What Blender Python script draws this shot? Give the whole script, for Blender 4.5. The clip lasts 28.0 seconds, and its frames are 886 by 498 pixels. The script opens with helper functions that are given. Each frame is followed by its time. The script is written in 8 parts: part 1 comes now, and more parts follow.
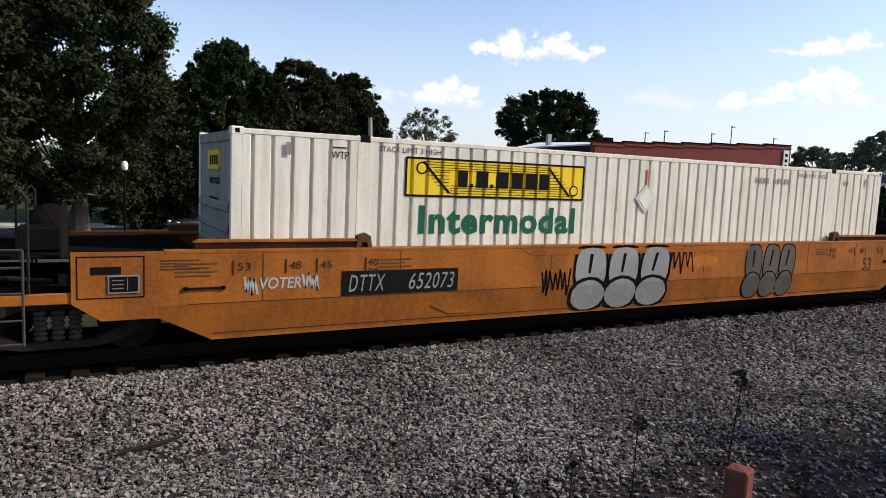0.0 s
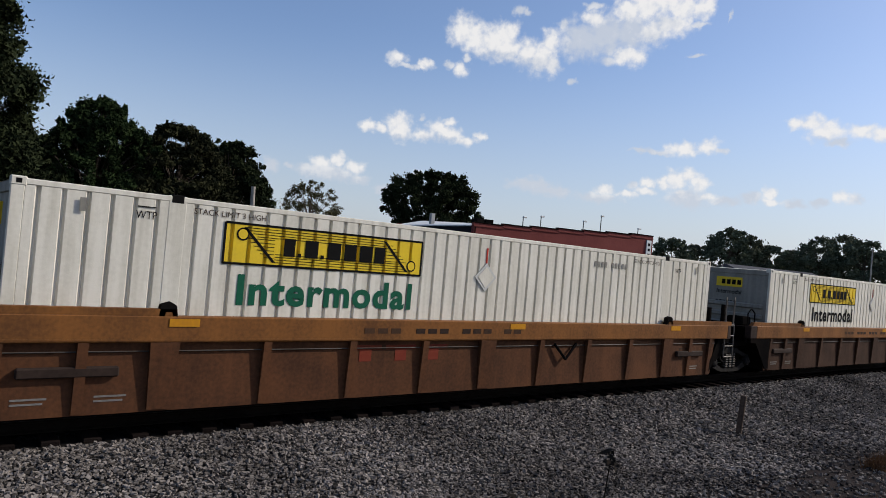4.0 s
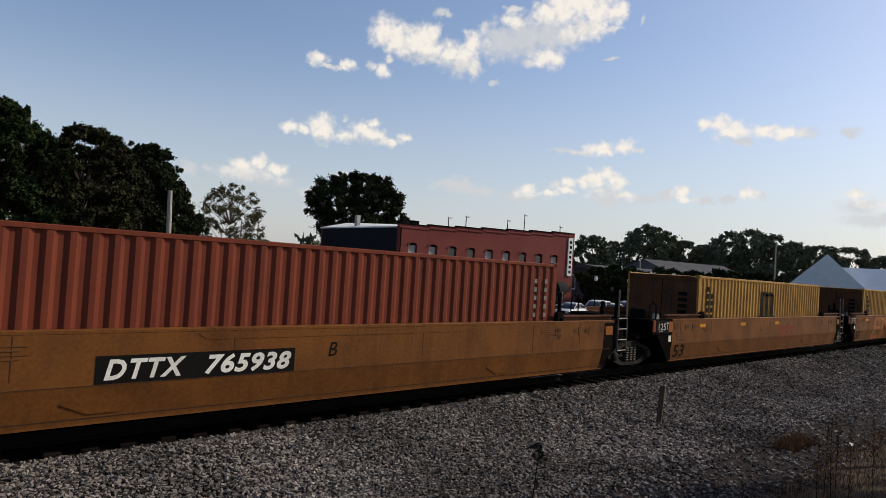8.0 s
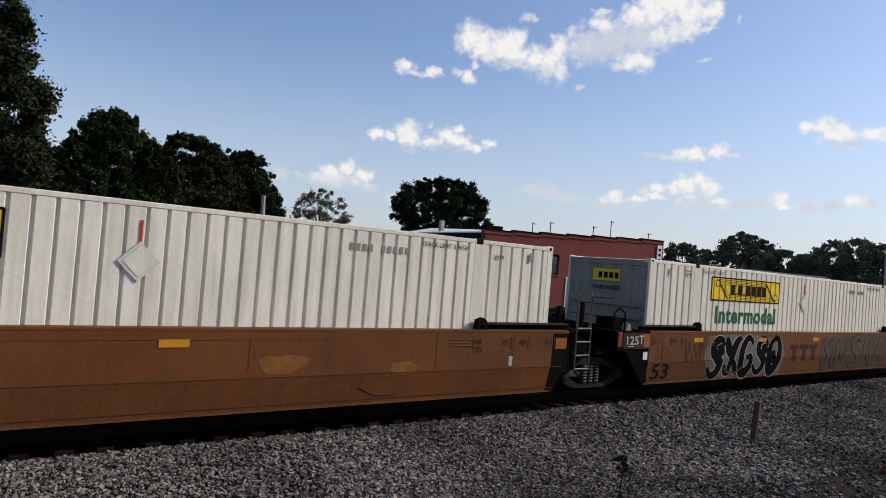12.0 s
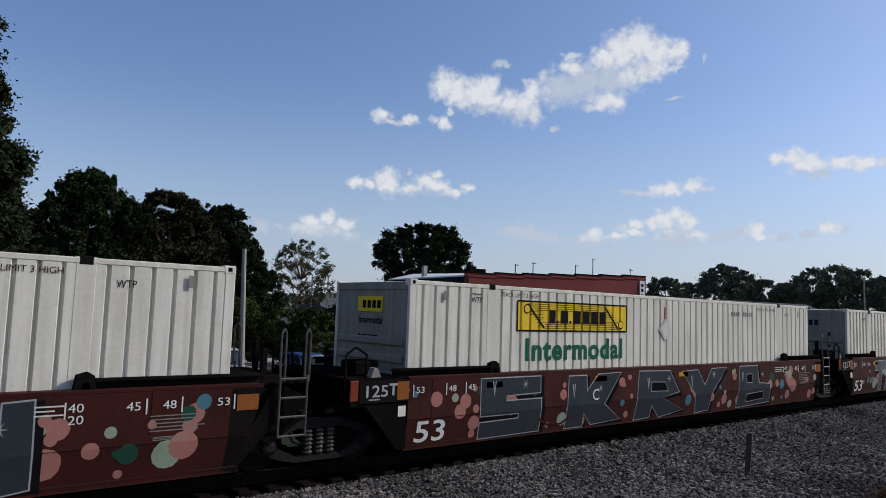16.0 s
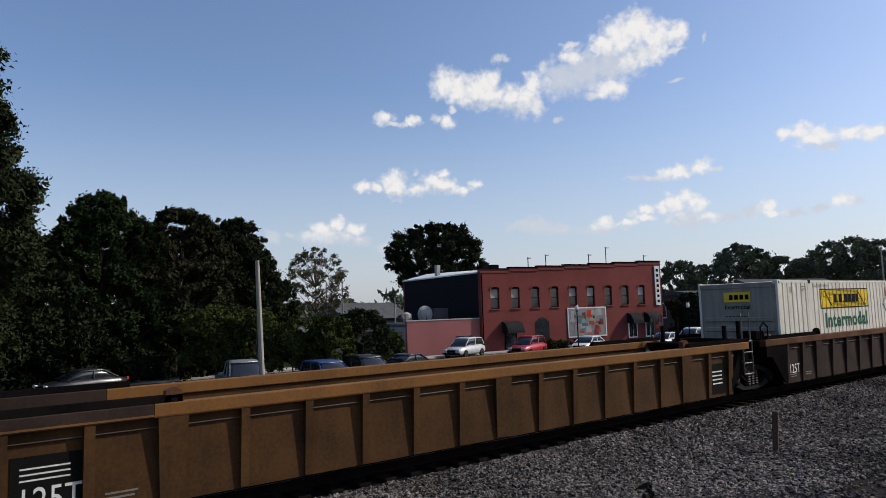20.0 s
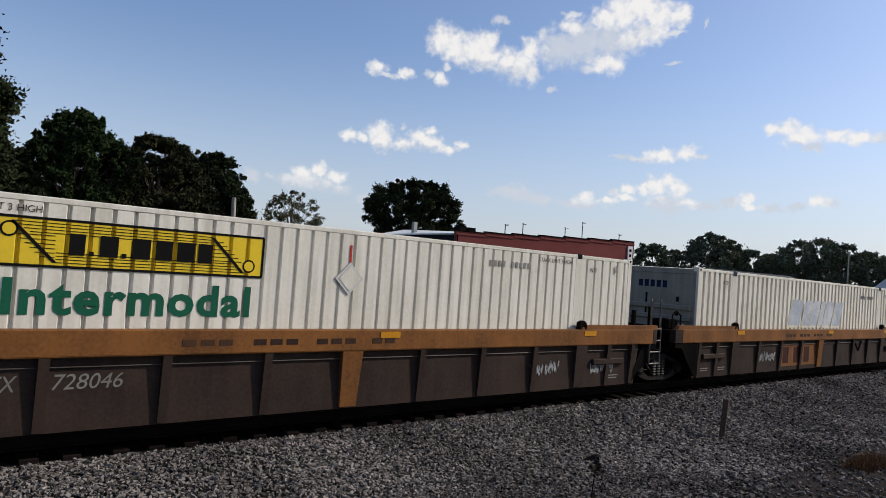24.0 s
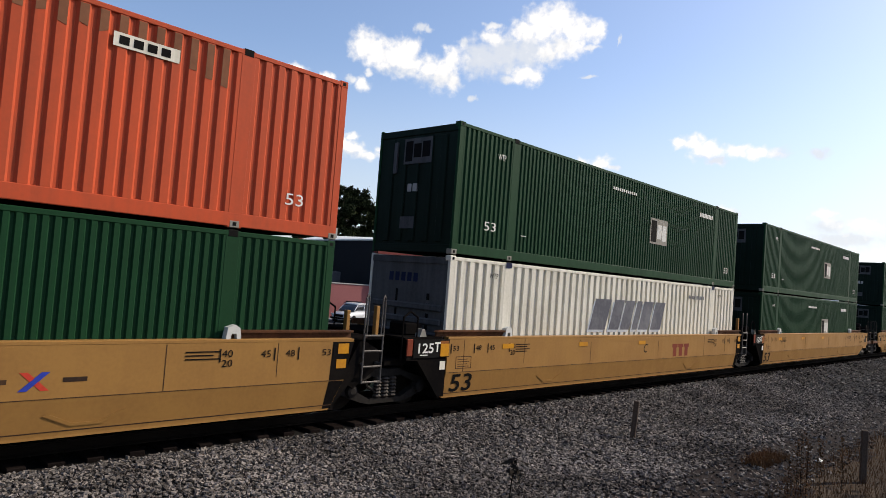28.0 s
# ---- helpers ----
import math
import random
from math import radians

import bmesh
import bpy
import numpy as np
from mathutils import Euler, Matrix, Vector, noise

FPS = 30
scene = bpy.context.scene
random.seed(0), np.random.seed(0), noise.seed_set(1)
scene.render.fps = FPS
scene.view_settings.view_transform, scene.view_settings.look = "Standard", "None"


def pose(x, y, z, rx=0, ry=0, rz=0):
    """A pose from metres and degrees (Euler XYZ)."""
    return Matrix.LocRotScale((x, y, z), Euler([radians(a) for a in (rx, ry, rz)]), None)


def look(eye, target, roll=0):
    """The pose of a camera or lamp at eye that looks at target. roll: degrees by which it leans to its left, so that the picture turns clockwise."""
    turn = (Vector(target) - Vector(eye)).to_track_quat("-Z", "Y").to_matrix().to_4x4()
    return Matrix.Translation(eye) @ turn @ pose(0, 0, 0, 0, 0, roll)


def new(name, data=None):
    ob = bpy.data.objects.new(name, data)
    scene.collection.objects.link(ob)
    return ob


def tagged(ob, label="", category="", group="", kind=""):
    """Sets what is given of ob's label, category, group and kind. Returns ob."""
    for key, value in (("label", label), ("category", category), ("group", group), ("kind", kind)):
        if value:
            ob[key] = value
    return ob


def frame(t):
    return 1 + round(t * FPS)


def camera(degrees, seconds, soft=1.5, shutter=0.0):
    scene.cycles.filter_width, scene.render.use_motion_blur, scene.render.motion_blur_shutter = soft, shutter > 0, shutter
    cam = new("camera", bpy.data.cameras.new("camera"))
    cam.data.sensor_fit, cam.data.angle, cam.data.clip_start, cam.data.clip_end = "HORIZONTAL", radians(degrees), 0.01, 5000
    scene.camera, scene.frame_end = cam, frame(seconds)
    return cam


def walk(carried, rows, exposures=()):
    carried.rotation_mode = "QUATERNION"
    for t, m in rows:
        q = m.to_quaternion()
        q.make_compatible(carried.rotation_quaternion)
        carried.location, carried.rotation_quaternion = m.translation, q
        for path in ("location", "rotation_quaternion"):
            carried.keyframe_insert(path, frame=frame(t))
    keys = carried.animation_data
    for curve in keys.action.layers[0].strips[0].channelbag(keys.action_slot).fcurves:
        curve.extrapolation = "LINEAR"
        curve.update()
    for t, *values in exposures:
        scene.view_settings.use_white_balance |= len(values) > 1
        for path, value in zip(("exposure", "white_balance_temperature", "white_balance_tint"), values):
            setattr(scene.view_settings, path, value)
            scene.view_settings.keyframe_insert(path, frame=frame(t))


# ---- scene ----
cam = camera(65.8, 28.0, soft=0.9)

# seconds, heading, pitch, roll in degrees; the camera stays at one spot above the gravel
PATH = [
    (0, -28.88, -6.11, -2.48),
    (0.5, -29.16, -0.72, -3.71),
    (1, -29.77, -2.22, -5.32),
    (1.5, -29.04, 1.17, -3.98),
    (2, -36.28, 6.48, -4.34),
    (2.5, -36.89, 2.89, -3.55),
    (3, -36.73, 4.40, -4.41),
    (3.5, -37.68, 1.18, -1.58),
    (4, -38.64, 0.85, -5.08),
    (4.5, -43.25, -1.38, -6.63),
    (6.5, -39.42, 1.14, -3.53),
    (7, -40.96, 0.92, -4.36),
    (7.5, -45.99, 1.54, -3.29),
    (8, -44.78, 1.41, -3.71),
    (8.5, -39.69, 1.53, -4.09),
    (9, -38.23, 2.64, -4.02),
    (9.5, -39.38, 4.86, -4.96),
    (10, -39.94, 4.44, -5.71),
    (10.5, -36.48, 2.53, -3.31),
    (11, -35.26, 2.63, -4.95),
    (11.5, -32.88, 1.23, -4.32),
    (12, -37.81, 1.37, -4.58),
    (12.5, -41.30, 0.67, -3.57),
    (13, -44.02, 2.70, -4.50),
    (13.5, -45.06, 4.26, -4.85),
    (15.5, -38.90, 5.50, -1.75),
    (16, -39.09, 5.20, -1.91),
    (16.5, -38.87, 4.70, -1.25),
    (17, -38.58, 4.69, -1.01),
    (17.5, -38.40, 3.98, -1.39),
    (18, -40.97, 4.85, -1.68),
    (18.5, -42.45, 4.90, -3.02),
    (18.8, -43.71, 4.12, -3.75),
    (19, -44.68, 3.59, -4.42),
    (19.5, -42.77, 3.27, -3.64),
    (20, -37.79, 5.09, 1.86),
    (20.5, -36.78, 3.54, -2.57),
    (22.5, -38.97, 2.86, -2.83),
    (23, -40.30, 1.94, -2.96),
    (23.5, -39.83, 0.17, -3.20),
    (24, -40.07, 1.68, -4.24),
    (24.5, -44.56, 3.02, -5.48),
    (25, -46.06, 1.65, -5.85),
    (25.5, -43.67, 2.74, -5.54),
    (26, -42.95, 1.91, -5.16),
    (26.5, -44.67, 2.65, -5.61),
    (27, -45.40, 2.88, -6.31),
    (28, -46.73, 2.71, -4.34),
]
EYE_Z = 2.63
EXPOSURES = [  # seconds, stops, kelvin, tint
    (0, 0.12, 6800, 10), (1, -0.20, 6650, 10), (2, -0.27, 6750, 10), (3, -0.40, 6650, 10), (4, -0.47, 6500, 10), (7, -0.40, 6850, 10),
    (8, -0.42, 7250, 10), (9, -0.28, 7800, 10), (10, -0.44, 7000, 10), (11, -0.5, 6700, 10), (12, -0.38, 6650, 10), (13, -0.43, 6700, 10),
    (15.5, -0.64, 6150, 10), (17, -0.64, 6200, 10), (19, -0.65, 6550, 10), (20, -0.44, 6600, 10), (23, -0.58, 6400, 10), (24, -0.42, 6600, 10),
    (25, -0.58, 6650, 10), (26, -0.52, 6600, 10), (27, -0.42, 6450, 10), (28, -0.05, 6950, 10),
]
walk(cam, [(t, pose(0, 0, EYE_Z, 90 + p, r, h)) for t, h, p, r in PATH], EXPOSURES)

# ---- sky, sun ----
SUN_AZ, SUN_EL = -27.0, 35.0   # degrees from +x towards +y, above the horizon
# puffs as heading, height, half width, half height, in degrees
HIGH_CLOUD = [
    (51.3, 18.6, 1.55, 1.34), (50.3, 18.2, 1.69, 1.43), (48.8, 17.9, 1.74, 1.43), (47.7, 18.8, 1.06, .93), (47.6, 17.5, 1.68, 1.17), (45.9, 17.3, 1.34, 1.17),
    (44.7, 16.9, 1.52, 1.35), (44.0, 18.2, .95, 1.15), (43.8, 16.6, .95, 1.08), (40.5, 20.1, 1.31, .6), (37.9, 20.6, 1.38, 1.19), (36.5, 21.1, 1.82, 1.77),
    (35.1, 21.6, 1.7, 1.5), (33.6, 20.8, 1.41, 1.33), (32.3, 20.7, .96, 1.07), (31.8, 20.9, .6, .74), (34.5, 19.6, 1.78, 1.18), (35.9, 19.1, 1.8, 1.11),
    (37.7, 17.3, 1.46, .88), (36.9, 17.2, .91, .61), (56.7, 16.0, .86, .59), (54.3, 15.7, .87, .36), (51.3, 15.6, .77, .64),
]
MIDDLE_CLOUDS = [
    (58.7, 10.4, .85, .42), (57.5, 10.3, .95, .42), (56.1, 10.9, 1.14, .93), (55.8, 10.2, 1.33, .75), (54.0, 10.1, 1.05, .51), (52.5, 10.7, 1.34, .79),
    (51.8, 11.3, .67, .42), (51.8, 10.3, 1.63, .66), (50.3, 10.0, .96, .47), (49.2, 10.4, .57, .42), (32.7, 10.3, 1.46, .58), (30.9, 10.5, .92, .57),
    (23.9, 12.3, 1.21, .7), (24.9, 12.2, .54, .5), (22.8, 11.7, 1.33, .82), (20.6, 11.7, 1.2, .56), (19.2, 11.5, 1.17, .51),
]
LOW_CLOUDS = [
    (33.1, 7.9, .94, .9), (32.2, 8.2, .77, .62), (31.4, 7.7, .76, .89), (34.0, 7.6, .61, .54), (35.3, 7.6, .7, .45), (38.6, 6.8, 1.0, .46), (26.3, 7.1, .47, .56),
    (21.5, 6.9, .71, .49), (60.9, 7.4, .83, .65), (62.1, 6.9, 1.2, .65), (59.3, 6.9, .84, .56), (54.1, 6.7, .66, .57), (14.4, 7.0, .8, .49), (11.9, 6.3, 1.24, .56),
    (35.5, 6.9, .95, .45), (32.5, 6.9, 1.1, .55), (30.8, 6.6, .9, .38), (36.8, 6.5, .95, .32), (26.2, 6.5, .75, .34),
]
HIGH_VEILS = [
    (41.4, 18.5, 2.35, 1.49), (39.5, 18.9, 2.32, 1.74), (37.5, 19.2, 2.05, 1.72), (40.7, 20.9, .75, .3), (32.6, 19.6, 1.04, .25), (39.1, 17.0, .92, .44),
    (55.7, 15.5, .96, .23), (52.3, 15.9, .48, .32), (50.9, 16.5, .29, .36), (46.8, 20.4, .58, .39), (46.0, 20.3, .38, .31), (43.1, 19.5, .57, .44),
    (30.1, 20.1, .13, .37), (32.4, 17.4, .6, .17), (42.0, 15.3, .37, .23), (54.2, 11.4, .24, .28), (34.6, 10.0, 1.75, .27), (36.1, 10.0, .89, .18),
    (30.0, 10.2, .66, .26), (22.1, 11.0, .95, .41), (18.0, 11.5, 1.0, .47), (15.0, 11.4, .88, .33),
]
LOW_VEILS = [
    (32.1, 6.5, 1.69, .98), (36.4, 7.2, .53, .32), (39.1, 6.1, 1.81, .46), (44.6, 6.8, 2.06, .56), (43.0, 6.4, 1.86, .47), (29.6, 6.4, 1.64, .35),
    (27.5, 6.7, .95, .43), (22.9, 6.6, .66, .37), (20.7, 6.8, .49, .41), (63.4, 6.5, .91, .46), (64.6, 6.5, .45, .28), (61.6, 6.3, 2.76, .65),
    (59.0, 6.0, .93, .37), (66.1, 6.4, .62, .55), (57.0, 5.3, .66, .42), (14.0, 6.1, 1.58, .66), (12.9, 5.2, 2.46, .57),
    (44.3, 6.8, 1.5, .45), (42.6, 6.5, 1.2, .4), (24.6, 6.3, .9, .3),
]
GREY_BASES = [   # where the clouds are thick and their undersides lie in shade
    (40.0, 18.5, 2.79, 1.97), (37.9, 19.0, 2.06, 1.51), (44.7, 16.4, 2.86, .72), (48.5, 16.9, 2.41, .54), (35.9, 18.7, 1.35, .86), (52.5, 9.9, 2.39, .33),
    (55.8, 9.7, 1.43, .28), (32.1, 6.4, 1.69, .89), (22.5, 11.0, 1.47, .37), (35.0, 19.7, 1.34, .68),
]


def make_world():
    world = bpy.data.worlds.new("sky")
    scene.world = world
    world.use_nodes = True
    nt = world.node_tree
    nt.nodes.clear()

    def node(kind, operation=None):
        n = nt.nodes.new(kind)
        if operation:
            n.operation = operation
        return n

    def math_(op, a, b=None, c=None, clamp=False):
        n = node("ShaderNodeMath", op)
        n.use_clamp = clamp
        for i, v in enumerate((a, b, c)):
            if v is None:
                continue
            if isinstance(v, (int, float)):
                n.inputs[i].default_value = v
            else:
                nt.links.new(v, n.inputs[i])
        return n.outputs[0]

    def step(value, lo, hi, top):
        n = node("ShaderNodeMapRange")
        n.interpolation_type = "SMOOTHSTEP"
        n.inputs["From Min"].default_value, n.inputs["From Max"].default_value, n.inputs["To Max"].default_value = lo, hi, top
        nt.links.new(value, n.inputs["Value"])
        return n.outputs[0]

    def noise_(vec, scale, detail, rough):
        n = node("ShaderNodeTexNoise")
        n.inputs["Scale"].default_value, n.inputs["Detail"].default_value, n.inputs["Roughness"].default_value = scale, detail, rough
        nt.links.new(vec, n.inputs["Vector"])
        return n

    sky = node("ShaderNodeTexSky")
    sky.sky_type, sky.sun_disc = "NISHITA", False
    sky.sun_elevation, sky.sun_rotation = radians(SUN_EL), radians(90 - SUN_AZ)
    sky.air_density, sky.dust_density, sky.ozone_density, sky.altitude = 1.0, 1.5, 4.5, 150
    coord = node("ShaderNodeTexCoord").outputs["Generated"]
    split = node("ShaderNodeSeparateXYZ")
    nt.links.new(coord, split.inputs[0])
    az = math_("MULTIPLY", math_("ARCTAN2", split.outputs[1], split.outputs[0]), 180 / math.pi)
    el = math_("MULTIPLY", math_("ARCSINE", split.outputs[2]), 180 / math.pi)
    flat = node("ShaderNodeCombineXYZ")
    nt.links.new(az, flat.inputs[0])
    nt.links.new(el, flat.inputs[1])
    # crinkled edges: the lookup is shifted by noise
    warp = noise_(flat.outputs[0], 1.1, 3.0, 0.5)
    shift = node("ShaderNodeVectorMath", "MULTIPLY_ADD")
    nt.links.new(warp.outputs["Color"], shift.inputs[0])
    shift.inputs[1].default_value = (1.3, 1.0, 0)
    base = node("ShaderNodeVectorMath", "SUBTRACT")
    nt.links.new(flat.outputs[0], base.inputs[0])
    base.inputs[1].default_value = (.65, .5, 0)
    nt.links.new(base.outputs[0], shift.inputs[2])
    shifted = node("ShaderNodeSeparateXYZ")
    nt.links.new(shift.outputs[0], shifted.inputs[0])

    def puffs(rows, blend):
        best = None
        for a, e, w, h in rows:   # one after another: each lookup waits for the puff before it
            spot = node("ShaderNodeCombineXYZ")
            nt.links.new(shifted.outputs[0], spot.inputs[0])
            nt.links.new(shifted.outputs[1], spot.inputs[1])
            if best is not None:
                nt.links.new(best, spot.inputs[2])
            place = node("ShaderNodeMapping")
            place.vector_type = "TEXTURE"
            place.inputs["Location"].default_value = (a, e, 0)
            place.inputs["Scale"].default_value = (w * 1.14, h * 1.16, 1e5)
            nt.links.new(spot.outputs[0], place.inputs["Vector"])
            far = node("ShaderNodeVectorMath", "LENGTH")
            nt.links.new(place.outputs[0], far.inputs[0])
            d = math_("SUBTRACT", 1.0, far.outputs["Value"])
            best = d if best is None else math_("SMOOTH_MAX", best, d, blend)
        return best

    curl = noise_(flat.outputs[0], 1.5, 4.0, 0.5).outputs[0]
    broken = math_("MULTIPLY", math_("SUBTRACT", curl, 0.53), 1.0)
    dense = math_("ADD", puffs(HIGH_CLOUD + MIDDLE_CLOUDS + LOW_CLOUDS, 0.12), broken)
    thin = math_("ADD", puffs(HIGH_VEILS + LOW_VEILS, 0.2), broken)
    body = math_("MAXIMUM", step(dense, -0.16, 0.72, 0.96), step(thin, -0.25, 0.7, 0.85))
    # low clouds drown in the haze over the horizon
    drown = step(el, 2.5, 9.0, 0.15)
    body = math_("MULTIPLY", body, math_("ADD", drown, 0.85))
    haze = step(el, 19.0, -2.0, 0.66)
    shade = step(puffs(GREY_BASES, 0.3), 0.0, 0.7, 1.0)
    light = math_("ADD", math_("SUBTRACT", 0.55, math_("MULTIPLY", shade, 0.5)), math_("MULTIPLY", math_("SUBTRACT", dense, 0.25), 0.6), clamp=True)
    light = math_("ADD", light, math_("MULTIPLY", math_("SUBTRACT", curl, 0.5), 0.7), clamp=True)
    tint = node("ShaderNodeValToRGB")
    tint.color_ramp.elements[0].position, tint.color_ramp.elements[0].color = 0.05, (0.66, 0.71, 0.80, 1)
    tint.color_ramp.elements[1].position, tint.color_ramp.elements[1].color = 0.85, (0.98, 0.97, 0.965, 1)
    nt.links.new(light, tint.inputs[0])

    def ground_(color, strength):
        n = node("ShaderNodeBackground")
        n.inputs["Strength"].default_value = strength
        if isinstance(color, tuple):
            n.inputs[0].default_value = color
        else:
            nt.links.new(color, n.inputs[0])
        return n.outputs[0]

    def mix_(fac, a, b):
        n = node("ShaderNodeMixShader")
        nt.links.new(fac, n.inputs[0])
        nt.links.new(a, n.inputs[1])
        nt.links.new(b, n.inputs[2])
        return n.outputs[0]

    hue = node("ShaderNodeMixRGB")
    hue.blend_type = "MULTIPLY"
    hue.inputs[0].default_value, hue.inputs[2].default_value = 1.0, (1.05, 0.985, 0.99, 1)
    nt.links.new(sky.outputs[0], hue.inputs[1])
    air = mix_(haze, ground_(hue.outputs[0], SKY_STRENGTH), ground_((0.70, 0.765, 0.88, 1), HAZE_STRENGTH))
    out = node("ShaderNodeOutputWorld")
    nt.links.new(mix_(body, air, ground_(tint.outputs[0], CLOUD_STRENGTH)), out.inputs[0])


SKY_STRENGTH, HAZE_STRENGTH, CLOUD_STRENGTH, SUN_STRENGTH = 0.203, 1.1, 1.22, 5.0
make_world()
sun = new("sun", bpy.data.lights.new("sun", "SUN"))
sun.data.energy, sun.data.angle, sun.data.color = SUN_STRENGTH, radians(0.55), (1.0, 0.94, 0.84)
_s = Vector((math.cos(radians(SUN_EL)) * math.cos(radians(SUN_AZ)), math.cos(radians(SUN_EL)) * math.sin(radians(SUN_AZ)), math.sin(radians(SUN_EL))))
sun.matrix_world = look(_s * 60, (0, 0, 0))

# ---- materials ----
MATS = {}


def mat(name, color, rough=0.6, metal=0.0, other=None, spread=0.5, scale=1.2, grain=18.0, bump=0.0, bump_scale=60.0,
        streak=0.0, vary=0.0, spec=0.08, island=0.0):
    """A worn surface: two colours mixed by large stains and by fine grain, upright streaks, fine relief."""
    if name in MATS:
        return MATS[name]
    m = bpy.data.materials.new(name)
    MATS[name] = m
    m.use_nodes = True
    nt = m.node_tree
    bsdf = nt.nodes["Principled BSDF"]
    other = other or tuple(c * 0.6 for c in color)
    tc = nt.nodes.new("ShaderNodeTexCoord").outputs["Object"]

    def noise_(sc, detail, vec):
        n = nt.nodes.new("ShaderNodeTexNoise")
        n.inputs["Scale"].default_value, n.inputs["Detail"].default_value = sc, detail
        nt.links.new(vec, n.inputs["Vector"])
        return n.outputs[0]

    def calc(op, a, b):
        n = nt.nodes.new("ShaderNodeMath")
        n.operation = op
        for i, v in enumerate((a, b)):
            if isinstance(v, (int, float)):
                n.inputs[i].default_value = v
            else:
                nt.links.new(v, n.inputs[i])
        return n.outputs[0]

    f = calc("ADD", calc("MULTIPLY", noise_(scale, 5.0, tc), 0.62), calc("MULTIPLY", noise_(grain, 3.0, tc), 0.38))
    if streak:
        mp = nt.nodes.new("ShaderNodeMapping")
        mp.inputs["Scale"].default_value = (5.0, 5.0, 0.35)
        nt.links.new(tc, mp.inputs["Vector"])
        f = calc("ADD", calc("MULTIPLY", f, 1 - streak), calc("MULTIPLY", noise_(1.6, 4.0, mp.outputs[0]), streak))
    ramp = nt.nodes.new("ShaderNodeMapRange")
    ramp.inputs["From Min"].default_value, ramp.inputs["From Max"].default_value = 0.41, 0.63
    ramp.inputs["To Max"].default_value = spread
    nt.links.new(f, ramp.inputs["Value"])
    fac = ramp.outputs[0]
    mix = nt.nodes.new("ShaderNodeMixRGB")
    mix.inputs[1].default_value, mix.inputs[2].default_value = (*color, 1), (*other, 1)
    nt.links.new(fac, mix.inputs[0])
    col = mix.outputs[0]
    if vary or island:
        hs = nt.nodes.new("ShaderNodeHueSaturation")
        if island:
            src = nt.nodes.new("ShaderNodeNewGeometry").outputs["Random Per Island"]
        else:
            src = nt.nodes.new("ShaderNodeObjectInfo").outputs["Random"]
        amount = island or vary
        nt.links.new(calc("ADD", calc("MULTIPLY", src, amount * 2), 1 - amount), hs.inputs["Value"])
        nt.links.new(col, hs.inputs["Color"])
        col = hs.outputs[0]
    nt.links.new(col, bsdf.inputs["Base Color"])
    nt.links.new(calc("ADD", calc("MULTIPLY", fac, 0.25), rough), bsdf.inputs["Roughness"])
    bsdf.inputs["Metallic"].default_value = metal
    bsdf.inputs["Specular IOR Level"].default_value = spec
    if bump:
        b = nt.nodes.new("ShaderNodeBump")
        b.inputs["Strength"].default_value, b.inputs["Distance"].default_value = bump, 0.02
        nt.links.new(noise_(bump_scale, 4.0, tc), b.inputs["Height"])
        nt.links.new(b.outputs[0], bsdf.inputs["Normal"])
    return m


M_WHITE = mat("white_container_paint", (0.69, 0.65, 0.555), 0.5, other=(0.42, 0.385, 0.30), spread=0.6, streak=0.55, bump=0.08, vary=0.05)
# shade of the end walls is put into this grey; small marks share it
M_ENDGREY = mat("grey_paint_with_end_shade", (0.26, 0.245, 0.21), 0.6, other=(0.13, 0.12, 0.10), spread=0.6, streak=0.4)
M_REDBOX = mat("red_container_paint", (0.150, 0.034, 0.018), 0.5, other=(0.070, 0.020, 0.013), spread=0.6, streak=0.5, vary=0.06)
M_ORANGEBOX = mat("orange_container_paint", (0.47, 0.075, 0.03), 0.45, other=(0.27, 0.06, 0.03), spread=0.55, streak=0.5)
M_YELLOWBOX = mat("yellow_container_paint", (0.37, 0.20, 0.045), 0.5, other=(0.18, 0.09, 0.03), spread=0.8, streak=0.16, vary=0.06)
M_GREENBOX = mat("green_container_paint", (0.008, 0.042, 0.016), 0.5, other=(0.005, 0.024, 0.010), spread=0.5, streak=0.4)
# darker copy of the container green: the shade on the ends is in its colour
M_GREENEND = mat("green_end_shade_painted", (0.005, 0.014, 0.009), 0.5, other=(0.004, 0.009, 0.006), spread=0.6, streak=0.4)
M_BROWNRED = mat("dull_red_brown_car_paint", (0.132, 0.049, 0.016), 0.55, other=(0.062, 0.025, 0.011), spread=0.7, scale=.6, streak=0.12, bump=0.08)
M_GDIM = mat("faded_brown_spray_paint", (0.075, 0.048, 0.032), 0.6, other=(0.045, 0.03, 0.022), spread=0.7)
M_GSWIRL = mat("pale_tan_spray_paint", (0.12, 0.106, 0.09), 0.6, other=(0.08, 0.07, 0.06), spread=0.7)
M_BROWNORANGE = mat("dull_brown_orange_car_paint", (0.160, 0.054, 0.020), 0.55, other=(0.075, 0.029, 0.014), spread=0.7, scale=.6, streak=0.12, bump=0.08)
M_ORANGE = mat("orange_car_paint", (0.32, 0.102, 0.017), 0.5, other=(0.13, 0.045, 0.012), spread=0.8, streak=0.16, bump=0.08, vary=0.08)
M_TAN = mat("yellow_tan_car_paint", (0.150, 0.056, 0.014), 0.5, other=(0.070, 0.027, 0.009), spread=0.85, streak=0.16, bump=0.06)
M_RUST = mat("faded_brown_car_paint", (0.105, 0.043, 0.019), 0.6, other=(0.042, 0.020, 0.012), spread=0.85, streak=0.16, bump=0.1, vary=0.08)
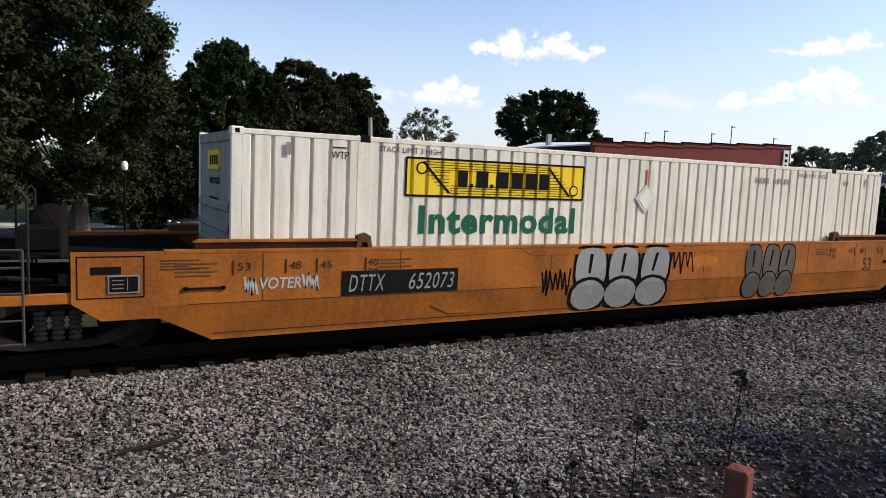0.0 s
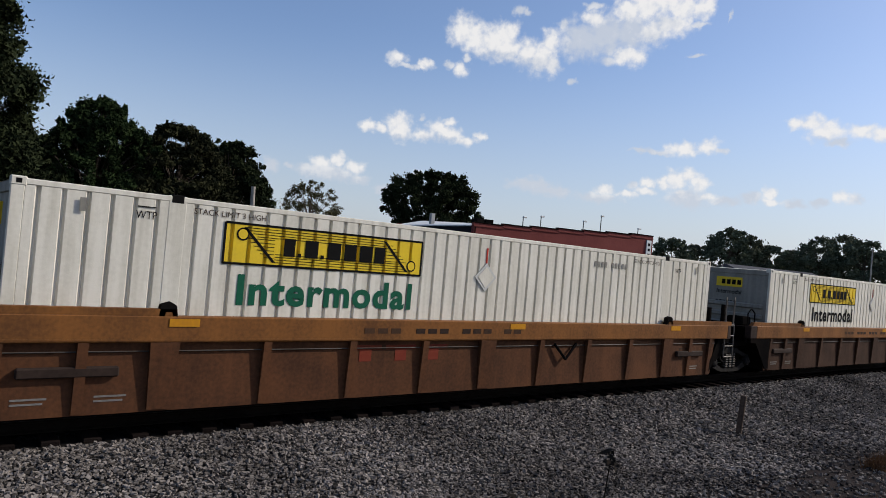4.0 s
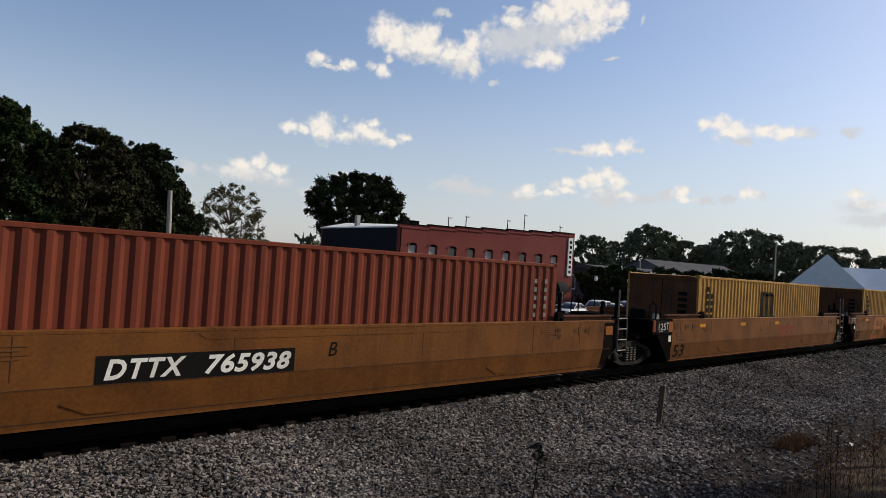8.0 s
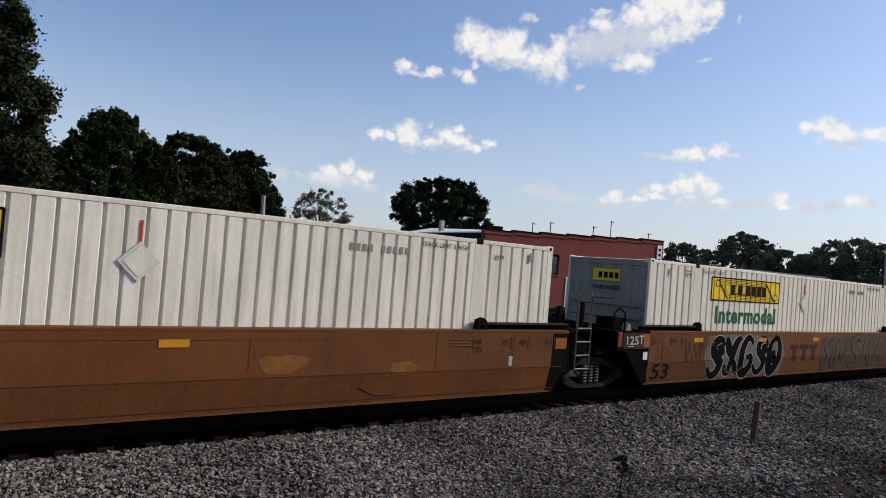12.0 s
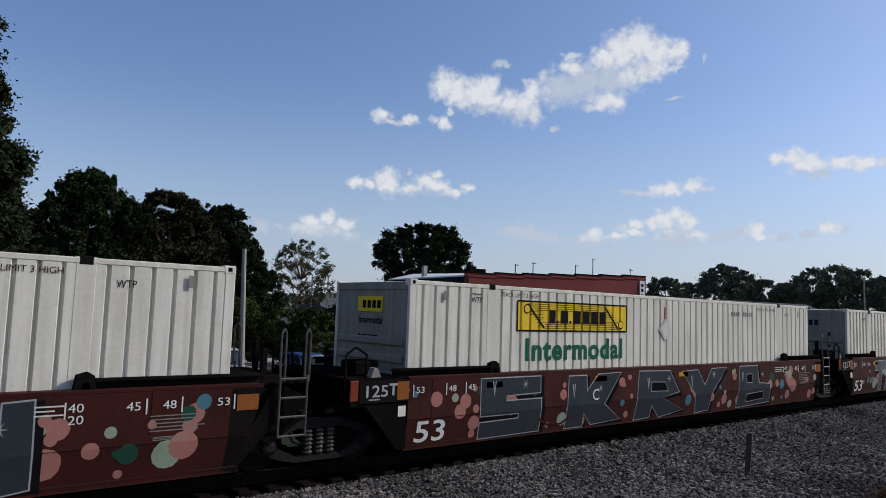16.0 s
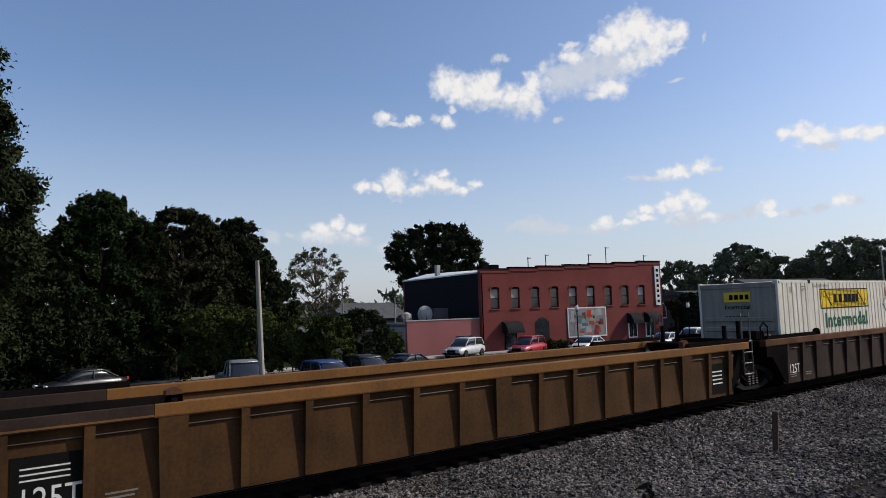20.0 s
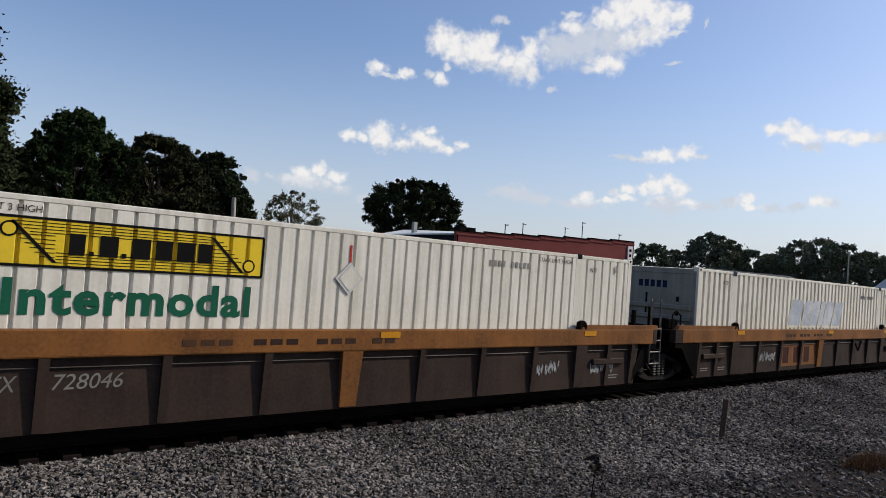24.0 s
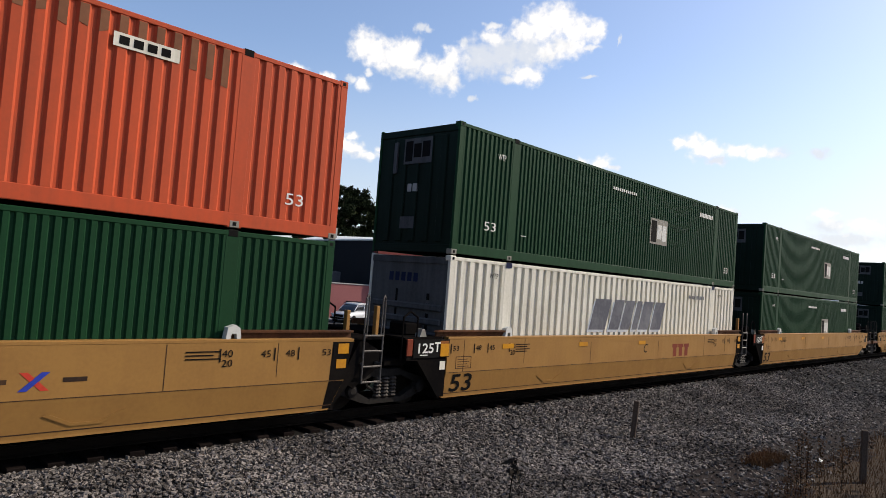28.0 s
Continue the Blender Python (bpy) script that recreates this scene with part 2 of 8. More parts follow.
# dark grey with the deep shade between stacked containers painted in
M_ENDDARK = mat("container_end_shade_painted", (0.085, 0.083, 0.085), 0.6, other=(0.04, 0.04, 0.04), spread=0.7, streak=0.4)
M_FADEDBROWN = mat("sun_faded_brown_paint", (0.20, 0.085, 0.045), 0.65, other=(0.14, 0.06, 0.035), spread=0.8, grain=9)
M_RUSTORANGE = mat("rusty_orange_panel_paint", (0.118, 0.048, 0.021), 0.6, other=(0.055, 0.026, 0.014), spread=0.8, streak=0.16, bump=0.1)
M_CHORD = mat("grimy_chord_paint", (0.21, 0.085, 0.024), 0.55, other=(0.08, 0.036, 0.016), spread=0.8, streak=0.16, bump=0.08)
M_OCHRE = mat("weathered_ochre_paint", (0.19, 0.086, 0.026), 0.55, other=(0.085, 0.042, 0.018), spread=0.7, streak=0.16, bump=0.08)
M_OCHREDARK = mat("dark_ochre_panel_paint", (0.078, 0.037, 0.013), 0.65, other=(0.030, 0.017, 0.009), spread=0.85, streak=0.16, bump=0.1, vary=0.15)
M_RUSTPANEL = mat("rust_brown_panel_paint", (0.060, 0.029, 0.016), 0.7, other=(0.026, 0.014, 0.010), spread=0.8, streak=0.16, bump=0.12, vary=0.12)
M_PANEL = mat("dark_panel_paint", (0.040, 0.026, 0.020), 0.7, other=(0.019, 0.013, 0.011), spread=0.8, streak=0.16, bump=0.12, vary=0.12)
M_BRICKRED = mat("dark_red_car_paint", (0.052, 0.0125, 0.009), 0.6, other=(0.020, 0.0075, 0.006), spread=0.7, streak=0.16, vary=0.08)
M_BLACK = mat("grimy_black_steel", (0.006, 0.0055, 0.0055), 0.8, 0.0, other=(0.015, 0.012, 0.010), spread=0.6, bump=0.2, spec=0.0)
M_STEEL = mat("worn_steel", (0.06, 0.055, 0.05), 0.55, 0.3, other=(0.05, 0.035, 0.025), spread=0.7)
M_CASTING = mat("dusty_cast_steel", (0.020, 0.017, 0.015), 0.7, 0.1, other=(0.010, 0.009, 0.008), spread=0.8, bump=0.15)
M_LADDER = mat("worn_ladder_steel", (0.11, 0.10, 0.092), 0.5, 0.4, other=(0.05, 0.04, 0.034), spread=0.7)
M_WHEEL = mat("dark_wheel_steel", (0.018, 0.015, 0.013), 0.65, 0.2, other=(0.035, 0.026, 0.02), spread=0.7, spec=0.02)
# rail steel with the shade below the cars put into its colour
M_RAIL = mat("shaded_rail_steel", (0.012, 0.009, 0.007), 0.8, 0.0, other=(0.007, 0.005, 0.004), spread=0.7, spec=0.05)
M_RAILTOP = mat("polished_rail_head", (0.16, 0.15, 0.14), 0.4, 1.0, other=(0.07, 0.06, 0.055), spread=.8)
M_TIE = mat("creosoted_tie_wood", (0.012, 0.009, 0.008), 0.9, other=(0.010, 0.008, 0.007), spec=0.0, spread=0.8, grain=30, bump=0.5, bump_scale=40, vary=0.3)
M_DARK = mat("black_lettering", (0.009, 0.0085, 0.008), 0.6, spec=0.03)
M_STENCIL = mat("stencil_brown_lettering", (0.030, 0.018, 0.013), 0.7, other=(0.09, 0.045, 0.022), spread=0.6)
M_WORNSTENCIL = mat("worn_stencil_lettering", (0.10, 0.045, 0.02), 0.7, other=(0.16, 0.065, 0.022), spread=0.8)
M_WLETTER = mat("white_lettering", (0.68, 0.67, 0.62), 0.5, other=(0.4, 0.38, 0.34), spread=0.6)
M_LOGO = mat("yellow_banner", (0.72, 0.50, 0.03), 0.45, other=(0.5, 0.34, 0.05), spread=0.4)
M_GREENLET = mat("green_lettering", (0.012, 0.10, 0.055), 0.5)
M_NAVY = mat("navy_lettering", (0.010, 0.015, 0.050), 0.5)
M_WORNPANEL = mat("grubby_yellow_panel", (0.36, 0.31, 0.17), 0.6, other=(0.2, 0.17, 0.1), spread=0.7)
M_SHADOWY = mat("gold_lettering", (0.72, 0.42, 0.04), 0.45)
M_PRIMER = mat("blotchy_grey_primer", (0.155, 0.15, 0.138), 0.6, other=(0.08, 0.076, 0.068), spread=0.8, scale=.8, streak=0.2)
M_FAINTER = mat("worn_white_lettering", (0.36, 0.355, 0.34), 0.55, other=(0.2, 0.195, 0.185), spread=0.6)
M_SLATE = mat("grey_slate_lettering", (0.085, 0.085, 0.10), 0.6, other=(0.18, 0.18, 0.19), spread=0.7, grain=9)
M_PLACARD = mat("pale_placard_metal", (0.55, 0.54, 0.50), 0.5, other=(0.4, 0.39, 0.36))
M_FADED = mat("faded_blue_lettering", (0.33, 0.36, 0.40), 0.6, other=(0.6, 0.6, 0.58), spread=0.8, grain=9)
M_FADEYEL = mat("faded_yellow_lettering", (0.60, 0.55, 0.38), 0.6, other=(0.7, 0.68, 0.6), spread=0.8, grain=9)
M_BLUELET = mat("blue_lettering", (0.03, 0.05, 0.32), 0.5)
M_TTX = mat("faded_red_lettering", (0.155, 0.026, 0.016), 0.6, other=(0.18, 0.042, 0.02), spread=0.8)
M_REFLECT = mat("amber_reflector", (0.52, 0.23, 0.015), 0.35, other=(0.36, 0.15, 0.02), spread=.7)
M_GRED = mat("red_mark", (0.5, 0.05, 0.03), 0.5)
M_GSIL = mat("silver_spray_paint", (0.24, 0.24, 0.235), 0.5, other=(0.14, 0.135, 0.13), spread=0.7)
M_GBLU = mat("slate_spray_paint", (0.030, 0.036, 0.043), 0.6, other=(0.019, 0.023, 0.028), spread=0.6)
M_GSMOKE = mat("smoke_grey_spray_paint", (0.115, 0.115, 0.118), 0.6, other=(0.06, 0.06, 0.064), spread=0.8)
M_GPINK = mat("pink_spray_paint", (0.34, 0.15, 0.12), 0.55, other=(0.25, 0.10, 0.085))
M_GTEAL = mat("teal_spray_paint", (0.07, 0.17, 0.21), 0.55)
M_GMINT = mat("mint_spray_paint", (0.26, 0.31, 0.22), 0.55)
M_GGREEN = mat("dark_green_spray_paint", (0.018, 0.06, 0.04), 0.55)
M_GWHITE = mat("white_spray_paint", (0.36, 0.36, 0.35), 0.55, other=(0.2, 0.2, 0.2), spread=.7)
M_GTANGREY = mat("tan_grey_spray_paint", (0.088, 0.077, 0.066), 0.6, other=(0.045, 0.039, 0.034), spread=0.7)
M_TANCLEAN = mat("clean_tan_car_paint", (0.29, 0.15, 0.045), 0.45, other=(0.20, 0.098, 0.032), spread=0.5, streak=0.16)
M_FAINT = mat("faint_white_lettering", (0.20, 0.19, 0.17), 0.6, other=(0.10, 0.09, 0.08), spread=0.7)
M_ORANGEWORN = mat("brighter_worn_orange_paint", (0.36, 0.13, 0.02), 0.5, other=(0.30, 0.095, 0.016), spread=0.9, grain=9)
M_WORNGOLD = mat("rubbed_gold_paint", (0.20, 0.085, 0.024), 0.6, other=(0.13, 0.05, 0.016), spread=0.9, grain=9)
M_RUSTSPRAY = mat("burnt_orange_spray_paint", (0.25, 0.080, 0.018), 0.55, other=(0.19, 0.07, 0.018), spread=0.7)
M_GBLACK = mat("black_spray_paint", (0.010, 0.009, 0.010), 0.7, spec=0.0)
M_GGREY = mat("grey_spray_paint", (0.105, 0.095, 0.085), 0.6, other=(0.06, 0.053, 0.047), spread=0.7)
M_STONE = mat("ballast_stone", (0.168, 0.147, 0.131), 0.9, other=(0.060, 0.052, 0.046), spread=0.85, scale=.45, grain=60, island=0.85, spec=0.0)
# near-black: oil and the shade under the train are both in this colour
M_STONE_UNDER = mat("oily_shaded_ballast_stone", (0.011, 0.010, 0.009), 0.9, other=(0.006, 0.005, 0.005), spread=0.7, grain=60, island=0.5)
M_GRAVEL = mat("gravel_bed", (0.020, 0.019, 0.018), 0.9, other=(0.016, 0.015, 0.015), spread=1.0, scale=1.1, grain=26, bump=1.0, bump_scale=24)
# bed between the ties, oily and painted darker for the train's shade
M_UNDERBED = mat("oily_shaded_track_bed", (0.010, 0.009, 0.008), 0.9, other=(0.006, 0.005, 0.005), spread=0.8, grain=26, bump=0.8, bump_scale=24)
M_SOIL = mat("dark_cinder_soil", (0.026, 0.019, 0.017), 0.95, other=(0.013, 0.010, 0.010), spread=1.0, scale=.8, grain=22, bump=1.0, bump_scale=30)
M_DIRT = mat("dry_dirt_and_grass", (0.072, 0.050, 0.033), 0.95, other=(0.034, 0.025, 0.018), spread=0.9, scale=.5, grain=14, bump=0.8, bump_scale=20)
M_GRASS = mat("mown_grass", (0.026, 0.034, 0.011), 0.95, other=(0.015, 0.021, 0.008), spread=0.8, scale=0.3, grain=9, bump=0.8, bump_scale=14)
M_ASPHALT = mat("asphalt", (0.045, 0.045, 0.046), 0.85, other=(0.028, 0.028, 0.028), spread=0.8, scale=0.4, grain=40, bump=0.3)
M_CONC = mat("concrete", (0.36, 0.35, 0.33), 0.85, other=(0.24, 0.235, 0.225), spread=0.6, bump=0.3)
M_BARK = mat("tree_bark", (0.11, 0.085, 0.065), 0.9, other=(0.055, 0.043, 0.035), spread=0.8, grain=14, bump=0.9, bump_scale=12)
M_BRICK = mat("painted_red_brick", (0.185, 0.050, 0.043), 0.75, other=(0.13, 0.036, 0.031), spread=0.7, scale=.35, grain=5, bump=0.3, bump_scale=9)
M_PINKWALL = mat("pink_painted_block", (0.30, 0.115, 0.11), 0.8, other=(0.23, 0.09, 0.085), spread=0.6, scale=.4)
M_BLACKWALL = mat("dark_blue_black_wall", (0.008, 0.009, 0.012), 0.7, other=(0.014, 0.015, 0.019))
M_WOODPOST = mat("weathered_post_wood", (0.085, 0.06, 0.045), 0.85, other=(0.05, 0.038, 0.03), spread=0.8, bump=0.5)
M_REDPOST = mat("stained_red_post_wood", (0.14, 0.05, 0.035), 0.8, other=(0.09, 0.04, 0.03), spread=0.7, bump=0.5)
M_POLE = mat("pale_utility_pole_wood", (0.34, 0.31, 0.27), 0.8, other=(0.22, 0.20, 0.17), spread=0.7)
M_TRIM = mat("white_trim_paint", (0.72, 0.72, 0.69), 0.5, other=(0.55, 0.54, 0.5))
M_ROOF = mat("grey_roof_shingle", (0.085, 0.085, 0.09), 0.9, other=(0.05, 0.05, 0.055), spec=0.05, spread=0.7)
M_ROOFLIGHT = mat("pale_metal_roof", (0.60, 0.64, 0.67), 0.45, 0.1, other=(0.48, 0.52, 0.55), spread=0.5)
M_AWNING = mat("black_awning_cloth", (0.018, 0.018, 0.02), 0.8)
M_GLASSDARK = mat("dark_window_glass", (0.02, 0.022, 0.026), 0.08, spec=0.8)
M_BLIND = mat("pale_window_blind", (0.36, 0.34, 0.31), 0.7)
M_SASH = mat("dark_brown_sash_paint", (0.05, 0.028, 0.022), 0.6)
M_TYRE = mat("tyre_rubber", (0.02, 0.02, 0.02), 0.8)
M_CHROME = mat("chrome", (0.6, 0.6, 0.6), 0.2, 1.0)


def leaf_mat(name, color, other):
    m = mat(name, color, 0.7, other=other, spread=1.0, scale=0.6, grain=5, island=0.3, spec=0.0)
    return m


M_LEAF_DARK = leaf_mat("dark_oak_leaves", (0.029, 0.036, 0.017), (0.012, 0.016, 0.008))
M_LEAF_MID = leaf_mat("maple_leaves", (0.029, 0.045, 0.017), (0.013, 0.020, 0.009))
M_LEAF_WARM = leaf_mat("turning_oak_leaves", (0.038, 0.038, 0.019), (0.016, 0.018, 0.010))
M_LEAF_PALE = leaf_mat("sparse_pale_leaves", (0.085, 0.075, 0.036), (0.045, 0.043, 0.02))
M_LEAF_BUSH = leaf_mat("crape_myrtle_leaves", (0.066, 0.080, 0.022), (0.018, 0.024, 0.009))
# distant haze is painted into these paler leaf colours
M_LEAF_FAR = leaf_mat("far_leaves_haze_painted", (0.115, 0.130, 0.085), (0.065, 0.076, 0.050))
M_LEAF_FAR_WARM = leaf_mat("far_olive_leaves_haze_painted", (0.140, 0.140, 0.088), (0.080, 0.085, 0.055))
M_WEED = leaf_mat("dry_weed", (0.12, 0.064, 0.032), (0.055, 0.032, 0.018))
M_STALK = mat("dark_dry_stalk", (0.02, 0.016, 0.012), 0.9)


# ---- mesh helpers ----
class Shape:
    """Vertices and faces gathered from simple solids, made into one mesh."""

    def __init__(self):
        self.v, self.f = [], []

    def add(self, verts, faces):
        n = len(self.v)
        self.v += [tuple(p) for p in verts]
        self.f += [tuple(i + n for i in q) for q in faces]
        return self

    def box(self, x0, x1, y0, y1, z0, z1, c=0.0):
        """A box; c chamfers its edges."""
        if c <= 0:
            p = [(x, y, z) for x in (x0, x1) for y in (y0, y1) for z in (z0, z1)]
            return self.add(p, [(0, 1, 3, 2), (4, 6, 7, 5), (0, 4, 5, 1), (2, 3, 7, 6), (0, 2, 6, 4), (1, 5, 7, 3)])
        lo, hi = (x0, y0, z0), (x1, y1, z1)
        c = min([c] + [abs(hi[i] - lo[i]) * 0.45 for i in range(3)])
        idx, p = {}, []
        for s in itertools_product():
            for a in range(3):
                q = []
                for i in range(3):
                    edge = hi[i] if s[i] else lo[i]
                    q.append(edge if i == a else edge + (-c if s[i] else c))
                idx[s, a] = len(p)
                p.append(tuple(q))
        faces = []
        for a in range(3):
            b, d = (a + 1) % 3, (a + 2) % 3
            for side in (0, 1):
                ring = []
                for u, w in ((0, 0), (1, 0), (1, 1), (0, 1)):
                    s = [0, 0, 0]
                    s[a], s[b], s[d] = side, u, w
                    ring.append(idx[tuple(s), a])
                faces.append(tuple(ring))
            for u in (0, 1):
                for w in (0, 1):
                    s0, s1 = [0, 0, 0], [0, 0, 0]
                    s0[a], s1[a] = 0, 1
                    s0[b] = s1[b] = u
                    s0[d] = s1[d] = w
                    s0, s1 = tuple(s0), tuple(s1)
                    faces.append((idx[s0, b], idx[s1, b], idx[s1, d], idx[s0, d]))
        for s in itertools_product():
            faces.append((idx[s, 0], idx[s, 1], idx[s, 2]))
        return self.add(p, faces)

    def prism(self, poly, y0, y1):
        """A polygon of (x, z) points drawn out from y0 to y1; y0, y1 may be functions of (x, z)."""
        g0 = y0 if callable(y0) else (lambda x, z: y0)
        g1 = y1 if callable(y1) else (lambda x, z: y1)
        n = len(poly)
        p = [(x, g0(x, z), z) for x, z in poly] + [(x, g1(x, z), z) for x, z in poly]
        faces = [tuple(range(n)), tuple(range(2 * n - 1, n - 1, -1))]
        faces += [(i, (i + 1) % n, n + (i + 1) % n, n + i) for i in range(n)]
        return self.add(p, faces)

    def tube(self, a, b, r0, r1=None, n=8):
        """A round bar from a to b."""
        r1 = r0 if r1 is None else r1
        a, b = Vector(a), Vector(b)
        d = (b - a).normalized()
        u = d.orthogonal().normalized()
        w = d.cross(u)
        p = []
        for q, r in ((a, r0), (b, r1)):
            for i in range(n):
                t = 2 * math.pi * i / n
                p.append(q + (u * math.cos(t) + w * math.sin(t)) * r)
        faces = [(i, (i + 1) % n, n + (i + 1) % n, n + i) for i in range(n)]
        faces += [tuple(range(n - 1, -1, -1)), tuple(range(n, 2 * n))]
        return self.add(p, faces)

    def pipe(self, points, r, n=6):
        for a, b in zip(points, points[1:]):
            self.tube(a, b, r, r, n)
        return self

    def lathe(self, rings, axis_at=(0, 0, 0), axis="z", n=16):
        """Rings of (radius, along) turned about an axis."""
        p = []
        for r, h in rings:
            for i in range(n):
                t = 2 * math.pi * i / n
                u, w = r * math.cos(t), r * math.sin(t)
                q = (u, w, h) if axis == "z" else ((u, h, w) if axis == "y" else (h, u, w))
                p.append((q[0] + axis_at[0], q[1] + axis_at[1], q[2] + axis_at[2]))
        faces = []
        for k in range(len(rings) - 1):
            for i in range(n):
                j = (i + 1) % n
                faces.append((k * n + i, k * n + j, (k + 1) * n + j, (k + 1) * n + i))
        m = len(rings) - 1
        if rings[0] != rings[-1]:   # an open ring keeps its hole
            faces += [tuple(range(n - 1, -1, -1)), tuple(range(m * n, m * n + n))]
        return self.add(p, faces)

    def mirror_y(self):
        """The same shape on the other side of y = 0."""
        out = Shape()
        out.v = [(x, -y, z) for x, y, z in self.v]
        out.f = [tuple(reversed(q)) for q in self.f]
        return out

    def mesh(self, name, material, fix=True, smooth=False):
        me = bpy.data.meshes.new(name)
        me.from_pydata(self.v, [], self.f)
        if fix:
            bm = bmesh.new()
            bm.from_mesh(me)
            bmesh.ops.recalc_face_normals(bm, faces=bm.faces)
            bm.to_mesh(me)
            bm.free()
        for mm in (material if isinstance(material, (list, tuple)) else [material]):
            me.materials.append(mm)
        if smooth:
            me.polygons.foreach_set("use_smooth", [True] * len(me.polygons))
        return me


def itertools_product():
    return [(a, b, c) for a in (0, 1) for b in (0, 1) for c in (0, 1)]


def part(name, shape, material, parent, label="", fix=True, smooth=False):
    """Links a shape as one mesh under a thing or a part."""
    ob = new(name, shape.mesh(name, material, fix, smooth) if isinstance(shape, Shape) else shape)
    ob.parent = parent
    if label:
        tagged(ob, label)
    return ob


def thing(name, label, category, at=None, group="", kind=""):
    ob = new(name)
    ob.empty_display_size = 0.3
    if at is not None:
        ob.matrix_basis = at
    return tagged(ob, label, category, group, kind)


FONT_CACHE = {}


def text_mesh(words, height, material, shear=0.0, bold=0.0, wide=1.0, spacing=1.0):
    """Flat letters standing in the xz plane, facing -y, left edge at x = 0, capital height as given."""
    key = (words, round(height, 3), material.name, shear, bold, wide, spacing)
    if key in FONT_CACHE:
        return FONT_CACHE[key]
    cu = bpy.data.curves.new("letters", "FONT")
    cu.body, cu.size, cu.shear, cu.offset, cu.fill_mode = words, height / 0.69, shear, bold, "FRONT"
    cu.space_character, cu.resolution_u = spacing, 3
    ob = bpy.data.objects.new("letters", cu)
    scene.collection.objects.link(ob)
    bpy.context.view_layer.update()
    me = bpy.data.meshes.new_from_object(ob.evaluated_get(bpy.context.evaluated_depsgraph_get()))
    bpy.data.objects.remove(ob)
    bpy.data.curves.remove(cu)
    me.transform(Matrix(((wide, 0, 0, 0), (0, 0, 1, 0), (0, 1, 0, 0), (0, 0, 0, 1))))
    me.polygons.foreach_set("use_smooth", [False] * len(me.polygons))
    me.materials.clear()
    me.materials.append(material)
    me.name = "lettering"
    FONT_CACHE[key] = me
    return me


def letters(parent, words, x, y, z, height, material, width=None, name="lettering", **kw):
    """Lettering on a part's face at y; fitted to a width where one is given."""
    me = text_mesh(words, height, material, **kw)
    ob = new(name, me)
    ob.parent = parent
    s = 1.0
    if width:
        xs = [v.co.x for v in me.vertices]
        s = width / (max(xs) - min(xs))
    ob.matrix_basis = Matrix.Translation((x, y, z)) @ Matrix.Diagonal((s, 1, 1, 1))
    return ob

# ---- the train ----
YC = 11.245        # the track's middle
SPEED = 17.1       # metres a second, towards -x
BOX = 16.154       # a 53 foot container
MOVERS = []        # (thing, x at the start, z)


def mover(ob, x, z=0.0):
    ob.matrix_basis = pose(x, YC, z)
    MOVERS.append((ob, x, z))
    return ob


def plate(parent, name, x0, x1, z0, z1, y, material, label="", t=0.004):
    """A thin plate, decal or reflector standing proud of a side that faces the camera at y."""
    return part(name, Shape().box(x0, x1, y - t, y, z0, z1), material, parent, label, fix=False)


def corrugated(x0, x1, z0, z1, y, pitch, depth, flat, slope):
    """A corrugated wall: outer flats at y, grooves recessed by depth. Returns points of the profile in (x, y)."""
    n = max(1, round((x1 - x0) / pitch))
    p = (x1 - x0) / n
    prof = [(x0, y)]
    for i in range(n):
        a = x0 + i * p
        f = p * flat / 2
        s = p * slope
        prof += [(a + f, y), (a + f + s, y + depth), (a + p - f - s, y + depth), (a + p - f, y)]
    prof.append((x1, y))
    return prof


def wall_from(prof, z0, z1, back):
    """A wall with thickness from a profile in (x, y)."""
    s = Shape()
    n = len(prof)
    s.add([(x, y, z0) for x, y in prof] + [(x, y, z1) for x, y in prof], [(i, i + 1, n + i + 1, n + i) for i in range(n - 1)])
    x0, x1 = prof[0][0], prof[-1][0]
    s.add([(x0, back, z0), (x1, back, z0), (x1, back, z1), (x0, back, z1)], [(3, 2, 1, 0)])
    return s


def bars(parent, x0, x1, z0, z1, y, material, n, slant=0.0, gap=0.25, name="logo_bar", seed=0):
    """Plain upright blocks in place of a brand's letters."""
    rnd = random.Random(seed + n)
    step = (x1 - x0) / n
    lean = slant * (z1 - z0)
    for i in range(n):
        a = x0 + i * step
        w = step * (1 - gap) * rnd.uniform(0.75, 1.0)
        part(name, Shape().prism([(a, z0), (a + w, z0), (a + w + lean, z1), (a + lean, z1)], y - 0.004, y), material, parent)


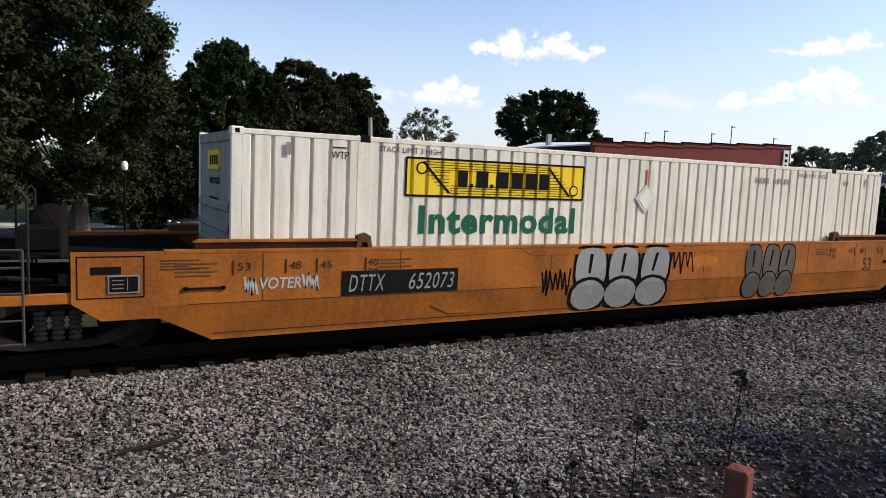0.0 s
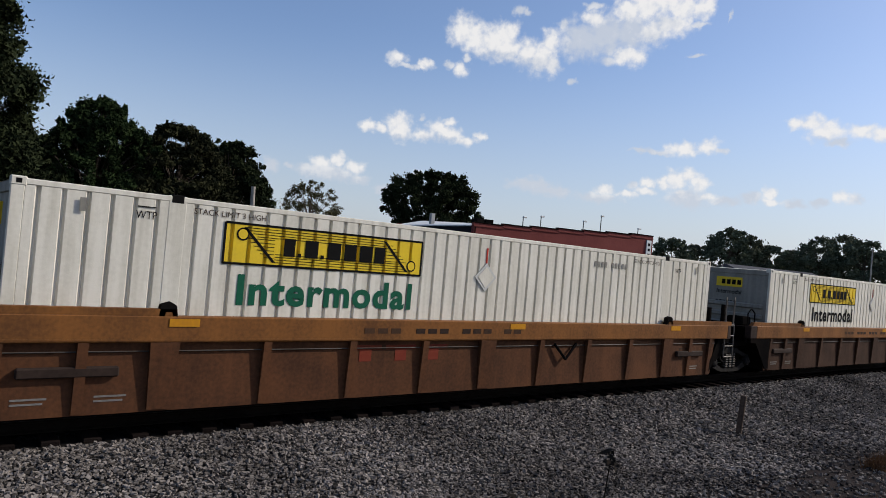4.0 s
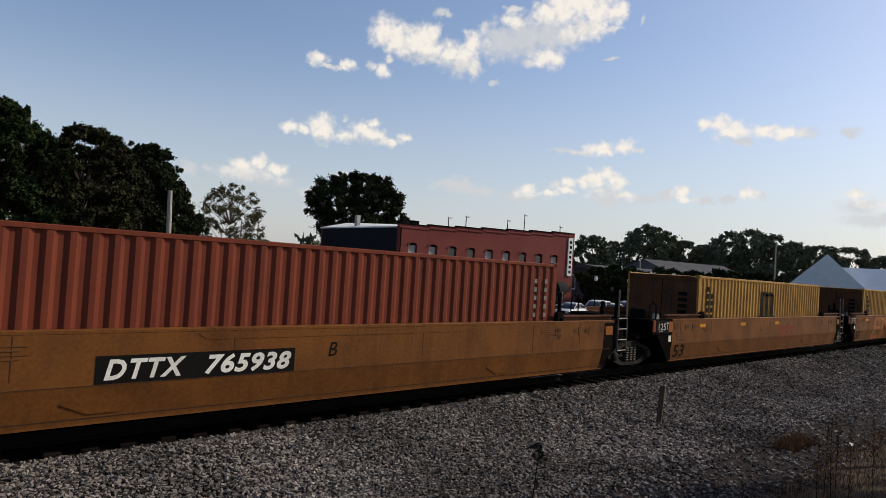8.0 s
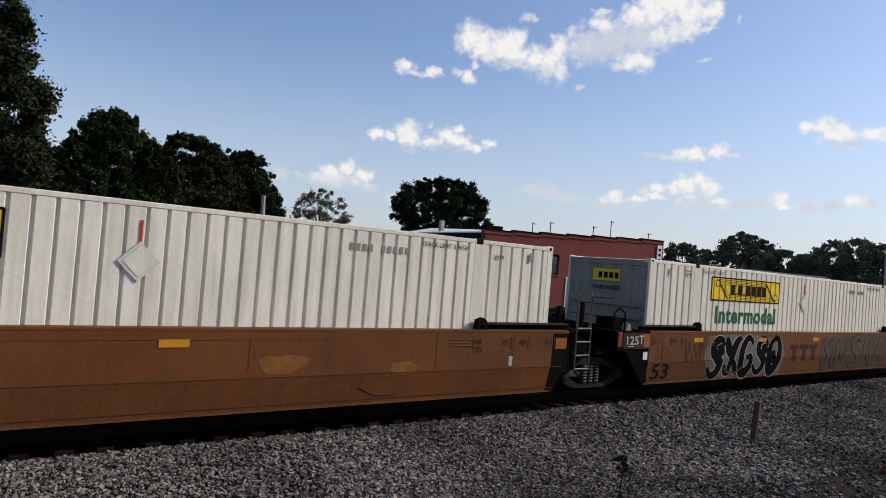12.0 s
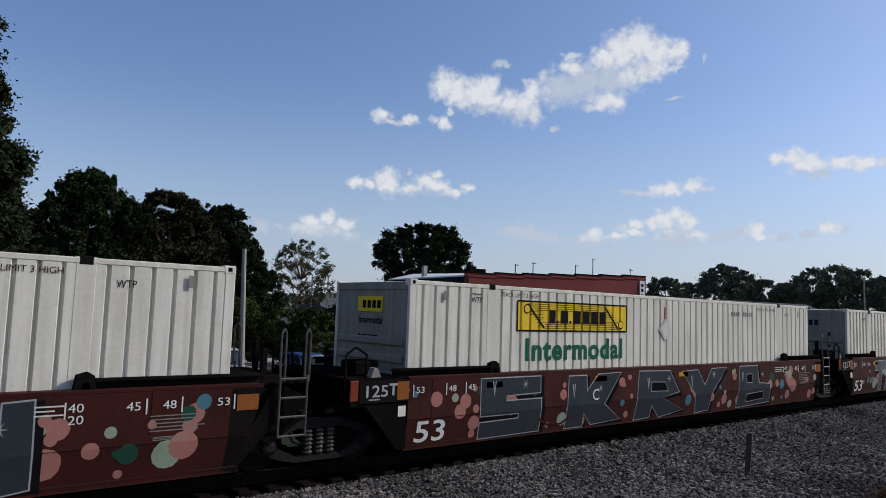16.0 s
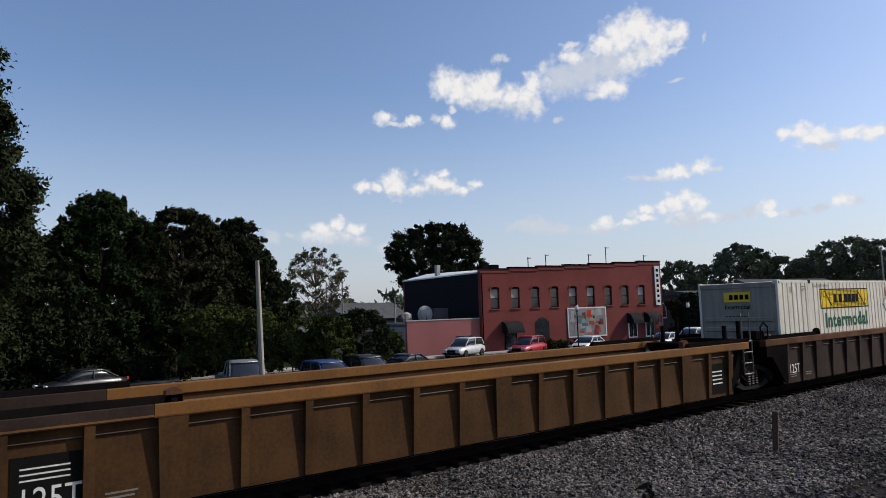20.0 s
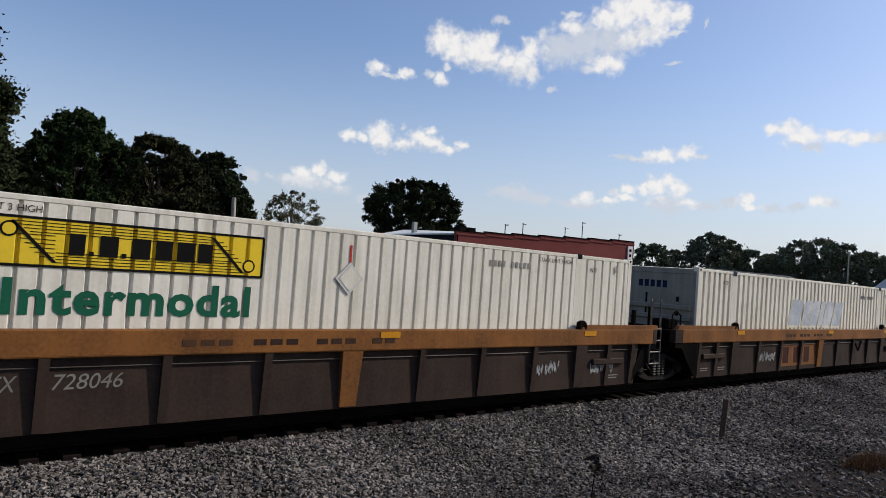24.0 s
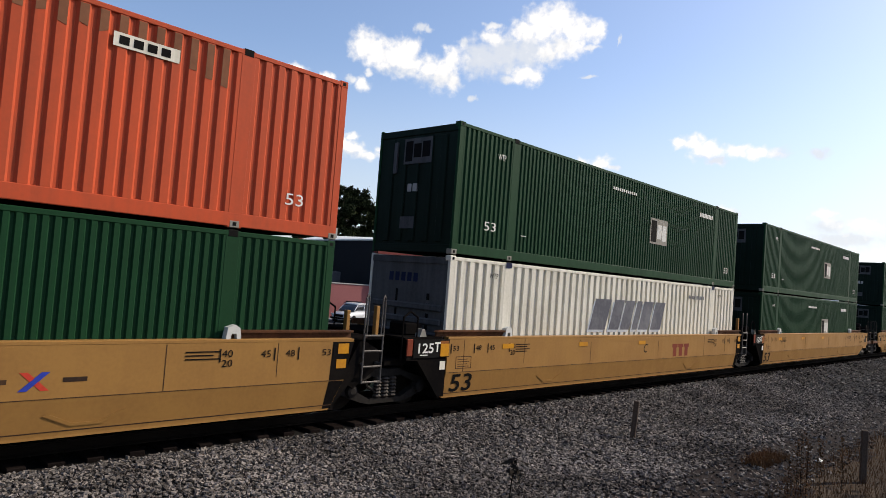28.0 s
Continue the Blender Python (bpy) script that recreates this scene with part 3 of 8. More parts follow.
def container(length, height, x_at, z_at, paint, label, deco, groove="thin", end_paint=None, group="containers on the train", trim=None):
    """A freight container: corrugated sides, posts, rails, castings, ribbed nose and doors."""
    root = thing("shipping_container", label, "container", group=group)
    mover(root, x_at, z_at)
    L, H, W = length, height, 1.295
    end_paint = end_paint or paint
    rail = 0.10
    trim = trim or paint
    long_box = length > 13
    cuts = [0.16, 1.90, 2.16, 13.99, 14.25, L - 0.16] if long_box else [0.14, L - 0.14]
    if groove == "thin":
        args = dict(pitch=0.275, depth=0.042, flat=0.76, slope=0.075)
    elif groove == "fine":
        args = dict(pitch=0.262, depth=0.034, flat=0.46, slope=0.14)
    elif groove == "tight":
        args = dict(pitch=0.152, depth=0.03, flat=0.46, slope=0.14)
    elif groove == "wide":
        args = dict(pitch=0.30, depth=0.06, flat=0.54, slope=0.05)
    else:
        args = dict(pitch=0.285, depth=0.036, flat=0.28, slope=0.24)
    prof = []
    lo = 0.24 if groove in ("fine", "tight") else 0.16
    for i in range(0, len(cuts), 2):
        seg = corrugated(cuts[i], cuts[i + 1], 0, 0, -W + 0.004, **args)
        prof += seg
    side = wall_from(prof, lo, H - rail, -W + 0.06)
    a = part("side_wall", side, paint, root)
    part("side_wall", side.mirror_y(), paint, root)
    posts = [(0, 0.16), (L - 0.16, L)] + ([(1.90, 2.16), (13.99, 14.25)] if long_box else [])
    for x0, x1 in posts:
        for sy in (-1, 1):
            y0, y1 = sorted((sy * W, sy * (W - 0.07)))
            part("corner_post" if x0 < 0.1 or x1 > L - 0.1 else "lifting_post", Shape().box(x0, x1, y0, y1, 0.0, H - 0.01, 0.012), trim, root)
    for sy in (-1, 1):
        y0, y1 = sorted((sy * (W + 0.002), sy * (W - 0.08)))
        part("top_rail", Shape().box(0.02, L - 0.02, y0, y1, H - rail, H - 0.02, 0.01), trim, root)
        part("bottom_rail", Shape().box(0.02, L - 0.02, y0, y1, 0.02, lo, 0.01), trim, root)
    n = round(L / 0.28)
    roof = Shape()
    for i in range(n):
        p0 = L / n * i
        roof.add([(p0, -W + 0.05, H - 0.05), (p0 + L / n * .55, -W + 0.05, H - 0.035), (p0 + L / n, -W + 0.05, H - 0.05),
                  (p0, W - 0.05, H - 0.05), (p0 + L / n * .55, W - 0.05, H - 0.035), (p0 + L / n, W - 0.05, H - 0.05)], [(0, 1, 4, 3), (1, 2, 5, 4)])
    part("roof", roof, paint, root, fix=False)
    part("floor", Shape().box(0.1, L - 0.1, -W + .08, W - .08, 0.06, 0.14), M_BLACK, root, fix=False)
    # nose wall (towards -x): plain above, three horizontal ribs below; doors at the other end
    nose = Shape().box(0.03, 0.07, -W + .07, W - .07, 0.1, H - 0.06)
    part("nose_wall", nose, end_paint, root)
    part("nose_header", Shape().box(0.004, 0.06, -W + .06, W - .06, H - 0.2, H - 0.05, .01), end_paint, root)
    part("nose_sill", Shape().box(0.004, 0.06, -W + .06, W - .06, 0.02, 0.2, .01), end_paint, root)
    if groove in ("thin", "wide"):
        for z in (0.45, 0.75, 1.05, 1.35, 1.66):
            part("nose_rib", Shape().box(-0.03, 0.035, -W + .17, W - .17, z, z + 0.15, .03), end_paint, root)
    elif groove in ("fine", "tight"):
        for y in (-0.85, -0.42, 0.0, 0.42, 0.85):
            part("nose_rib", Shape().box(-0.01, 0.035, y - .1, y + .1, .25, H - .25, .03), end_paint, root)
    else:
        part("lock_rod", Shape().tube((-0.02, -0.35, .2), (-0.02, -0.35, H - .2), .018), M_STEEL, root)
        part("lock_rod", Shape().tube((-0.02, 0.35, .2), (-0.02, 0.35, H - .2), .018), M_STEEL, root)
        part("lock_rod", Shape().tube((-0.02, 0.95, .2), (-0.02, 0.95, H - .2), .018), M_STEEL, root)
        part("lock_rod", Shape().tube((-0.02, -0.95, .2), (-0.02, -0.95, H - .2), .018), M_STEEL, root)
        part("door_gap", Shape().box(0.024, 0.031, -0.012, 0.012, .2, H - .2), M_BLACK, root)
    part("door", Shape().box(L - 0.07, L - 0.03, -W + .07, -.01, 0.12, H - 0.1, .01), end_paint, root)
    part("door", Shape().box(L - 0.07, L - 0.03, .01, W - .07, 0.12, H - 0.1, .01), end_paint, root)
    for y in (-0.95, -0.35, 0.35, 0.95):
        part("lock_rod", Shape().tube((L - 0.01, y, .15), (L - 0.01, y, H - .15), .018), M_STEEL, root)
    ends = [0.0, L - 0.178] + ([1.94, 14.03] if long_box else [])
    for x in ends:
        for sy in (-1,):
            for z in ((0.0, H - 0.118) if z_at > 2 else (H - 0.118,)):
                y0, y1 = sorted((sy * (W + 0.006), sy * (W - 0.15)))
                c = part("corner_casting", Shape().box(x - 0.003, x + 0.178, y0, y1, z, z + 0.12, .012), (M_ENDGREY if z_at > 2 and z < 1 else trim) if x in (0.0, L - 0.178) or z < 1 else M_DARK, root)
                if sy < 0:
                    part("casting_hole", Shape().box(x + .055, x + .12, -W - .008, -W, z + .03, z + .09, .0), M_DARK, c, fix=False)
    deco(root, L, H, -W - 0.004)
    return root


def hunt(number=None, tint=M_GREENLET, banner=True, faint=False):
    def deco(root, L, H, y):
        x0, x1, z0, z1 = 2.74, 6.40, H - .91, H - .30
        strips, edge = Shape(), []
        n = round((13.99 - 2.16) / .275)
        p = (13.99 - 2.16) / n
        for i in range(n):
            a, c = max(x0, 2.16 + p * (i - .38)), min(x1, 2.16 + p * (i + .38))
            if c > a:
                edge += [(a, y), (c, y), (c + p * .075, y + .045), (c + p * .165, y + .045)]
        edge = edge[:-2]
        m = len(edge)
        strips.add([(q, r, z0) for q, r in edge] + [(q, r, z1) for q, r in edge], [(i, i + 1, m + i + 1, m + i) for i in range(m - 1)])
        b = part("banner", strips, M_LOGO if banner else M_WHITE, root, "yellow banner with a black border", fix=False)
        for q in ((x0, x1, z0 - .015, z0 + .02), (x0, x1, z1 - .02, z1 + .015), (x0 - .015, x0 + .02, z0, z1), (x1 - .02, x1 + .015, z0, z1)):
            part("banner_border", Shape().box(q[0], q[1], y - .004, y - .001, q[2], q[3]), M_DARK, b, fix=False)
        # striped scrolls at both ends of the banner
        st = Shape()
        for k in range(4):
            z = z1 - .06 - k * .042
            st.box(x0 + .30 + .07 * k, x1 - .82, y - .004, y - .001, z, z + .010)
            st.box(x0 + .82, x1 - .28 - .07 * k, y - .004, y - .001, z0 + .05 + k * .042, z0 + .06 + k * .042)
        for k in range(6):
            st.box(x0 + .34 + .06 * k, x0 + .80, y - .0045, y - .001, z1 - .22 - k * .055, z1 - .21 - k * .055)
            st.box(x1 - .80, x1 - .34 - .06 * k, y - .0045, y - .001, z0 + .21 + k * .055, z0 + .22 + k * .055)
        part("banner_stripes", st, M_DARK, b, fix=False)
        part("banner_edge", Shape().prism([(x0 + .28, z1 - .06), (x0 + .34, z1 - .06), (x0 + .84, z0 + .05), (x0 + .78, z0 + .05)], y - .005, y - .001), M_DARK, b)
        part("banner_edge", Shape().prism([(x1 - .84, z1 - .06), (x1 - .78, z1 - .06), (x1 - .28, z0 + .05), (x1 - .34, z0 + .05)], y - .005, y - .001), M_DARK, b)
        for cx_, cz_ in ((x0 + .28, z1 - .16), (x1 - .22, z0 + .16)):
            part("banner_scroll", Shape().lathe([(.10, -.002), (.10, .002)], (cx_, y - .003, cz_), "y", 14), M_DARK, b)
            part("banner_scroll", Shape().lathe([(.075, -.001), (.075, .003)], (cx_, y - .006, cz_), "y", 14), M_LOGO if banner else M_WHITE, b)
        for c0, c1, c2 in ((.96, 1.15, .28), (1.20, 1.26, .06), (1.33, 1.56, .28), (1.61, 1.67, .06), (1.74, 1.98, .28), (2.05, 2.28, .28), (2.35, 2.60, .28), (2.65, 2.86, .28)):
            part("logo_bar", Shape().box(x0 + c0, x0 + c1, y - .010, y - .006, z0 + .165, z0 + .165 + c2), M_DARK, b, fix=False)
        letters(root, "Intermodal", 2.97, y, H - 1.51, 0.43, tint, width=3.25, bold=0.02, spacing=1.1)
        letters(root, "STACK LIMIT 3 HIGH", 2.26, y, H - 0.235, 0.085, M_STENCIL, width=1.1)
        letters(root, "WTP", 1.48, y, H - 0.38, 0.11, M_DARK, width=.28)
        plate(root, "stencil_bar", 1.5, 1.74, H - .22, H - .205, y, M_DARK)
        letters(root, "WTP", 14.5, y, H - 0.4, 0.11, M_DARK, width=.26)
        letters(root, "STACK LIMIT 3 HIGH", 12.75, y, H - 0.25, 0.085, M_STENCIL, width=1.1)
        for k in range(10):
            if k != 4:
                plate(root, "number_bar", 11.28 + k * .125, 11.35 + k * .125, H - .43, H - .31, y, M_ENDGREY)
        plate(root, "vent_hood", 0.78, 0.86, H - .36, H - .18, y - .02, M_ENDGREY)
        plate(root, "vent_hood", 15.45, 15.53, H - .36, H - .18, y - .02, M_ENDGREY)
        plate(root, "red_mark", 7.98, 8.02, H - .60, H - .28, y, M_GRED, "red painted stripe")
        # placard holder
        s = Shape().prism([(8.0, H - 1.13), (8.28, H - .85), (8.0, H - .57), (7.72, H - .85)], y - .015, y)
        hold = part("placard_holder", s, M_PLACARD, root, "diamond placard holder")
        part("placard", Shape().prism([(8.0, H - 1.06), (8.21, H - .85), (8.0, H - .64), (7.79, H - .85)], y - .022, y - .012), M_WHITE, hold)
        # nose: small banner and word
        e = part("nose_banner", Shape().box(-0.005, 0.03, -.42, .42, H - .62, H - .32), M_LOGO, root, "small yellow banner", fix=False)
        for k in range(4):
            part("logo_bar", Shape().box(-0.009, 0.0, .24 - k * .17 - .12, .24 - k * .17, H - .55, H - .40), M_DARK, e, fix=False)
        w = letters(root, "Intermodal", 0, 0, 0, 0.13, M_DARK, bold=.004)
        w.matrix_basis = Matrix.Translation((0.024, .42, H - .84)) @ Matrix.Rotation(radians(-90), 4, "Z")
        for k in range(6):
            part("number_bar", Shape().box(0.018, 0.03, .42 - k * .12 - .08, .42 - k * .12, H - 1.18, H - 1.06), M_DARK, root, fix=False)
    return deco


def swift(face=M_NAVY, shade=M_SHADOWY, nose=True, x0=5.75):
    def deco(root, L, H, y):
        z0, z1 = H - 1.58, H - .72
        widths = (1.0, 1.3, .36, .72, .78)
        x = x0
        h = z1 - z0
        lean = .36 * h
        for i, w in enumerate(widths):
            for m_, dx, dz, yy in ((shade, -.09, -.07, y), (face, 0, 0, y - .004)):
                a, c = x + dx, z0 + dz
                n = (1, 2, 1, 1, 1)[i]
                for k in range(n):
                    u0, u1 = a + w / n * k, a + w / n * (k + .86)
                    part("logo_block", Shape().prism([(u0, c), (u1, c), (u1 + lean, c + h), (u0 + lean, c + h)], yy - .003, yy), m_, root)
            x += w + .06
        letters(root, "WTP", 1.35, y, H - 0.42, 0.12, M_DARK, width=.32)
        letters(root, "WTP", 14.6, y, H - 0.42, 0.12, M_DARK, width=.3)
        for k in range(10):
            if k != 4:
                plate(root, "number_bar", 12.1 + k * .13, 12.18 + k * .13, H - .53, H - .41, y, M_SLATE)
        for x in (2.03, 14.12):
            plate(root, "blue_tag", x - .1, x + .12, H - .14, H - .02, y - .006, M_NAVY)
        if nose:
            for k in range(5):
                part("logo_bar", Shape().prism([(0, H - .62), (0.001, H - .62), (0.001, H - .42), (0, H - .42)], .62 - k * .2 - .14, .62 - k * .2), M_NAVY, root).matrix_basis = pose(.024, 0, 0)
            for k in range(4):
                part("number_bar", Shape().box(0.018, 0.03, -.72, -.64, H - 1.0 - k * .22, H - .86 - k * .22), M_DARK, root, fix=False)
            part("number_bar", Shape().box(0.018, 0.03, .3, .36, H - 1.5, H - .8), M_DARK, root, fix=False)
    return deco


def emp(x0, big, frame_paint=M_LOGO, placard=True, numbers=True):
    def deco(root, L, H, y):
        mark_paint = M_BLUELET if frame_paint is M_LOGO else M_PLACARD
        w, h = (1.45, .94) if big else (1.17, .80)
        z0 = 1.55 if big else 1.07
        b = plate(root, "logo_panel", x0, x0 + w, z0, z0 + h, y + .004, frame_paint, "square logo panel")
        part("logo_bar", Shape().box(x0 + w * .06, x0 + w * .36, y - .004, y, z0 + h * .08, z0 + h * .92), M_DARK, b, fix=False)
        part("logo_bar", Shape().box(x0 + w * .40, x0 + w * .66, y - .004, y, z0 + h * .22, z0 + h * .78), mark_paint, b, fix=False)
        part("logo_bar", Shape().box(x0 + w * .70, x0 + w * .94, y - .004, y, z0 + h * .16, z0 + h * .78), mark_paint, b, fix=False)
        letters(root, "53", 1.0, y, 1.40 if big else .62, .2, M_WLETTER, width=.42)
        letters(root, "53", 15.0, y, .5, .2, M_WLETTER, width=.36)
        letters(root, "WTP", 1.35, y, H - .6, .13, M_WLETTER, width=.3)
        plate(root, "stencil_bar", 2.4, 2.62, .62, .64, y, M_WLETTER)
        for k in range(9 if numbers else 0):
            plate(root, "number_bar", (2.4 if big else 12.6) + k * .127, (2.48 if big else 12.7) + k * .127, H - .56, H - .42, y, M_WLETTER)
        for k in range(12):
            plate(root, "stencil_bar", 6.6 + k * .12, 6.68 + k * .12, H - .5, H - .42, y, M_WLETTER)
        if placard:
            part("placard", Shape().prism([(3.8, 1.46), (4.04, 1.76), (3.8, 2.06), (3.56, 1.76)], y - .015, y), M_WHITE, root, "white diamond placard")
        # nose marks
        bright = frame_paint is M_LOGO and not big
        e = part("logo_panel", Shape().box(-0.014, 0.03, -.50, .40, H - .86, H - .27), M_WORNPANEL if bright else M_ENDDARK, root, fix=False)
        part("logo_bar", Shape().box(-.018, -.013, .12, .35, H - .80, H - .33), M_DARK, e, fix=False)
        part("logo_bar", Shape().box(-.018, -.013, -.16, .08, H - .72, H - .40), M_NAVY if bright else M_DARK, e, fix=False)
        part("logo_bar", Shape().box(-.018, -.013, -.44, -.20, H - .72, H - .36), M_NAVY if bright else M_DARK, e, fix=False)
        for k in range(2):
            part("number_bar", Shape().box(-0.012, 0.03, .08 - .17 * k, .21 - .17 * k, H - 1.5, H - 1.32), M_FAINTER, root, fix=False)
        part("label_plate", Shape().box(-0.013, 0.03, -.08, .38, .55, .82), M_FAINTER if bright else M_ENDDARK, root, fix=False)
        part("number_strip", Shape().box(-0.013, 0.03, .64, .75, H - 1.05, H - .32), M_FAINTER if bright else M_ENDDARK, root, fix=False)
    return deco


def yellow_deco(root, L, H, y):
    # two dark arches on a base line, and rows of blocks in place of the words
    x0, z0, w, h = 5.28, 1.2, 1.35, .95
    s = Shape()
    for q in ((0, .3, 0, 1), (.52, .8, 0, .92), (1.05, 1.35, 0, .92), (.3, .72, .84, 1.0), (.8, 1.25, .84, 1.0)):
        s.box(x0 + q[0], x0 + q[1], y - .004, y, z0 + h * q[2], z0 + h * q[3])
    s.box(x0 - .22, x0 + .42, y - .0045, y, z0 - .05, z0 + .04)
    s.box(x0 + .45, x0 + .9, y - .0045, y, z0 - .05, z0 + .04)
    s.box(x0 + .95, x0 + 1.6, y - .0045, y, z0 - .05, z0 + .04)
    part("logo_shape", s, M_DARK, root, "dark double arch emblem", fix=False)
    for k in range(7):
        plate(root, "logo_bar", .62, .80, H - .52 - k * .23, H - .36 - k * .23, y, M_DARK)
        if k < 6:
            plate(root, "logo_bar", .94, 1.1, H - .75 - k * .23, H - .59 - k * .23, y, M_DARK)
    for k in range(4):
        part("logo_bar", Shape().box(-.004, .03, -.9, -.6, H - .7 - k * .2, H - .58 - k * .2), M_DARK, root, fix=False)


def red_deco(tall):
    def deco(root, L, H, y):
        if tall:
            for k in range(5):
                plate(root, "logo_bar", .62, .82, H - .6 - k * .34, H - .34 - k * .34, y, M_WLETTER)
                plate(root, "logo_gap", .69, .75, H - .55 - k * .34, H - .42 - k * .34, y - .002, M_REDBOX)
        else:
            for k in range(5):
                plate(root, "number_bar", L - .9, L - .8, H - .5 - k * .2, H - .40 - k * .2, y, M_FAINT)
                plate(root, "number_bar", L - .5, L - .4, H - .5 - k * .2, H - .4 - k * .2, y, M_FAINT)
    return deco


# -- well cars --
def truck(parent, x):
    """A two-axle truck: side frames with a window, springs and bearing caps, four wheels on two axles."""
    t = part("truck", Shape().box(x - .25, x + .25, -1.0, 1.0, .55, .78, .03), M_BLACK, parent, "grimy cast steel bogie")
    for sy in (-1, 1):
        y0, y1 = sorted((sy * 1.18, sy * 1.02))
        s = Shape()
        for q in ([(-1.2, .40), (-1.0, .62), (-.36, .80), (-.36, .70), (-.92, .50)], [(-.36, .68), (.36, .68), (.36, .82), (-.36, .82)],
                  [(.36, .70), (.36, .80), (1.0, .62), (1.2, .40), (.92, .50)], [(-1.2, .40), (-.92, .50), (-.38, .24), (-.42, .16), (-.62, .20)],
                  [(-.42, .16), (-.38, .26), (.38, .26), (.42, .16)], [(.42, .16), (.38, .24), (.92, .50), (1.2, .40), (.62, .20)]):
            s.prism([(x + a, c) for a, c in q], y0, y1)
        part("side_frame", s, M_CASTING, t)
        for k in (-.2, 0, .2) if sy < 0 else ():
            sp = Shape()
            for j in range(6):
                sp.lathe([(.062, 0), (.092, .032), (.062, .066)], (x + k, sy * 1.14, .27 + j * .066), "z", 8)
            part("spring", sp, M_STEEL, t)
        for ax in (-.89, .89) if sy < 0 else ():
            part("axle_box", Shape().lathe([(.06, -1.27), (.115, -1.25), (.13, -1.2), (.13, -1.1)], (x + ax, 0, .44), "y", 12), M_CASTING, t)
    part("brake_beam", Shape().tube((x - .5, -.95, .36), (x - .5, .95, .36), .05, n=6), M_BLACK, t)
    for ax in (-.89, .89):
        part("axle", Shape().tube((x + ax, -.8, .42), (x + ax, .8, .42), .08), M_BLACK, t)
        for sy in (-1, 1):
            y = sy * .7175
            rings = [(.05, y - .09), (.30, y - .06), (.36, y - .065), (.42, y - .06), (.425, y + .05), (.36, y + .06), (.3, y + .03), (.05, y + .06)]
            part("wheel", Shape().lathe(rings, (x + ax, 0, .425), "y", 20), M_WHEEL, t)
    return t


def free_end(root, x, sx, paint, brake):
    """The end of a car with coupler: platform, end sill, steps, hand rails, hose. sx: -1 at the -x end."""
    def bx(a, b, y0, y1, z0, z1, c=.01):
        x0, x1 = sorted((x + sx * a, x + sx * b))
        return Shape().box(x0, x1, y0, y1, z0, z1, c)
    part("end_platform", bx(-.1, 1.25, -1.15, 1.15, .86, 1.0), M_BLACK, root, "dark end platform")
    part("draft_sill", bx(-1.8, 1.4, -.28, .28, .62, .9), M_BLACK, root)
    grimy = M_ORANGE if paint is M_ORANGE else M_RUST if paint in (M_TAN, M_CHORD, M_BROWNORANGE, M_BROWNRED, M_TANCLEAN) else paint
    part("end_sill", bx(1.12, 1.24, -1.48, 1.48, .78, .98, .015), grimy, root)
    part("side_step_beam", bx(-.05, 1.12, -1.48, -1.4, .80, .94), grimy, root)
    part("side_step_beam", bx(-.05, 1.12, 1.4, 1.48, .80, .94), grimy, root)
    part("walkway", bx(-1.6, 1.1, -1.3, 1.3, 1.36, 1.41), M_BLACK, root, "grating walkway")
    cp = part("coupler", bx(1.2, 1.75, -.11, .11, .66, .88, .03), M_BLACK, root, "knuckle coupler")
    part("knuckle", bx(1.68, 1.95, -.2, .16, .62, .94, .06), M_BLACK, cp)
    hose = [(x + sx * 1.3, -.35, .72), (x + sx * 1.45, -.42, .5), (x + sx * 1.65, -.42, .34), (x + sx * 1.85, -.38, .32), (x + sx * 1.95, -.3, .4)]
    part("air_hose", Shape().pipe(hose, .025), M_BLACK, root)
    cut = [(x + sx * 1.26, -1.3, .7), (x + sx * 1.4, -.9, .55), (x + sx * 1.5, -.3, .68)]
    part("uncoupling_lever", Shape().pipe(cut, .014), M_STEEL, root)
    for sy in (-1, 1):
        ld = Shape()
        for a in (.52, 1.0):
            ld.tube((x + sx * a, sy * 1.47, .3), (x + sx * a, sy * 1.47, 1.5), .018, n=6)
        for z in (.32, .62, .96, 1.28, 1.5):
            ld.tube((x + sx * .52, sy * 1.47, z), (x + sx * 1.0, sy * 1.47, z), .016, n=6)
        part("step_ladder", ld, M_STEEL, root)
        for a in (.46, 1.14):
            hr = [(x + sx * a, sy * 1.44, .95), (x + sx * a, sy * 1.44, 2.12), (x + sx * (a + .06), sy * 1.40, 2.2), (x + sx * (a + .12), sy * 1.36, 2.12), (x + sx * (a + .12), sy * 1.36, 1.4)]
            part("hand_rail", Shape().pipe(hr, .018), M_CASTING, root)
        part("stanchion", Shape().box(*sorted((x + sx * .02, x + sx * .1)), sy * 1.38 - .03, sy * 1.38 + .03, 1.38, 1.92), M_WHEEL, root, fix=False)
    part("cross_rail", Shape().tube((x + sx * 1.15, -1.4, 1.62), (x + sx * 1.15, 1.4, 1.62), .016, n=6), M_STEEL, root)
    # deep plate under the platform, rounded below
    dp = rounded([(x + sx * .42, .98), (x + sx * 1.3, .98), (x + sx * 1.3, .38), (x + sx * 1.05, .16), (x + sx * .62, .16), (x + sx * .42, .40)], .15)
    part("draft_housing", Shape().prism(dp, -.62, .62), M_BLACK, root)
    part("air_tank", Shape().lathe([(.1, -.62), (.26, -.54), (.28, -.4), (.28, .4), (.26, .54), (.1, .62)], (x + sx * .25, .05, 1.70), "y", 14), M_BLACK, root)
    part("valve_box", bx(.1, .6, -1.0, -.6, 1.42, 1.75, .03), M_BLACK, root)
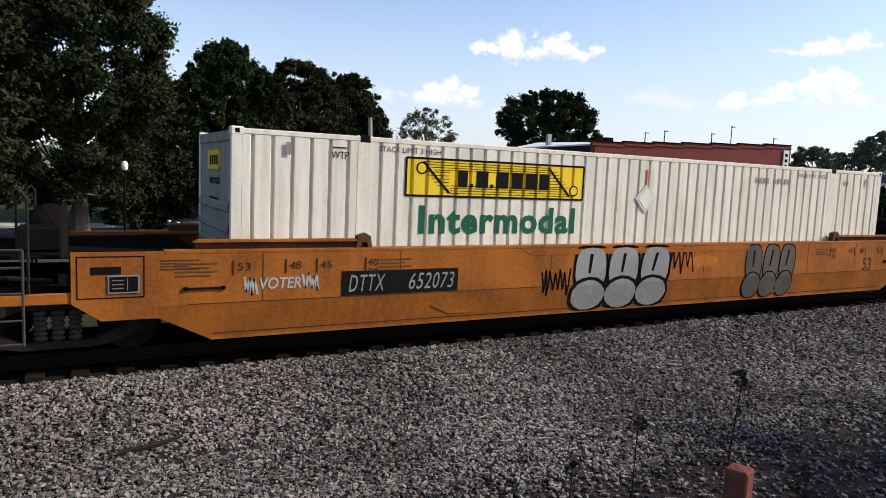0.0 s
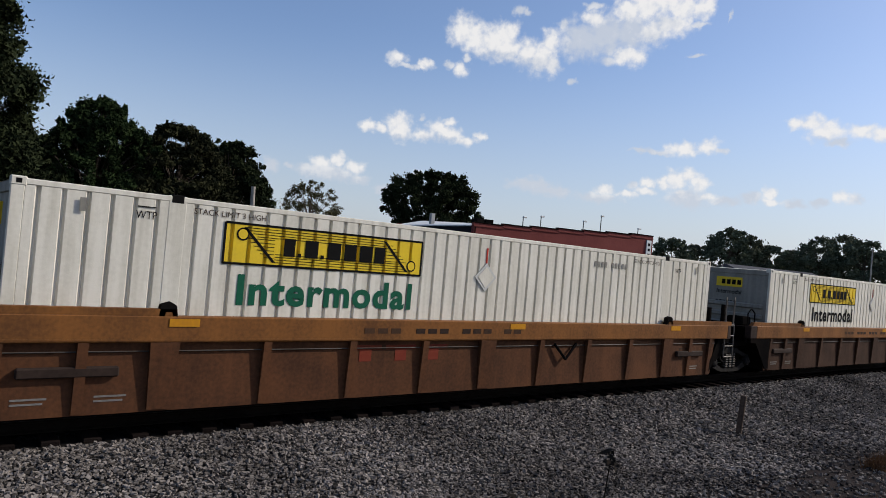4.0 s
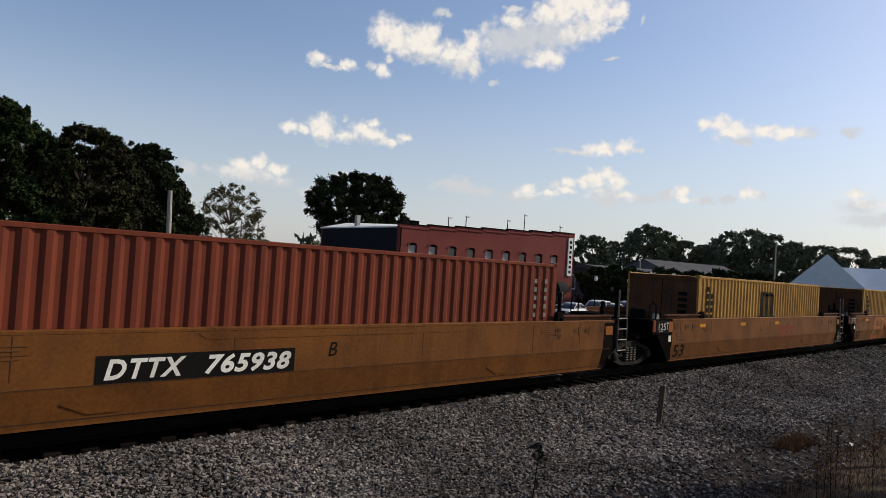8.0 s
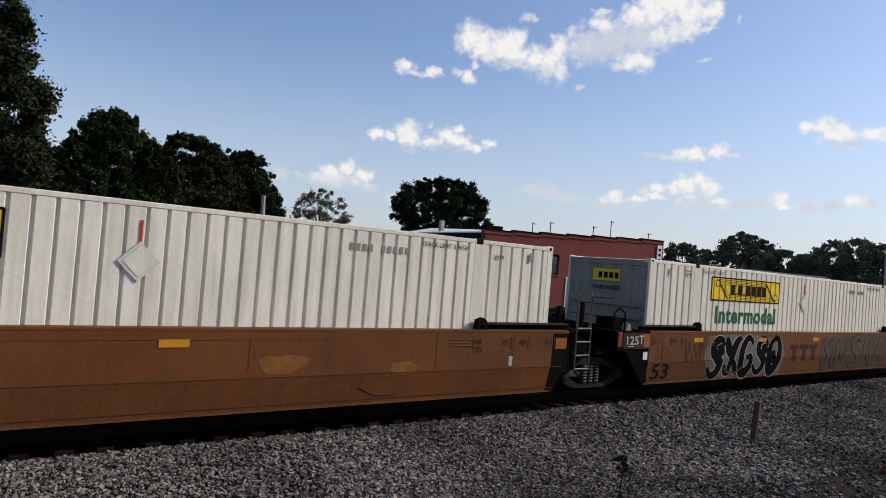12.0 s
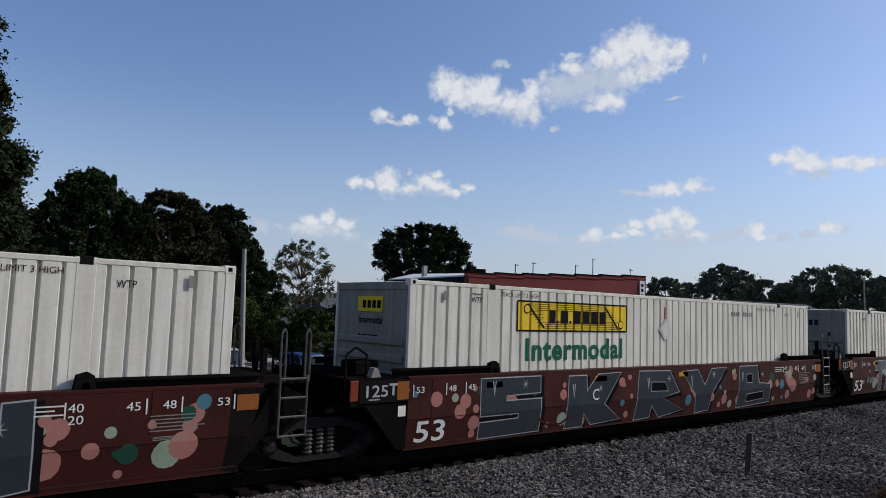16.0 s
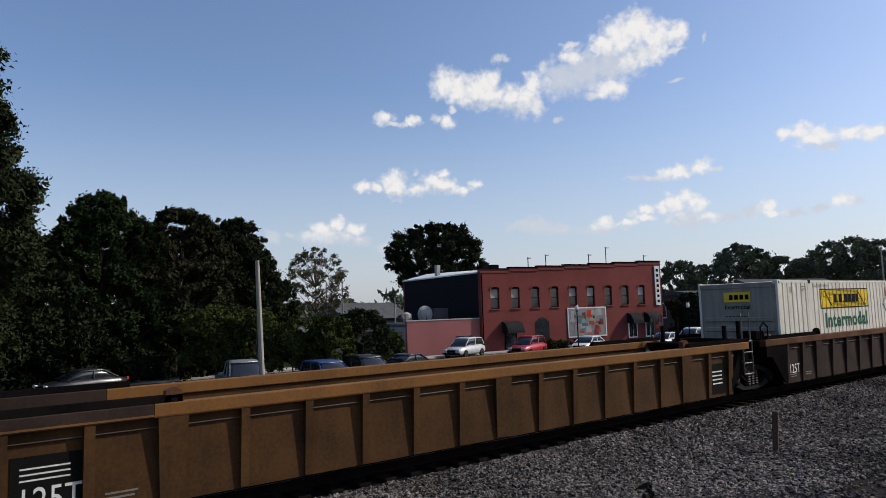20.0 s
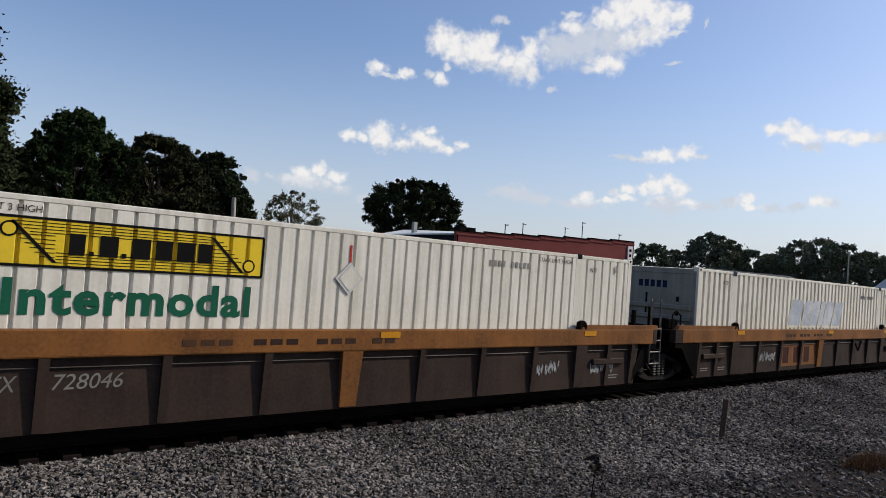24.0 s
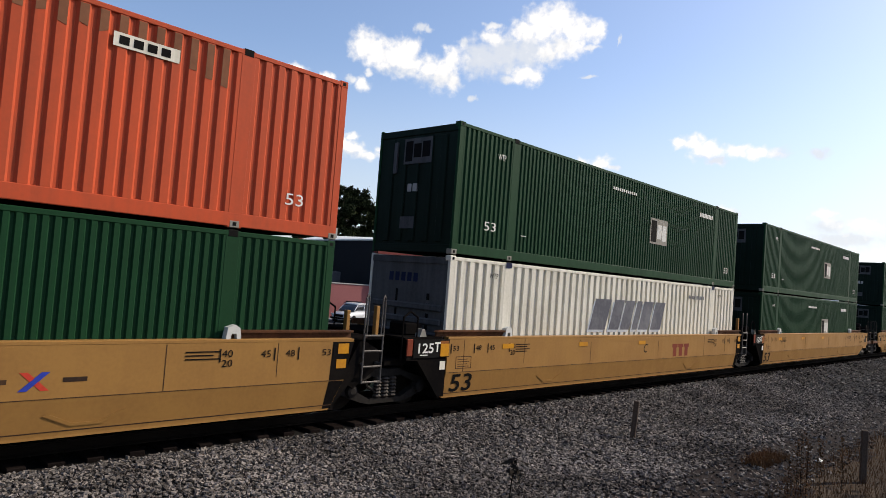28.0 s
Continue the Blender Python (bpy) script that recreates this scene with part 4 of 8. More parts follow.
    part("brake_pipe", Shape().pipe([(x + sx * .2, -1.2, 1.06), (x + sx * .7, -1.2, 1.12), (x + sx * 1.2, -.9, 1.02), (x + sx * 1.3, -.35, .74)], .03), M_CASTING, root)
    if brake:
        w = part("brake_wheel", Shape().lathe([(.23, -.014), (.25, -.024), (.27, -.014), (.28, .0), (.27, .014), (.25, .024), (.23, .014), (.23, -.014)], (x + sx * .80, -.85, 2.05), "x", 20), M_CASTING, root, "round hand brake wheel")
        s = Shape()
        for k in range(5):
            t = 2 * math.pi * k / 5
            s.tube((x + sx * .80, -.85, 2.05), (x + sx * .80, -.85 + .25 * math.cos(t), 2.05 + .25 * math.sin(t)), .016, n=5)
        part("spoke", s, M_CASTING, w)
        part("brake_housing", bx(.5, .72, -1.05, -.62, 1.72, 2.24, .06), M_BLACK, root)
        part("brake_post", bx(.5, .62, -.95, -.75, 1.38, 1.8), M_BLACK, root)
        part("bell_crank", Shape().lathe([(.10, -.05), (.17, -.03), (.17, .03), (.10, .05)], (x + sx * .66, -.45, 1.9), "x", 12), M_CASTING, root)
        part("chain", Shape().pipe([(x + sx * .66, -.62, 1.85), (x + sx * .66, -.62, 1.0)], .02, 5), M_CASTING, root)


def joint_end(root, x, sx, paint, style):
    """The end of an inner unit over a shared truck: a black plate end at -x, a ladder at +x."""
    yo = -1.5
    if sx < 0:
        part("end_platform", Shape().box(-1.5, -.12, -1.1, 1.1, .86, 1.0, .01), M_BLACK, root)
        part("articulation", Shape().box(-1.75, -1.4, -.3, .3, .6, .98, .05), M_BLACK, root)
        part("draft_sill", Shape().box(-1.38, -.62, -.3, .3, .5, .855), M_BLACK, root)
        part("walkway", Shape().box(-1.25, -.12, -1.4, 1.4, 1.42, 1.46), M_BLACK, root, "grating walkway")
        for sy in (-1, 1):
            g = Shape().prism([(-1.26, 1.41), (-1.26, 1.02), (-.95, 1.0), (-.30, .24), (-.11, .24), (-.11, 1.41)], yo + .02, yo + .06)
            part("end_gusset", g if sy < 0 else g.mirror_y(), M_BLACK, root, "black end gusset plate")
            hr = [(-1.3, sy * 1.36, 1.0), (-1.3, sy * 1.36, 1.86), (-1.12, sy * 1.36, 1.98), (-.9, sy * 1.36, 1.86), (-.9, sy * 1.36, 1.44)]
            part("hand_rail", Shape().pipe(hr, .02), M_BLACK, root)
        part("valve_box", Shape().box(-.9, -.4, -1.0, -.5, 1.46, 1.72, .03), M_BLACK, root)
        part("guide_cone", Shape().prism([(-.75, 1.46), (-.55, 1.46), (-.62, 1.62), (-.69, 1.62)], -1.3, -1.15), M_ENDGREY, root)
    else:
        part("end_platform", Shape().box(BOX + .1, BOX + 1.5, -1.1, 1.1, .86, 1.0, .01), M_BLACK, root)
        part("articulation", Shape().box(BOX + 1.3, BOX + 1.7, -.32, .32, .55, 1.0, .05), M_BLACK, root)
        part("walkway", Shape().box(BOX + .3, BOX + 1.3, -1.3, 1.3, 1.42, 1.46), M_BLACK, root, "grating walkway")
        for sy in (-1, 1):
            g = Shape().prism([(BOX + .5, 1.40), (BOX + .34, .7), (BOX + .7, .5), (BOX + 1.3, .9), (BOX + 1.3, 1.2), (BOX + .9, 1.40)], yo + .22, yo + .26)
            part("end_gusset", g if sy < 0 else g.mirror_y(), M_BLACK, root, "black end gusset plate")
            ld = Shape()
            for a in (.74, 1.20):
                ld.tube((BOX + a, sy * 1.45, .62), (BOX + a, sy * 1.45, 1.56), .02, n=6)
            for z in (.64, .93, 1.22, 1.51):
                ld.tube((BOX + .74, sy * 1.45, z), (BOX + 1.20, sy * 1.45, z), .02, n=6)
            for a in (.74, 1.20):
                ld.tube((BOX + a, sy * 1.45, .98), (BOX + a, sy * 1.1, .98), .03, n=6)
            part("ladder", ld, M_LADDER, root, "worn steel ladder with round rungs")
            for a in (.74, 1.16):
                hr = [(BOX + a, sy * 1.43, 1.5), (BOX + a, sy * 1.43, 2.2), (BOX + a + .05, sy * 1.41, 2.28), (BOX + a + .1, sy * 1.39, 2.2), (BOX + a + .1, sy * 1.39, 1.46)]
                part("hand_rail", Shape().pipe(hr, .018), M_LADDER, root)
            post_paint = paint if paint is M_TANCLEAN else M_BLACK
            for a, c in ((.62, 1.95), (1.36, 2.05)):
                part("stanchion", Shape().box(BOX + a, BOX + a + .09, sy * .98 - .05, sy * .98 + .05, 1.4, c, .01), post_paint, root)
        part("hose_coil", Shape().pipe([(BOX + 1.0, -1.1, .9), (BOX + 1.15, -1.15, .5), (BOX + 1.4, -1.12, .38), (BOX + 1.65, -1.1, .55)], .03), M_CASTING, root)
        part("brake_cylinder", Shape().lathe([(.05, -.3), (.14, -.26), (.14, .2), (.05, .26)], (BOX + .55, -1.12, .78), "x", 12), M_BLACK, root)
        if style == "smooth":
            # black sheets over the last half metre of the side, above and below the fold
            part("end_soot", Shape().prism([(BOX - .02, 1.41), (BOX + .455, 1.41), (BOX + .28, .73), (BOX - .05, .73)], yo - .0024, yo + .01), M_BLACK, root, "black end of the side plate")
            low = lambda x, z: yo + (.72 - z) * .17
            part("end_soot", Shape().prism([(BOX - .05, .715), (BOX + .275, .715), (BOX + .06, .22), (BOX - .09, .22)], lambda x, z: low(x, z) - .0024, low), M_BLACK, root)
        if style == "smooth" and paint is M_TANCLEAN:
            plate(root, "end_reflector", BOX + .10, BOX + .34, 1.20, 1.38, yo - .006, M_REFLECT, "amber end panel")
            plate(root, "end_reflector", BOX + .08, BOX + .30, .94, 1.10, yo - .006, M_REFLECT, "amber end panel")
        elif style == "smooth":
            plate(root, "end_reflector", BOX + .05, BOX + .38, 1.09, 1.32, yo - .006, M_RUSTSPRAY, "orange end panel")


def well_car(x_at, style, paint, label, ends, deco, panel_paint=None, half=1.62, group="well cars of the train"):
    """One unit of a well car. ends: for -x and +x end 'free', 'brake', 'own' (joint whose truck is this unit's) or 'next'."""
    root = thing("well_car", label, "rail car", group=group)
    mover(root, x_at)
    e = [2.0 if q in ("free", "brake") else 1.42 for q in ends]
    xa, xb = -e[0], BOX + e[1]
    yo = -1.5
    panel_paint = panel_paint or paint
    free = [q in ("free", "brake") for q in ends]
    for sy in (-1, 1):
        def put(name, s, m_, lab=""):
            return part(name, s if sy < 0 else s.mirror_y(), m_, root, lab)

        def mark(name, s, m_):   # small pieces that only the near side shows
            return put(name, s, m_) if sy < 0 else None
        if style == "smooth":
            grime = M_STENCIL if paint is not M_BRICKRED else M_BLACK
            right = [(xb, 1.46), (xb, .80), (xb - .34, .56), (BOX + .98, .56), (BOX + .98, .72)] if free[1] else [(BOX + .46, 1.46), (BOX + .28, .72)]
            left = [(-.98, .72), (-.98, .56), (xa + .34, .56), (xa, .80), (xa, 1.46)] if free[0] else [(-.1, .72), (-.1, 1.46)]
            up = right + left
            put("upper_side_plate", Shape().prism(up, yo, yo + .05), paint)
            lo = [(-.98, .718), (-.98, .56), (-.30, .21)] if free[0] else [(-.1, .718), (-.12, .21)]
            lo += [(BOX + .30, .21), (BOX + .98, .56), (BOX + .98, .718)] if free[1] else [(BOX + .06, .21), (BOX + .28, .718)]
            slant = lambda x, z: yo + .0 + (.72 - z) * .17
            put("lower_side_plate", Shape().prism(lo, slant, lambda x, z: slant(x, z) + .05), paint)
            put("bottom_lip", Shape().box(-.28 if free[0] else -.1, BOX + (.28 if free[1] else .04), yo + .084, yo + .2, .19, .225), paint)
            put("top_chord", Shape().box(-.9 if free[0] else -.1, BOX + (.9 if free[1] else .4), yo - .004, yo + .17, 1.42, 1.475, .008), paint)
            for x0, x1 in ((-.52 if free[0] else -.4, 2.05), (BOX - 2.05, BOX + (.52 if free[1] else .45))):
                # web colour holds rust and the painted shade beneath the ledge
                web = M_RUST if paint in (M_ORANGE, M_TAN, M_BROWNORANGE, M_TANCLEAN) else M_BLACK
                put("container_guide", Shape().box(x0 + .04, x1, yo + .10, yo + .15, 1.478, 1.575), web, "web of the container guide, shade in its colour")
                put("guide_ledge", Shape().prism([(x0, 1.575), (x1, 1.575), (x1, 1.61), (x0 + .06, 1.61)], yo + .03, yo + .16), M_RUST if paint in (M_TAN, M_TANCLEAN) else paint if paint in (M_ORANGE, M_BROWNORANGE) else M_PANEL if paint is M_BROWNRED else M_BLACK, "raised container guide rail")
            # fold seams and plates
            for x0 in (3.2, BOX - 4.6):
                mark("jacking_pad", Shape().prism([(x0, .50), (x0 + .35, .34), (x0 + .75, .34), (x0 + 1.1, .50), (x0 + 1.05, .53), (x0 + .72, .38), (x0 + .38, .38), (x0 + .05, .53)], lambda x, z: slant(x, z) - .012, lambda x, z: slant(x, z) + .01), paint)
            mark("weld_seam", Shape().prism([(-.25, .275), (BOX + .1, .275), (BOX + .1, .290), (-.25, .290)], lambda x, z: slant(x, z) - .003, slant), M_STENCIL)
            mark("weld_seam", Shape().box(-.6 if free[0] else -.08, BOX + (.6 if free[1] else .2), yo - .003, yo, .722, .732), grime)
            for x0, k in ((.42, 0), (2.6, 1), (5.6, 0), (9.6, 1), (13.1, 0), (15.0, 1)):
                mark("plate_joint", Shape().box(x0, x0 + .012, yo - .003, yo, .74 + .1 * k, 1.41), grime)
            mark("seam_plate", Shape().prism([(5.0, 1.40), (5.15, 1.30), (11.0, 1.30), (11.15, 1.40)], yo - .006, yo + .01), paint)
        else:
            zc = 1.14 if style == "ribbed" else 1.31
            c0, c1 = xa + .1, xb - (.1 if free[1] else .45)
            if paint is M_CHORD:   # the end sections take the darker panel colour
                put("chord_end", Shape().box(c0, -.96, yo, yo + .185, zc, 1.50, .012), M_PANEL)
                put("chord_end", Shape().box(BOX + .80, c1, yo, yo + .185, zc, 1.50, .012), M_PANEL)
                c0, c1 = -.96, BOX + .80
            if paint is M_OCHRE:
                put("chord_end", Shape().box(c0, 1.72, yo, yo + .185, zc, 1.50, .012), M_PANEL)
                c0 = 1.72
            put("top_chord", Shape().box(c0, c1, yo, yo + .185, zc, 1.50, .012), paint)
            mark("rub_strip", Shape().box(-.8, BOX + .3, yo - .006, yo + .02, zc + .025, zc + .05), paint)
            wall = [(-.95, zc + .005), (-.95, .55), (-.2, .17)] if free[0] else [(-.5, zc + .005), (-.2, .17)]
            wall += [(BOX + .2, .17), (BOX + .95, .55), (BOX + .95, zc + .005)] if free[1] else [(BOX + .2, .17), (BOX + .34, zc + .005)]
            # set-back panels take their own colour, mostly darker than the chord
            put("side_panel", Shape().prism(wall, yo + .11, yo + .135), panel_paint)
            put("bottom_chord", Shape().box(-.2, BOX + .2, yo + .137, yo + .22, .14, .24, .01), M_BLACK)
            wide = (1.98, BOX / 2, BOX - 1.98)
            n = 3 if style == "ribbed" else 5
            posts = [0.0, .95, BOX - .95, BOX]
            for a, b in zip(wide, wide[1:]):
                posts += [a + (b - a) * (k + 1) / (n + 1) for k in range(n)]
            if style != "ribbed":
                posts += [-.6] * free[0] + [BOX + .6] * free[1]
            for x in posts:
                s = Shape()
                w = .065
                s.add([(x - w, yo + .01, zc), (x + w, yo + .01, zc), (x + w, yo + .12, zc), (x - w, yo + .12, zc),
                       (x - w, yo + .07, .19), (x + w, yo + .07, .19), (x + w, yo + .12, .19), (x - w, yo + .12, .19)],
                      [(0, 1, 5, 4), (1, 2, 6, 5), (3, 0, 4, 7), (2, 3, 7, 6), (0, 3, 2, 1), (4, 5, 6, 7)])
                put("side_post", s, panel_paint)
            for x in wide:
                s = Shape().prism([(x - .2, zc), (x + .2, zc), (x + .16, .2), (x - .16, .2)], lambda x_, z: yo + .005 + (zc - z) * .065, yo + .12)
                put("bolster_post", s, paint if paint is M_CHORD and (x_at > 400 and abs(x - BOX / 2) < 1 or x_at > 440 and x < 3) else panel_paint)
            mark("safety_rod", Shape().tube((-.3, yo + .085, zc - .13), (BOX + .3, yo + .085, zc - .13), .011, n=5), M_STEEL)
            for x0, x1 in ((-1.2, 2.1), (BOX - 2.1, BOX + 1.0)):
                put("container_guide", Shape().prism([(x0, 1.502), (x1, 1.502), (x1, 1.60), (x0 + .1, 1.60)], yo + .02, yo + .14), paint if style == "ribbed" else M_BLACK, "raised container guide rail")
            if paint is M_CHORD and x_at < 440:
                for x0 in (.12, BOX - 1.62):
                    s = Shape().box(x0 + .1, x0 + 1.3, yo + .03, yo + .115, .68, .82, .02)
                    mark("hinge_box", s, M_PANEL)
            if ends[0] in ("free", "brake"):
                put("end_gusset", Shape().prism([(xa + .1, zc), (xa + .1, .74), (xa + .4, .74), (-.95, .92), (-.35, .55), (-.2, .17), (-.05, .17), (-.05, zc)], yo + .02, yo + .06), paint)
            if ends[1] in ("free", "brake"):
                put("end_gusset", Shape().prism([(xb - .1, zc), (xb - .1, .74), (xb - .4, .74), (BOX + .95, .92), (BOX + .35, .55), (BOX + .2, .17), (BOX + .05, .17), (BOX + .05, zc)], yo + .02, yo + .06), paint)
        for x in (1.98, BOX - 1.98):
            clip = M_PLACARD if paint is M_TANCLEAN else M_RUST if paint in (M_ORANGE, M_OCHRE) else M_BLACK
            mark("lock_bracket", Shape().prism([(x - .13, 1.47), (x - .05, 1.47), (x - .03, 1.56), (x + .05, 1.56), (x + .07, 1.47), (x + .14, 1.47), (x + .11, 1.65), (x + .03, 1.70), (x - .10, 1.66)], yo + .02, yo + .14), clip)
    # well floor: cross bearers and end bulkheads
    for x in (0.0, 1.98, 5.0, BOX / 2, BOX - 5.0, BOX - 1.98, BOX):
        part("cross_bearer", Shape().box(x - .18, x + .18, -1.38, 1.38, .18, .30), M_BLACK, root, fix=False)
    for x, sx in ((0, -1), (BOX, 1)):
        p = [(x + sx * .12, .22), (x + sx * .75, .9), (x + sx * .75, 1.4), (x + sx * .68, 1.4), (x + sx * .05, .3)]
        part("bulkhead", Shape().prism(p, -1.4, 1.4), M_BLACK, root)
    for q, x, sx in ((ends[0], -1, -1), (ends[1], BOX + 1, 1)):
        if q in ("free", "brake"):
            free_end(root, xa if sx < 0 else xb, sx, paint, q == "brake")
            truck(root, -2.15 if sx < 0 else BOX + 2.15)
        else:
            joint_end(root, -1.0 if sx < 0 else BOX, sx, paint, style)
            if q == "own":
                truck(root, -half if sx < 0 else BOX + half)
    deco(root, yo, xa, xb)
    return root


def reflectors(root, yo, xs, z, paint=M_REFLECT):
    for x in xs:
        plate(root, "reflector", x, x + .42, z, z + .11, yo, paint, "amber reflector strip")


def stencils(root, yo, tone=M_STENCIL, z=1.18, joint=False):
    for words, x in (("53", .0), ("48", .75), ("45", 1.22)):
        letters(root, words, x + .06, yo - .003, z, .11, tone, width=.18)
        plate(root, "stencil_bar", x, x + .02, z - .06, z + .15, yo, tone)
        letters(root, words, BOX - x - .25, yo - .003, z, .11, tone, width=.18)
        plate(root, "stencil_bar", BOX - x, BOX - x + .02, z - .06, z + .15, yo, tone)
    for x in (2.0, BOX - 2.2):
        letters(root, "40", x + .04, yo - .003, z + .02, .11, tone, width=.18)
        letters(root, "20", x + .04, yo - .003, z - .13, .11, tone, width=.18)
        plate(root, "stencil_bar", x, x + .02, z - .06, z + .15, yo, tone)
    for x, n in ((2.25, 4), (13.4, 3)) if joint else ((2.25, 4), (13.4, 3), (-.75, 4)):
        for k in range(n):
            plate(root, "stencil_line", x, x + .55 - .1 * (k % 2), z + .1 - k * .055, z + .118 - k * .055, yo, M_WORNSTENCIL if tone is M_STENCIL else tone)


def number_board(root, yo, words, x, w, z=.80, h=.26, board=True, tone=M_WLETTER, shear=.25, gap=.10):
    if board:
        plate(root, "number_board", x - .1, x + w + .1, z - .06, z + h + .06, yo, M_DARK, "black number board")
    a, _, b = words.partition(" ")
    letters(root, a, x, yo - .008, z, h, tone, width=w * (.44 - gap / 2), shear=shear, spacing=1.15, bold=.012 if tone is M_WLETTER else 0.0)
    letters(root, b, x + w * (.44 + gap / 2), yo - .008, z, h, tone, width=w * (.56 - gap / 2), shear=shear, spacing=1.08, bold=.012 if tone is M_WLETTER else 0.0)


def logo_shapes(root, f, x, z, w, h, m_=M_TTX):
    """Two T-like shapes and a crossed one stand in for the faded emblem; they follow the fold of the side."""
    for k in range(3):
        a, c = x + w * k / 3, x + w * (k + .88) / 3
        m = (a + c) / 2
        s = Shape()
        for q in ([(a, z + h * .72), (c, z + h * .72), (c, z + h), (a, z + h)], [(m - .12, max(z, .725)), (m + .12, max(z, .725)), (m + .12, z + h * .72), (m - .12, z + h * .72)]):
            s.prism(q, lambda x_, z_: f(z_) - .003, lambda x_, z_: f(z_))
        if z < .715:
            s.prism([(m - .12, z), (m + .12, z), (m + .12, .715), (m - .12, .715)], lambda x_, z_: f(z_) - .003, lambda x_, z_: f(z_))
        part("logo_bar", s, m_, root)


def blob(cx, cz, rx, rz, n, rnd, rough=.12):
    return [(cx + rx * (1 + rnd.uniform(-rough, rough)) * math.cos(2 * math.pi * k / n), cz + rz * (1 + rnd.uniform(-rough, rough)) * math.sin(2 * math.pi * k / n)) for k in range(n)]


def hug(ob, f):
    """Lays a flat sprayed shape on the folded side: f(z) is the side's face, even above the fold."""
    me = ob.data.copy()
    ob.data = me
    dz = ob.matrix_basis.translation.z
    bm = bmesh.new()
    bm.from_mesh(me)
    bmesh.ops.triangulate(bm, faces=bm.faces)
    bmesh.ops.bisect_plane(bm, geom=bm.verts[:] + bm.edges[:] + bm.faces[:], plane_co=(0, 0, .72 - dz), plane_no=(0, 0, 1))
    for v in bm.verts:
        v.co.y += f(v.co.z + dz) - f(1.3)
    bm.to_mesh(me)
    bm.free()
    return ob


def rounded(poly, cut=.22):
    """Corners cut twice."""
    for _ in range(2):
        out = []
        for (a, b), (c, d) in zip(poly, poly[1:] + poly[:1]):
            out += [(a + (c - a) * cut, b + (d - b) * cut), (a + (c - a) * (1 - cut), b + (d - b) * (1 - cut))]
        poly = out
    return poly


def graffiti(root, yf, x0, x1, z0, z1, fill, edge, seed, n=6, lean=.15, base=None):
    """Sprayed letter-like shapes, each an outline under a fill, that fit between the given bounds. yf(z): the side's face."""
    rnd = random.Random(seed)
    yt = yf(1.3)
    step = (x1 - x0) / n
    if base:
        g = part("spray_ground", Shape().prism([(x0 - .3, z0), (x1 + .2, z0 - .0), (x1 + .5, (z0 + z1) / 2), (x1, z1), (x0, z1), (x0 - .5, (z0 + z1) / 2)], yt - .003, yt), base, root)
        hug(g, yf)
    for i in range(n):
        a = x0 + i * step + rnd.uniform(-.05, .05) * step
        w = step * rnd.uniform(.95, 1.15)
        h = z1 - z0
        lo, hi = z0 + rnd.uniform(0, .1) * h, z1 - rnd.uniform(0, .1) * h
        kind = rnd.randrange(4)
        k = lean * h
        m = (lo + hi) / 2
        t = rnd.uniform(.3, .4) * w
        if kind == 0:
            poly = [(a, lo), (a + t, lo), (a + t + k * .4, m - .05), (a + w - t, lo), (a + w, lo + .05), (a + w * .7 + k, m), (a + w + k, hi), (a + w - t + k, hi), (a + t + k, m + .08), (a + t + k, hi), (a + k, hi)]
        elif kind == 1:
            poly = [(a, lo), (a + w, lo + .04), (a + w, lo + .3 * h), (a + t, lo + .28 * h), (a + w + k, m), (a + w + k, hi), (a + k, hi), (a + k, hi - .28 * h), (a + w - t + k, hi - .26 * h), (a, m - .04)]
        elif kind == 2:
            poly = [(a, lo), (a + t, lo), (a + w * .5, m), (a + w - t, lo), (a + w, lo), (a + w * .72 + k, hi), (a + w * .3 + k, hi)]
        else:
            poly = [(a + .1 * w, lo + .1), (a + w * .4, lo), (a + w, lo + .1), (a + w + k * .6, m), (a + w * .8 + k, hi), (a + w * .3 + k, hi + .02), (a + k * .5, m)]
        cx, cz = sum(p[0] for p in poly) / len(poly), (lo + hi) / 2
        big = [(cx + (x - cx) * 1.10 + .0, cz + (z - cz) * 1.08) for x, z in poly]
        big = [(x, min(max(z, z0 - .03), z1 + .04)) for x, z in big]
        hug(part("spray_outline", Shape().prism(rounded(big, .15), yt - .004 - .0004 * (i % 2), yt), edge, root), yf)
        hug(part("spray_letter", Shape().prism(rounded(poly), yt - .008 - .0004 * (i % 2), yt - .002), fill[i % len(fill)], root), yf)
        if kind == 3:
            part("spray_spot", Shape().prism(blob(cx, cz, .13 * w, .16 * h, 8, rnd), lambda x, z: yf(z) - .011, lambda x, z: yf(z) - .003), edge, root)
        else:
            sl = Shape().prism([(cx - .02, lo + .1), (cx + .03, lo + .1), (cx + .03 + k * .6, m), (cx - .02 + k * .6, m)], lambda x, z: yf(z) - .011, lambda x, z: yf(z) - .003)
            part("spray_line", sl, edge, root)


def bubbles(root, yf, x0, x1, z0, z1, seed, n=30, paints=None):
    rnd = random.Random(seed)
    paints = paints or (M_GPINK, M_GPINK, M_GPINK, M_GMINT, M_GTEAL, M_GGREEN)
    for i in range(n):
        r = rnd.choice((.06, .08, .11, .14, .2))
        x, z = rnd.uniform(x0, x1), rnd.uniform(z0 + r, z1 - r)
        d = .002 + i * .00005
        hug(part("spray_dot", Shape().prism(blob(x, z, r, r, 12, rnd, .04), yf(1.3) - d, yf(1.3)), rnd.choice(paints), root), yf)


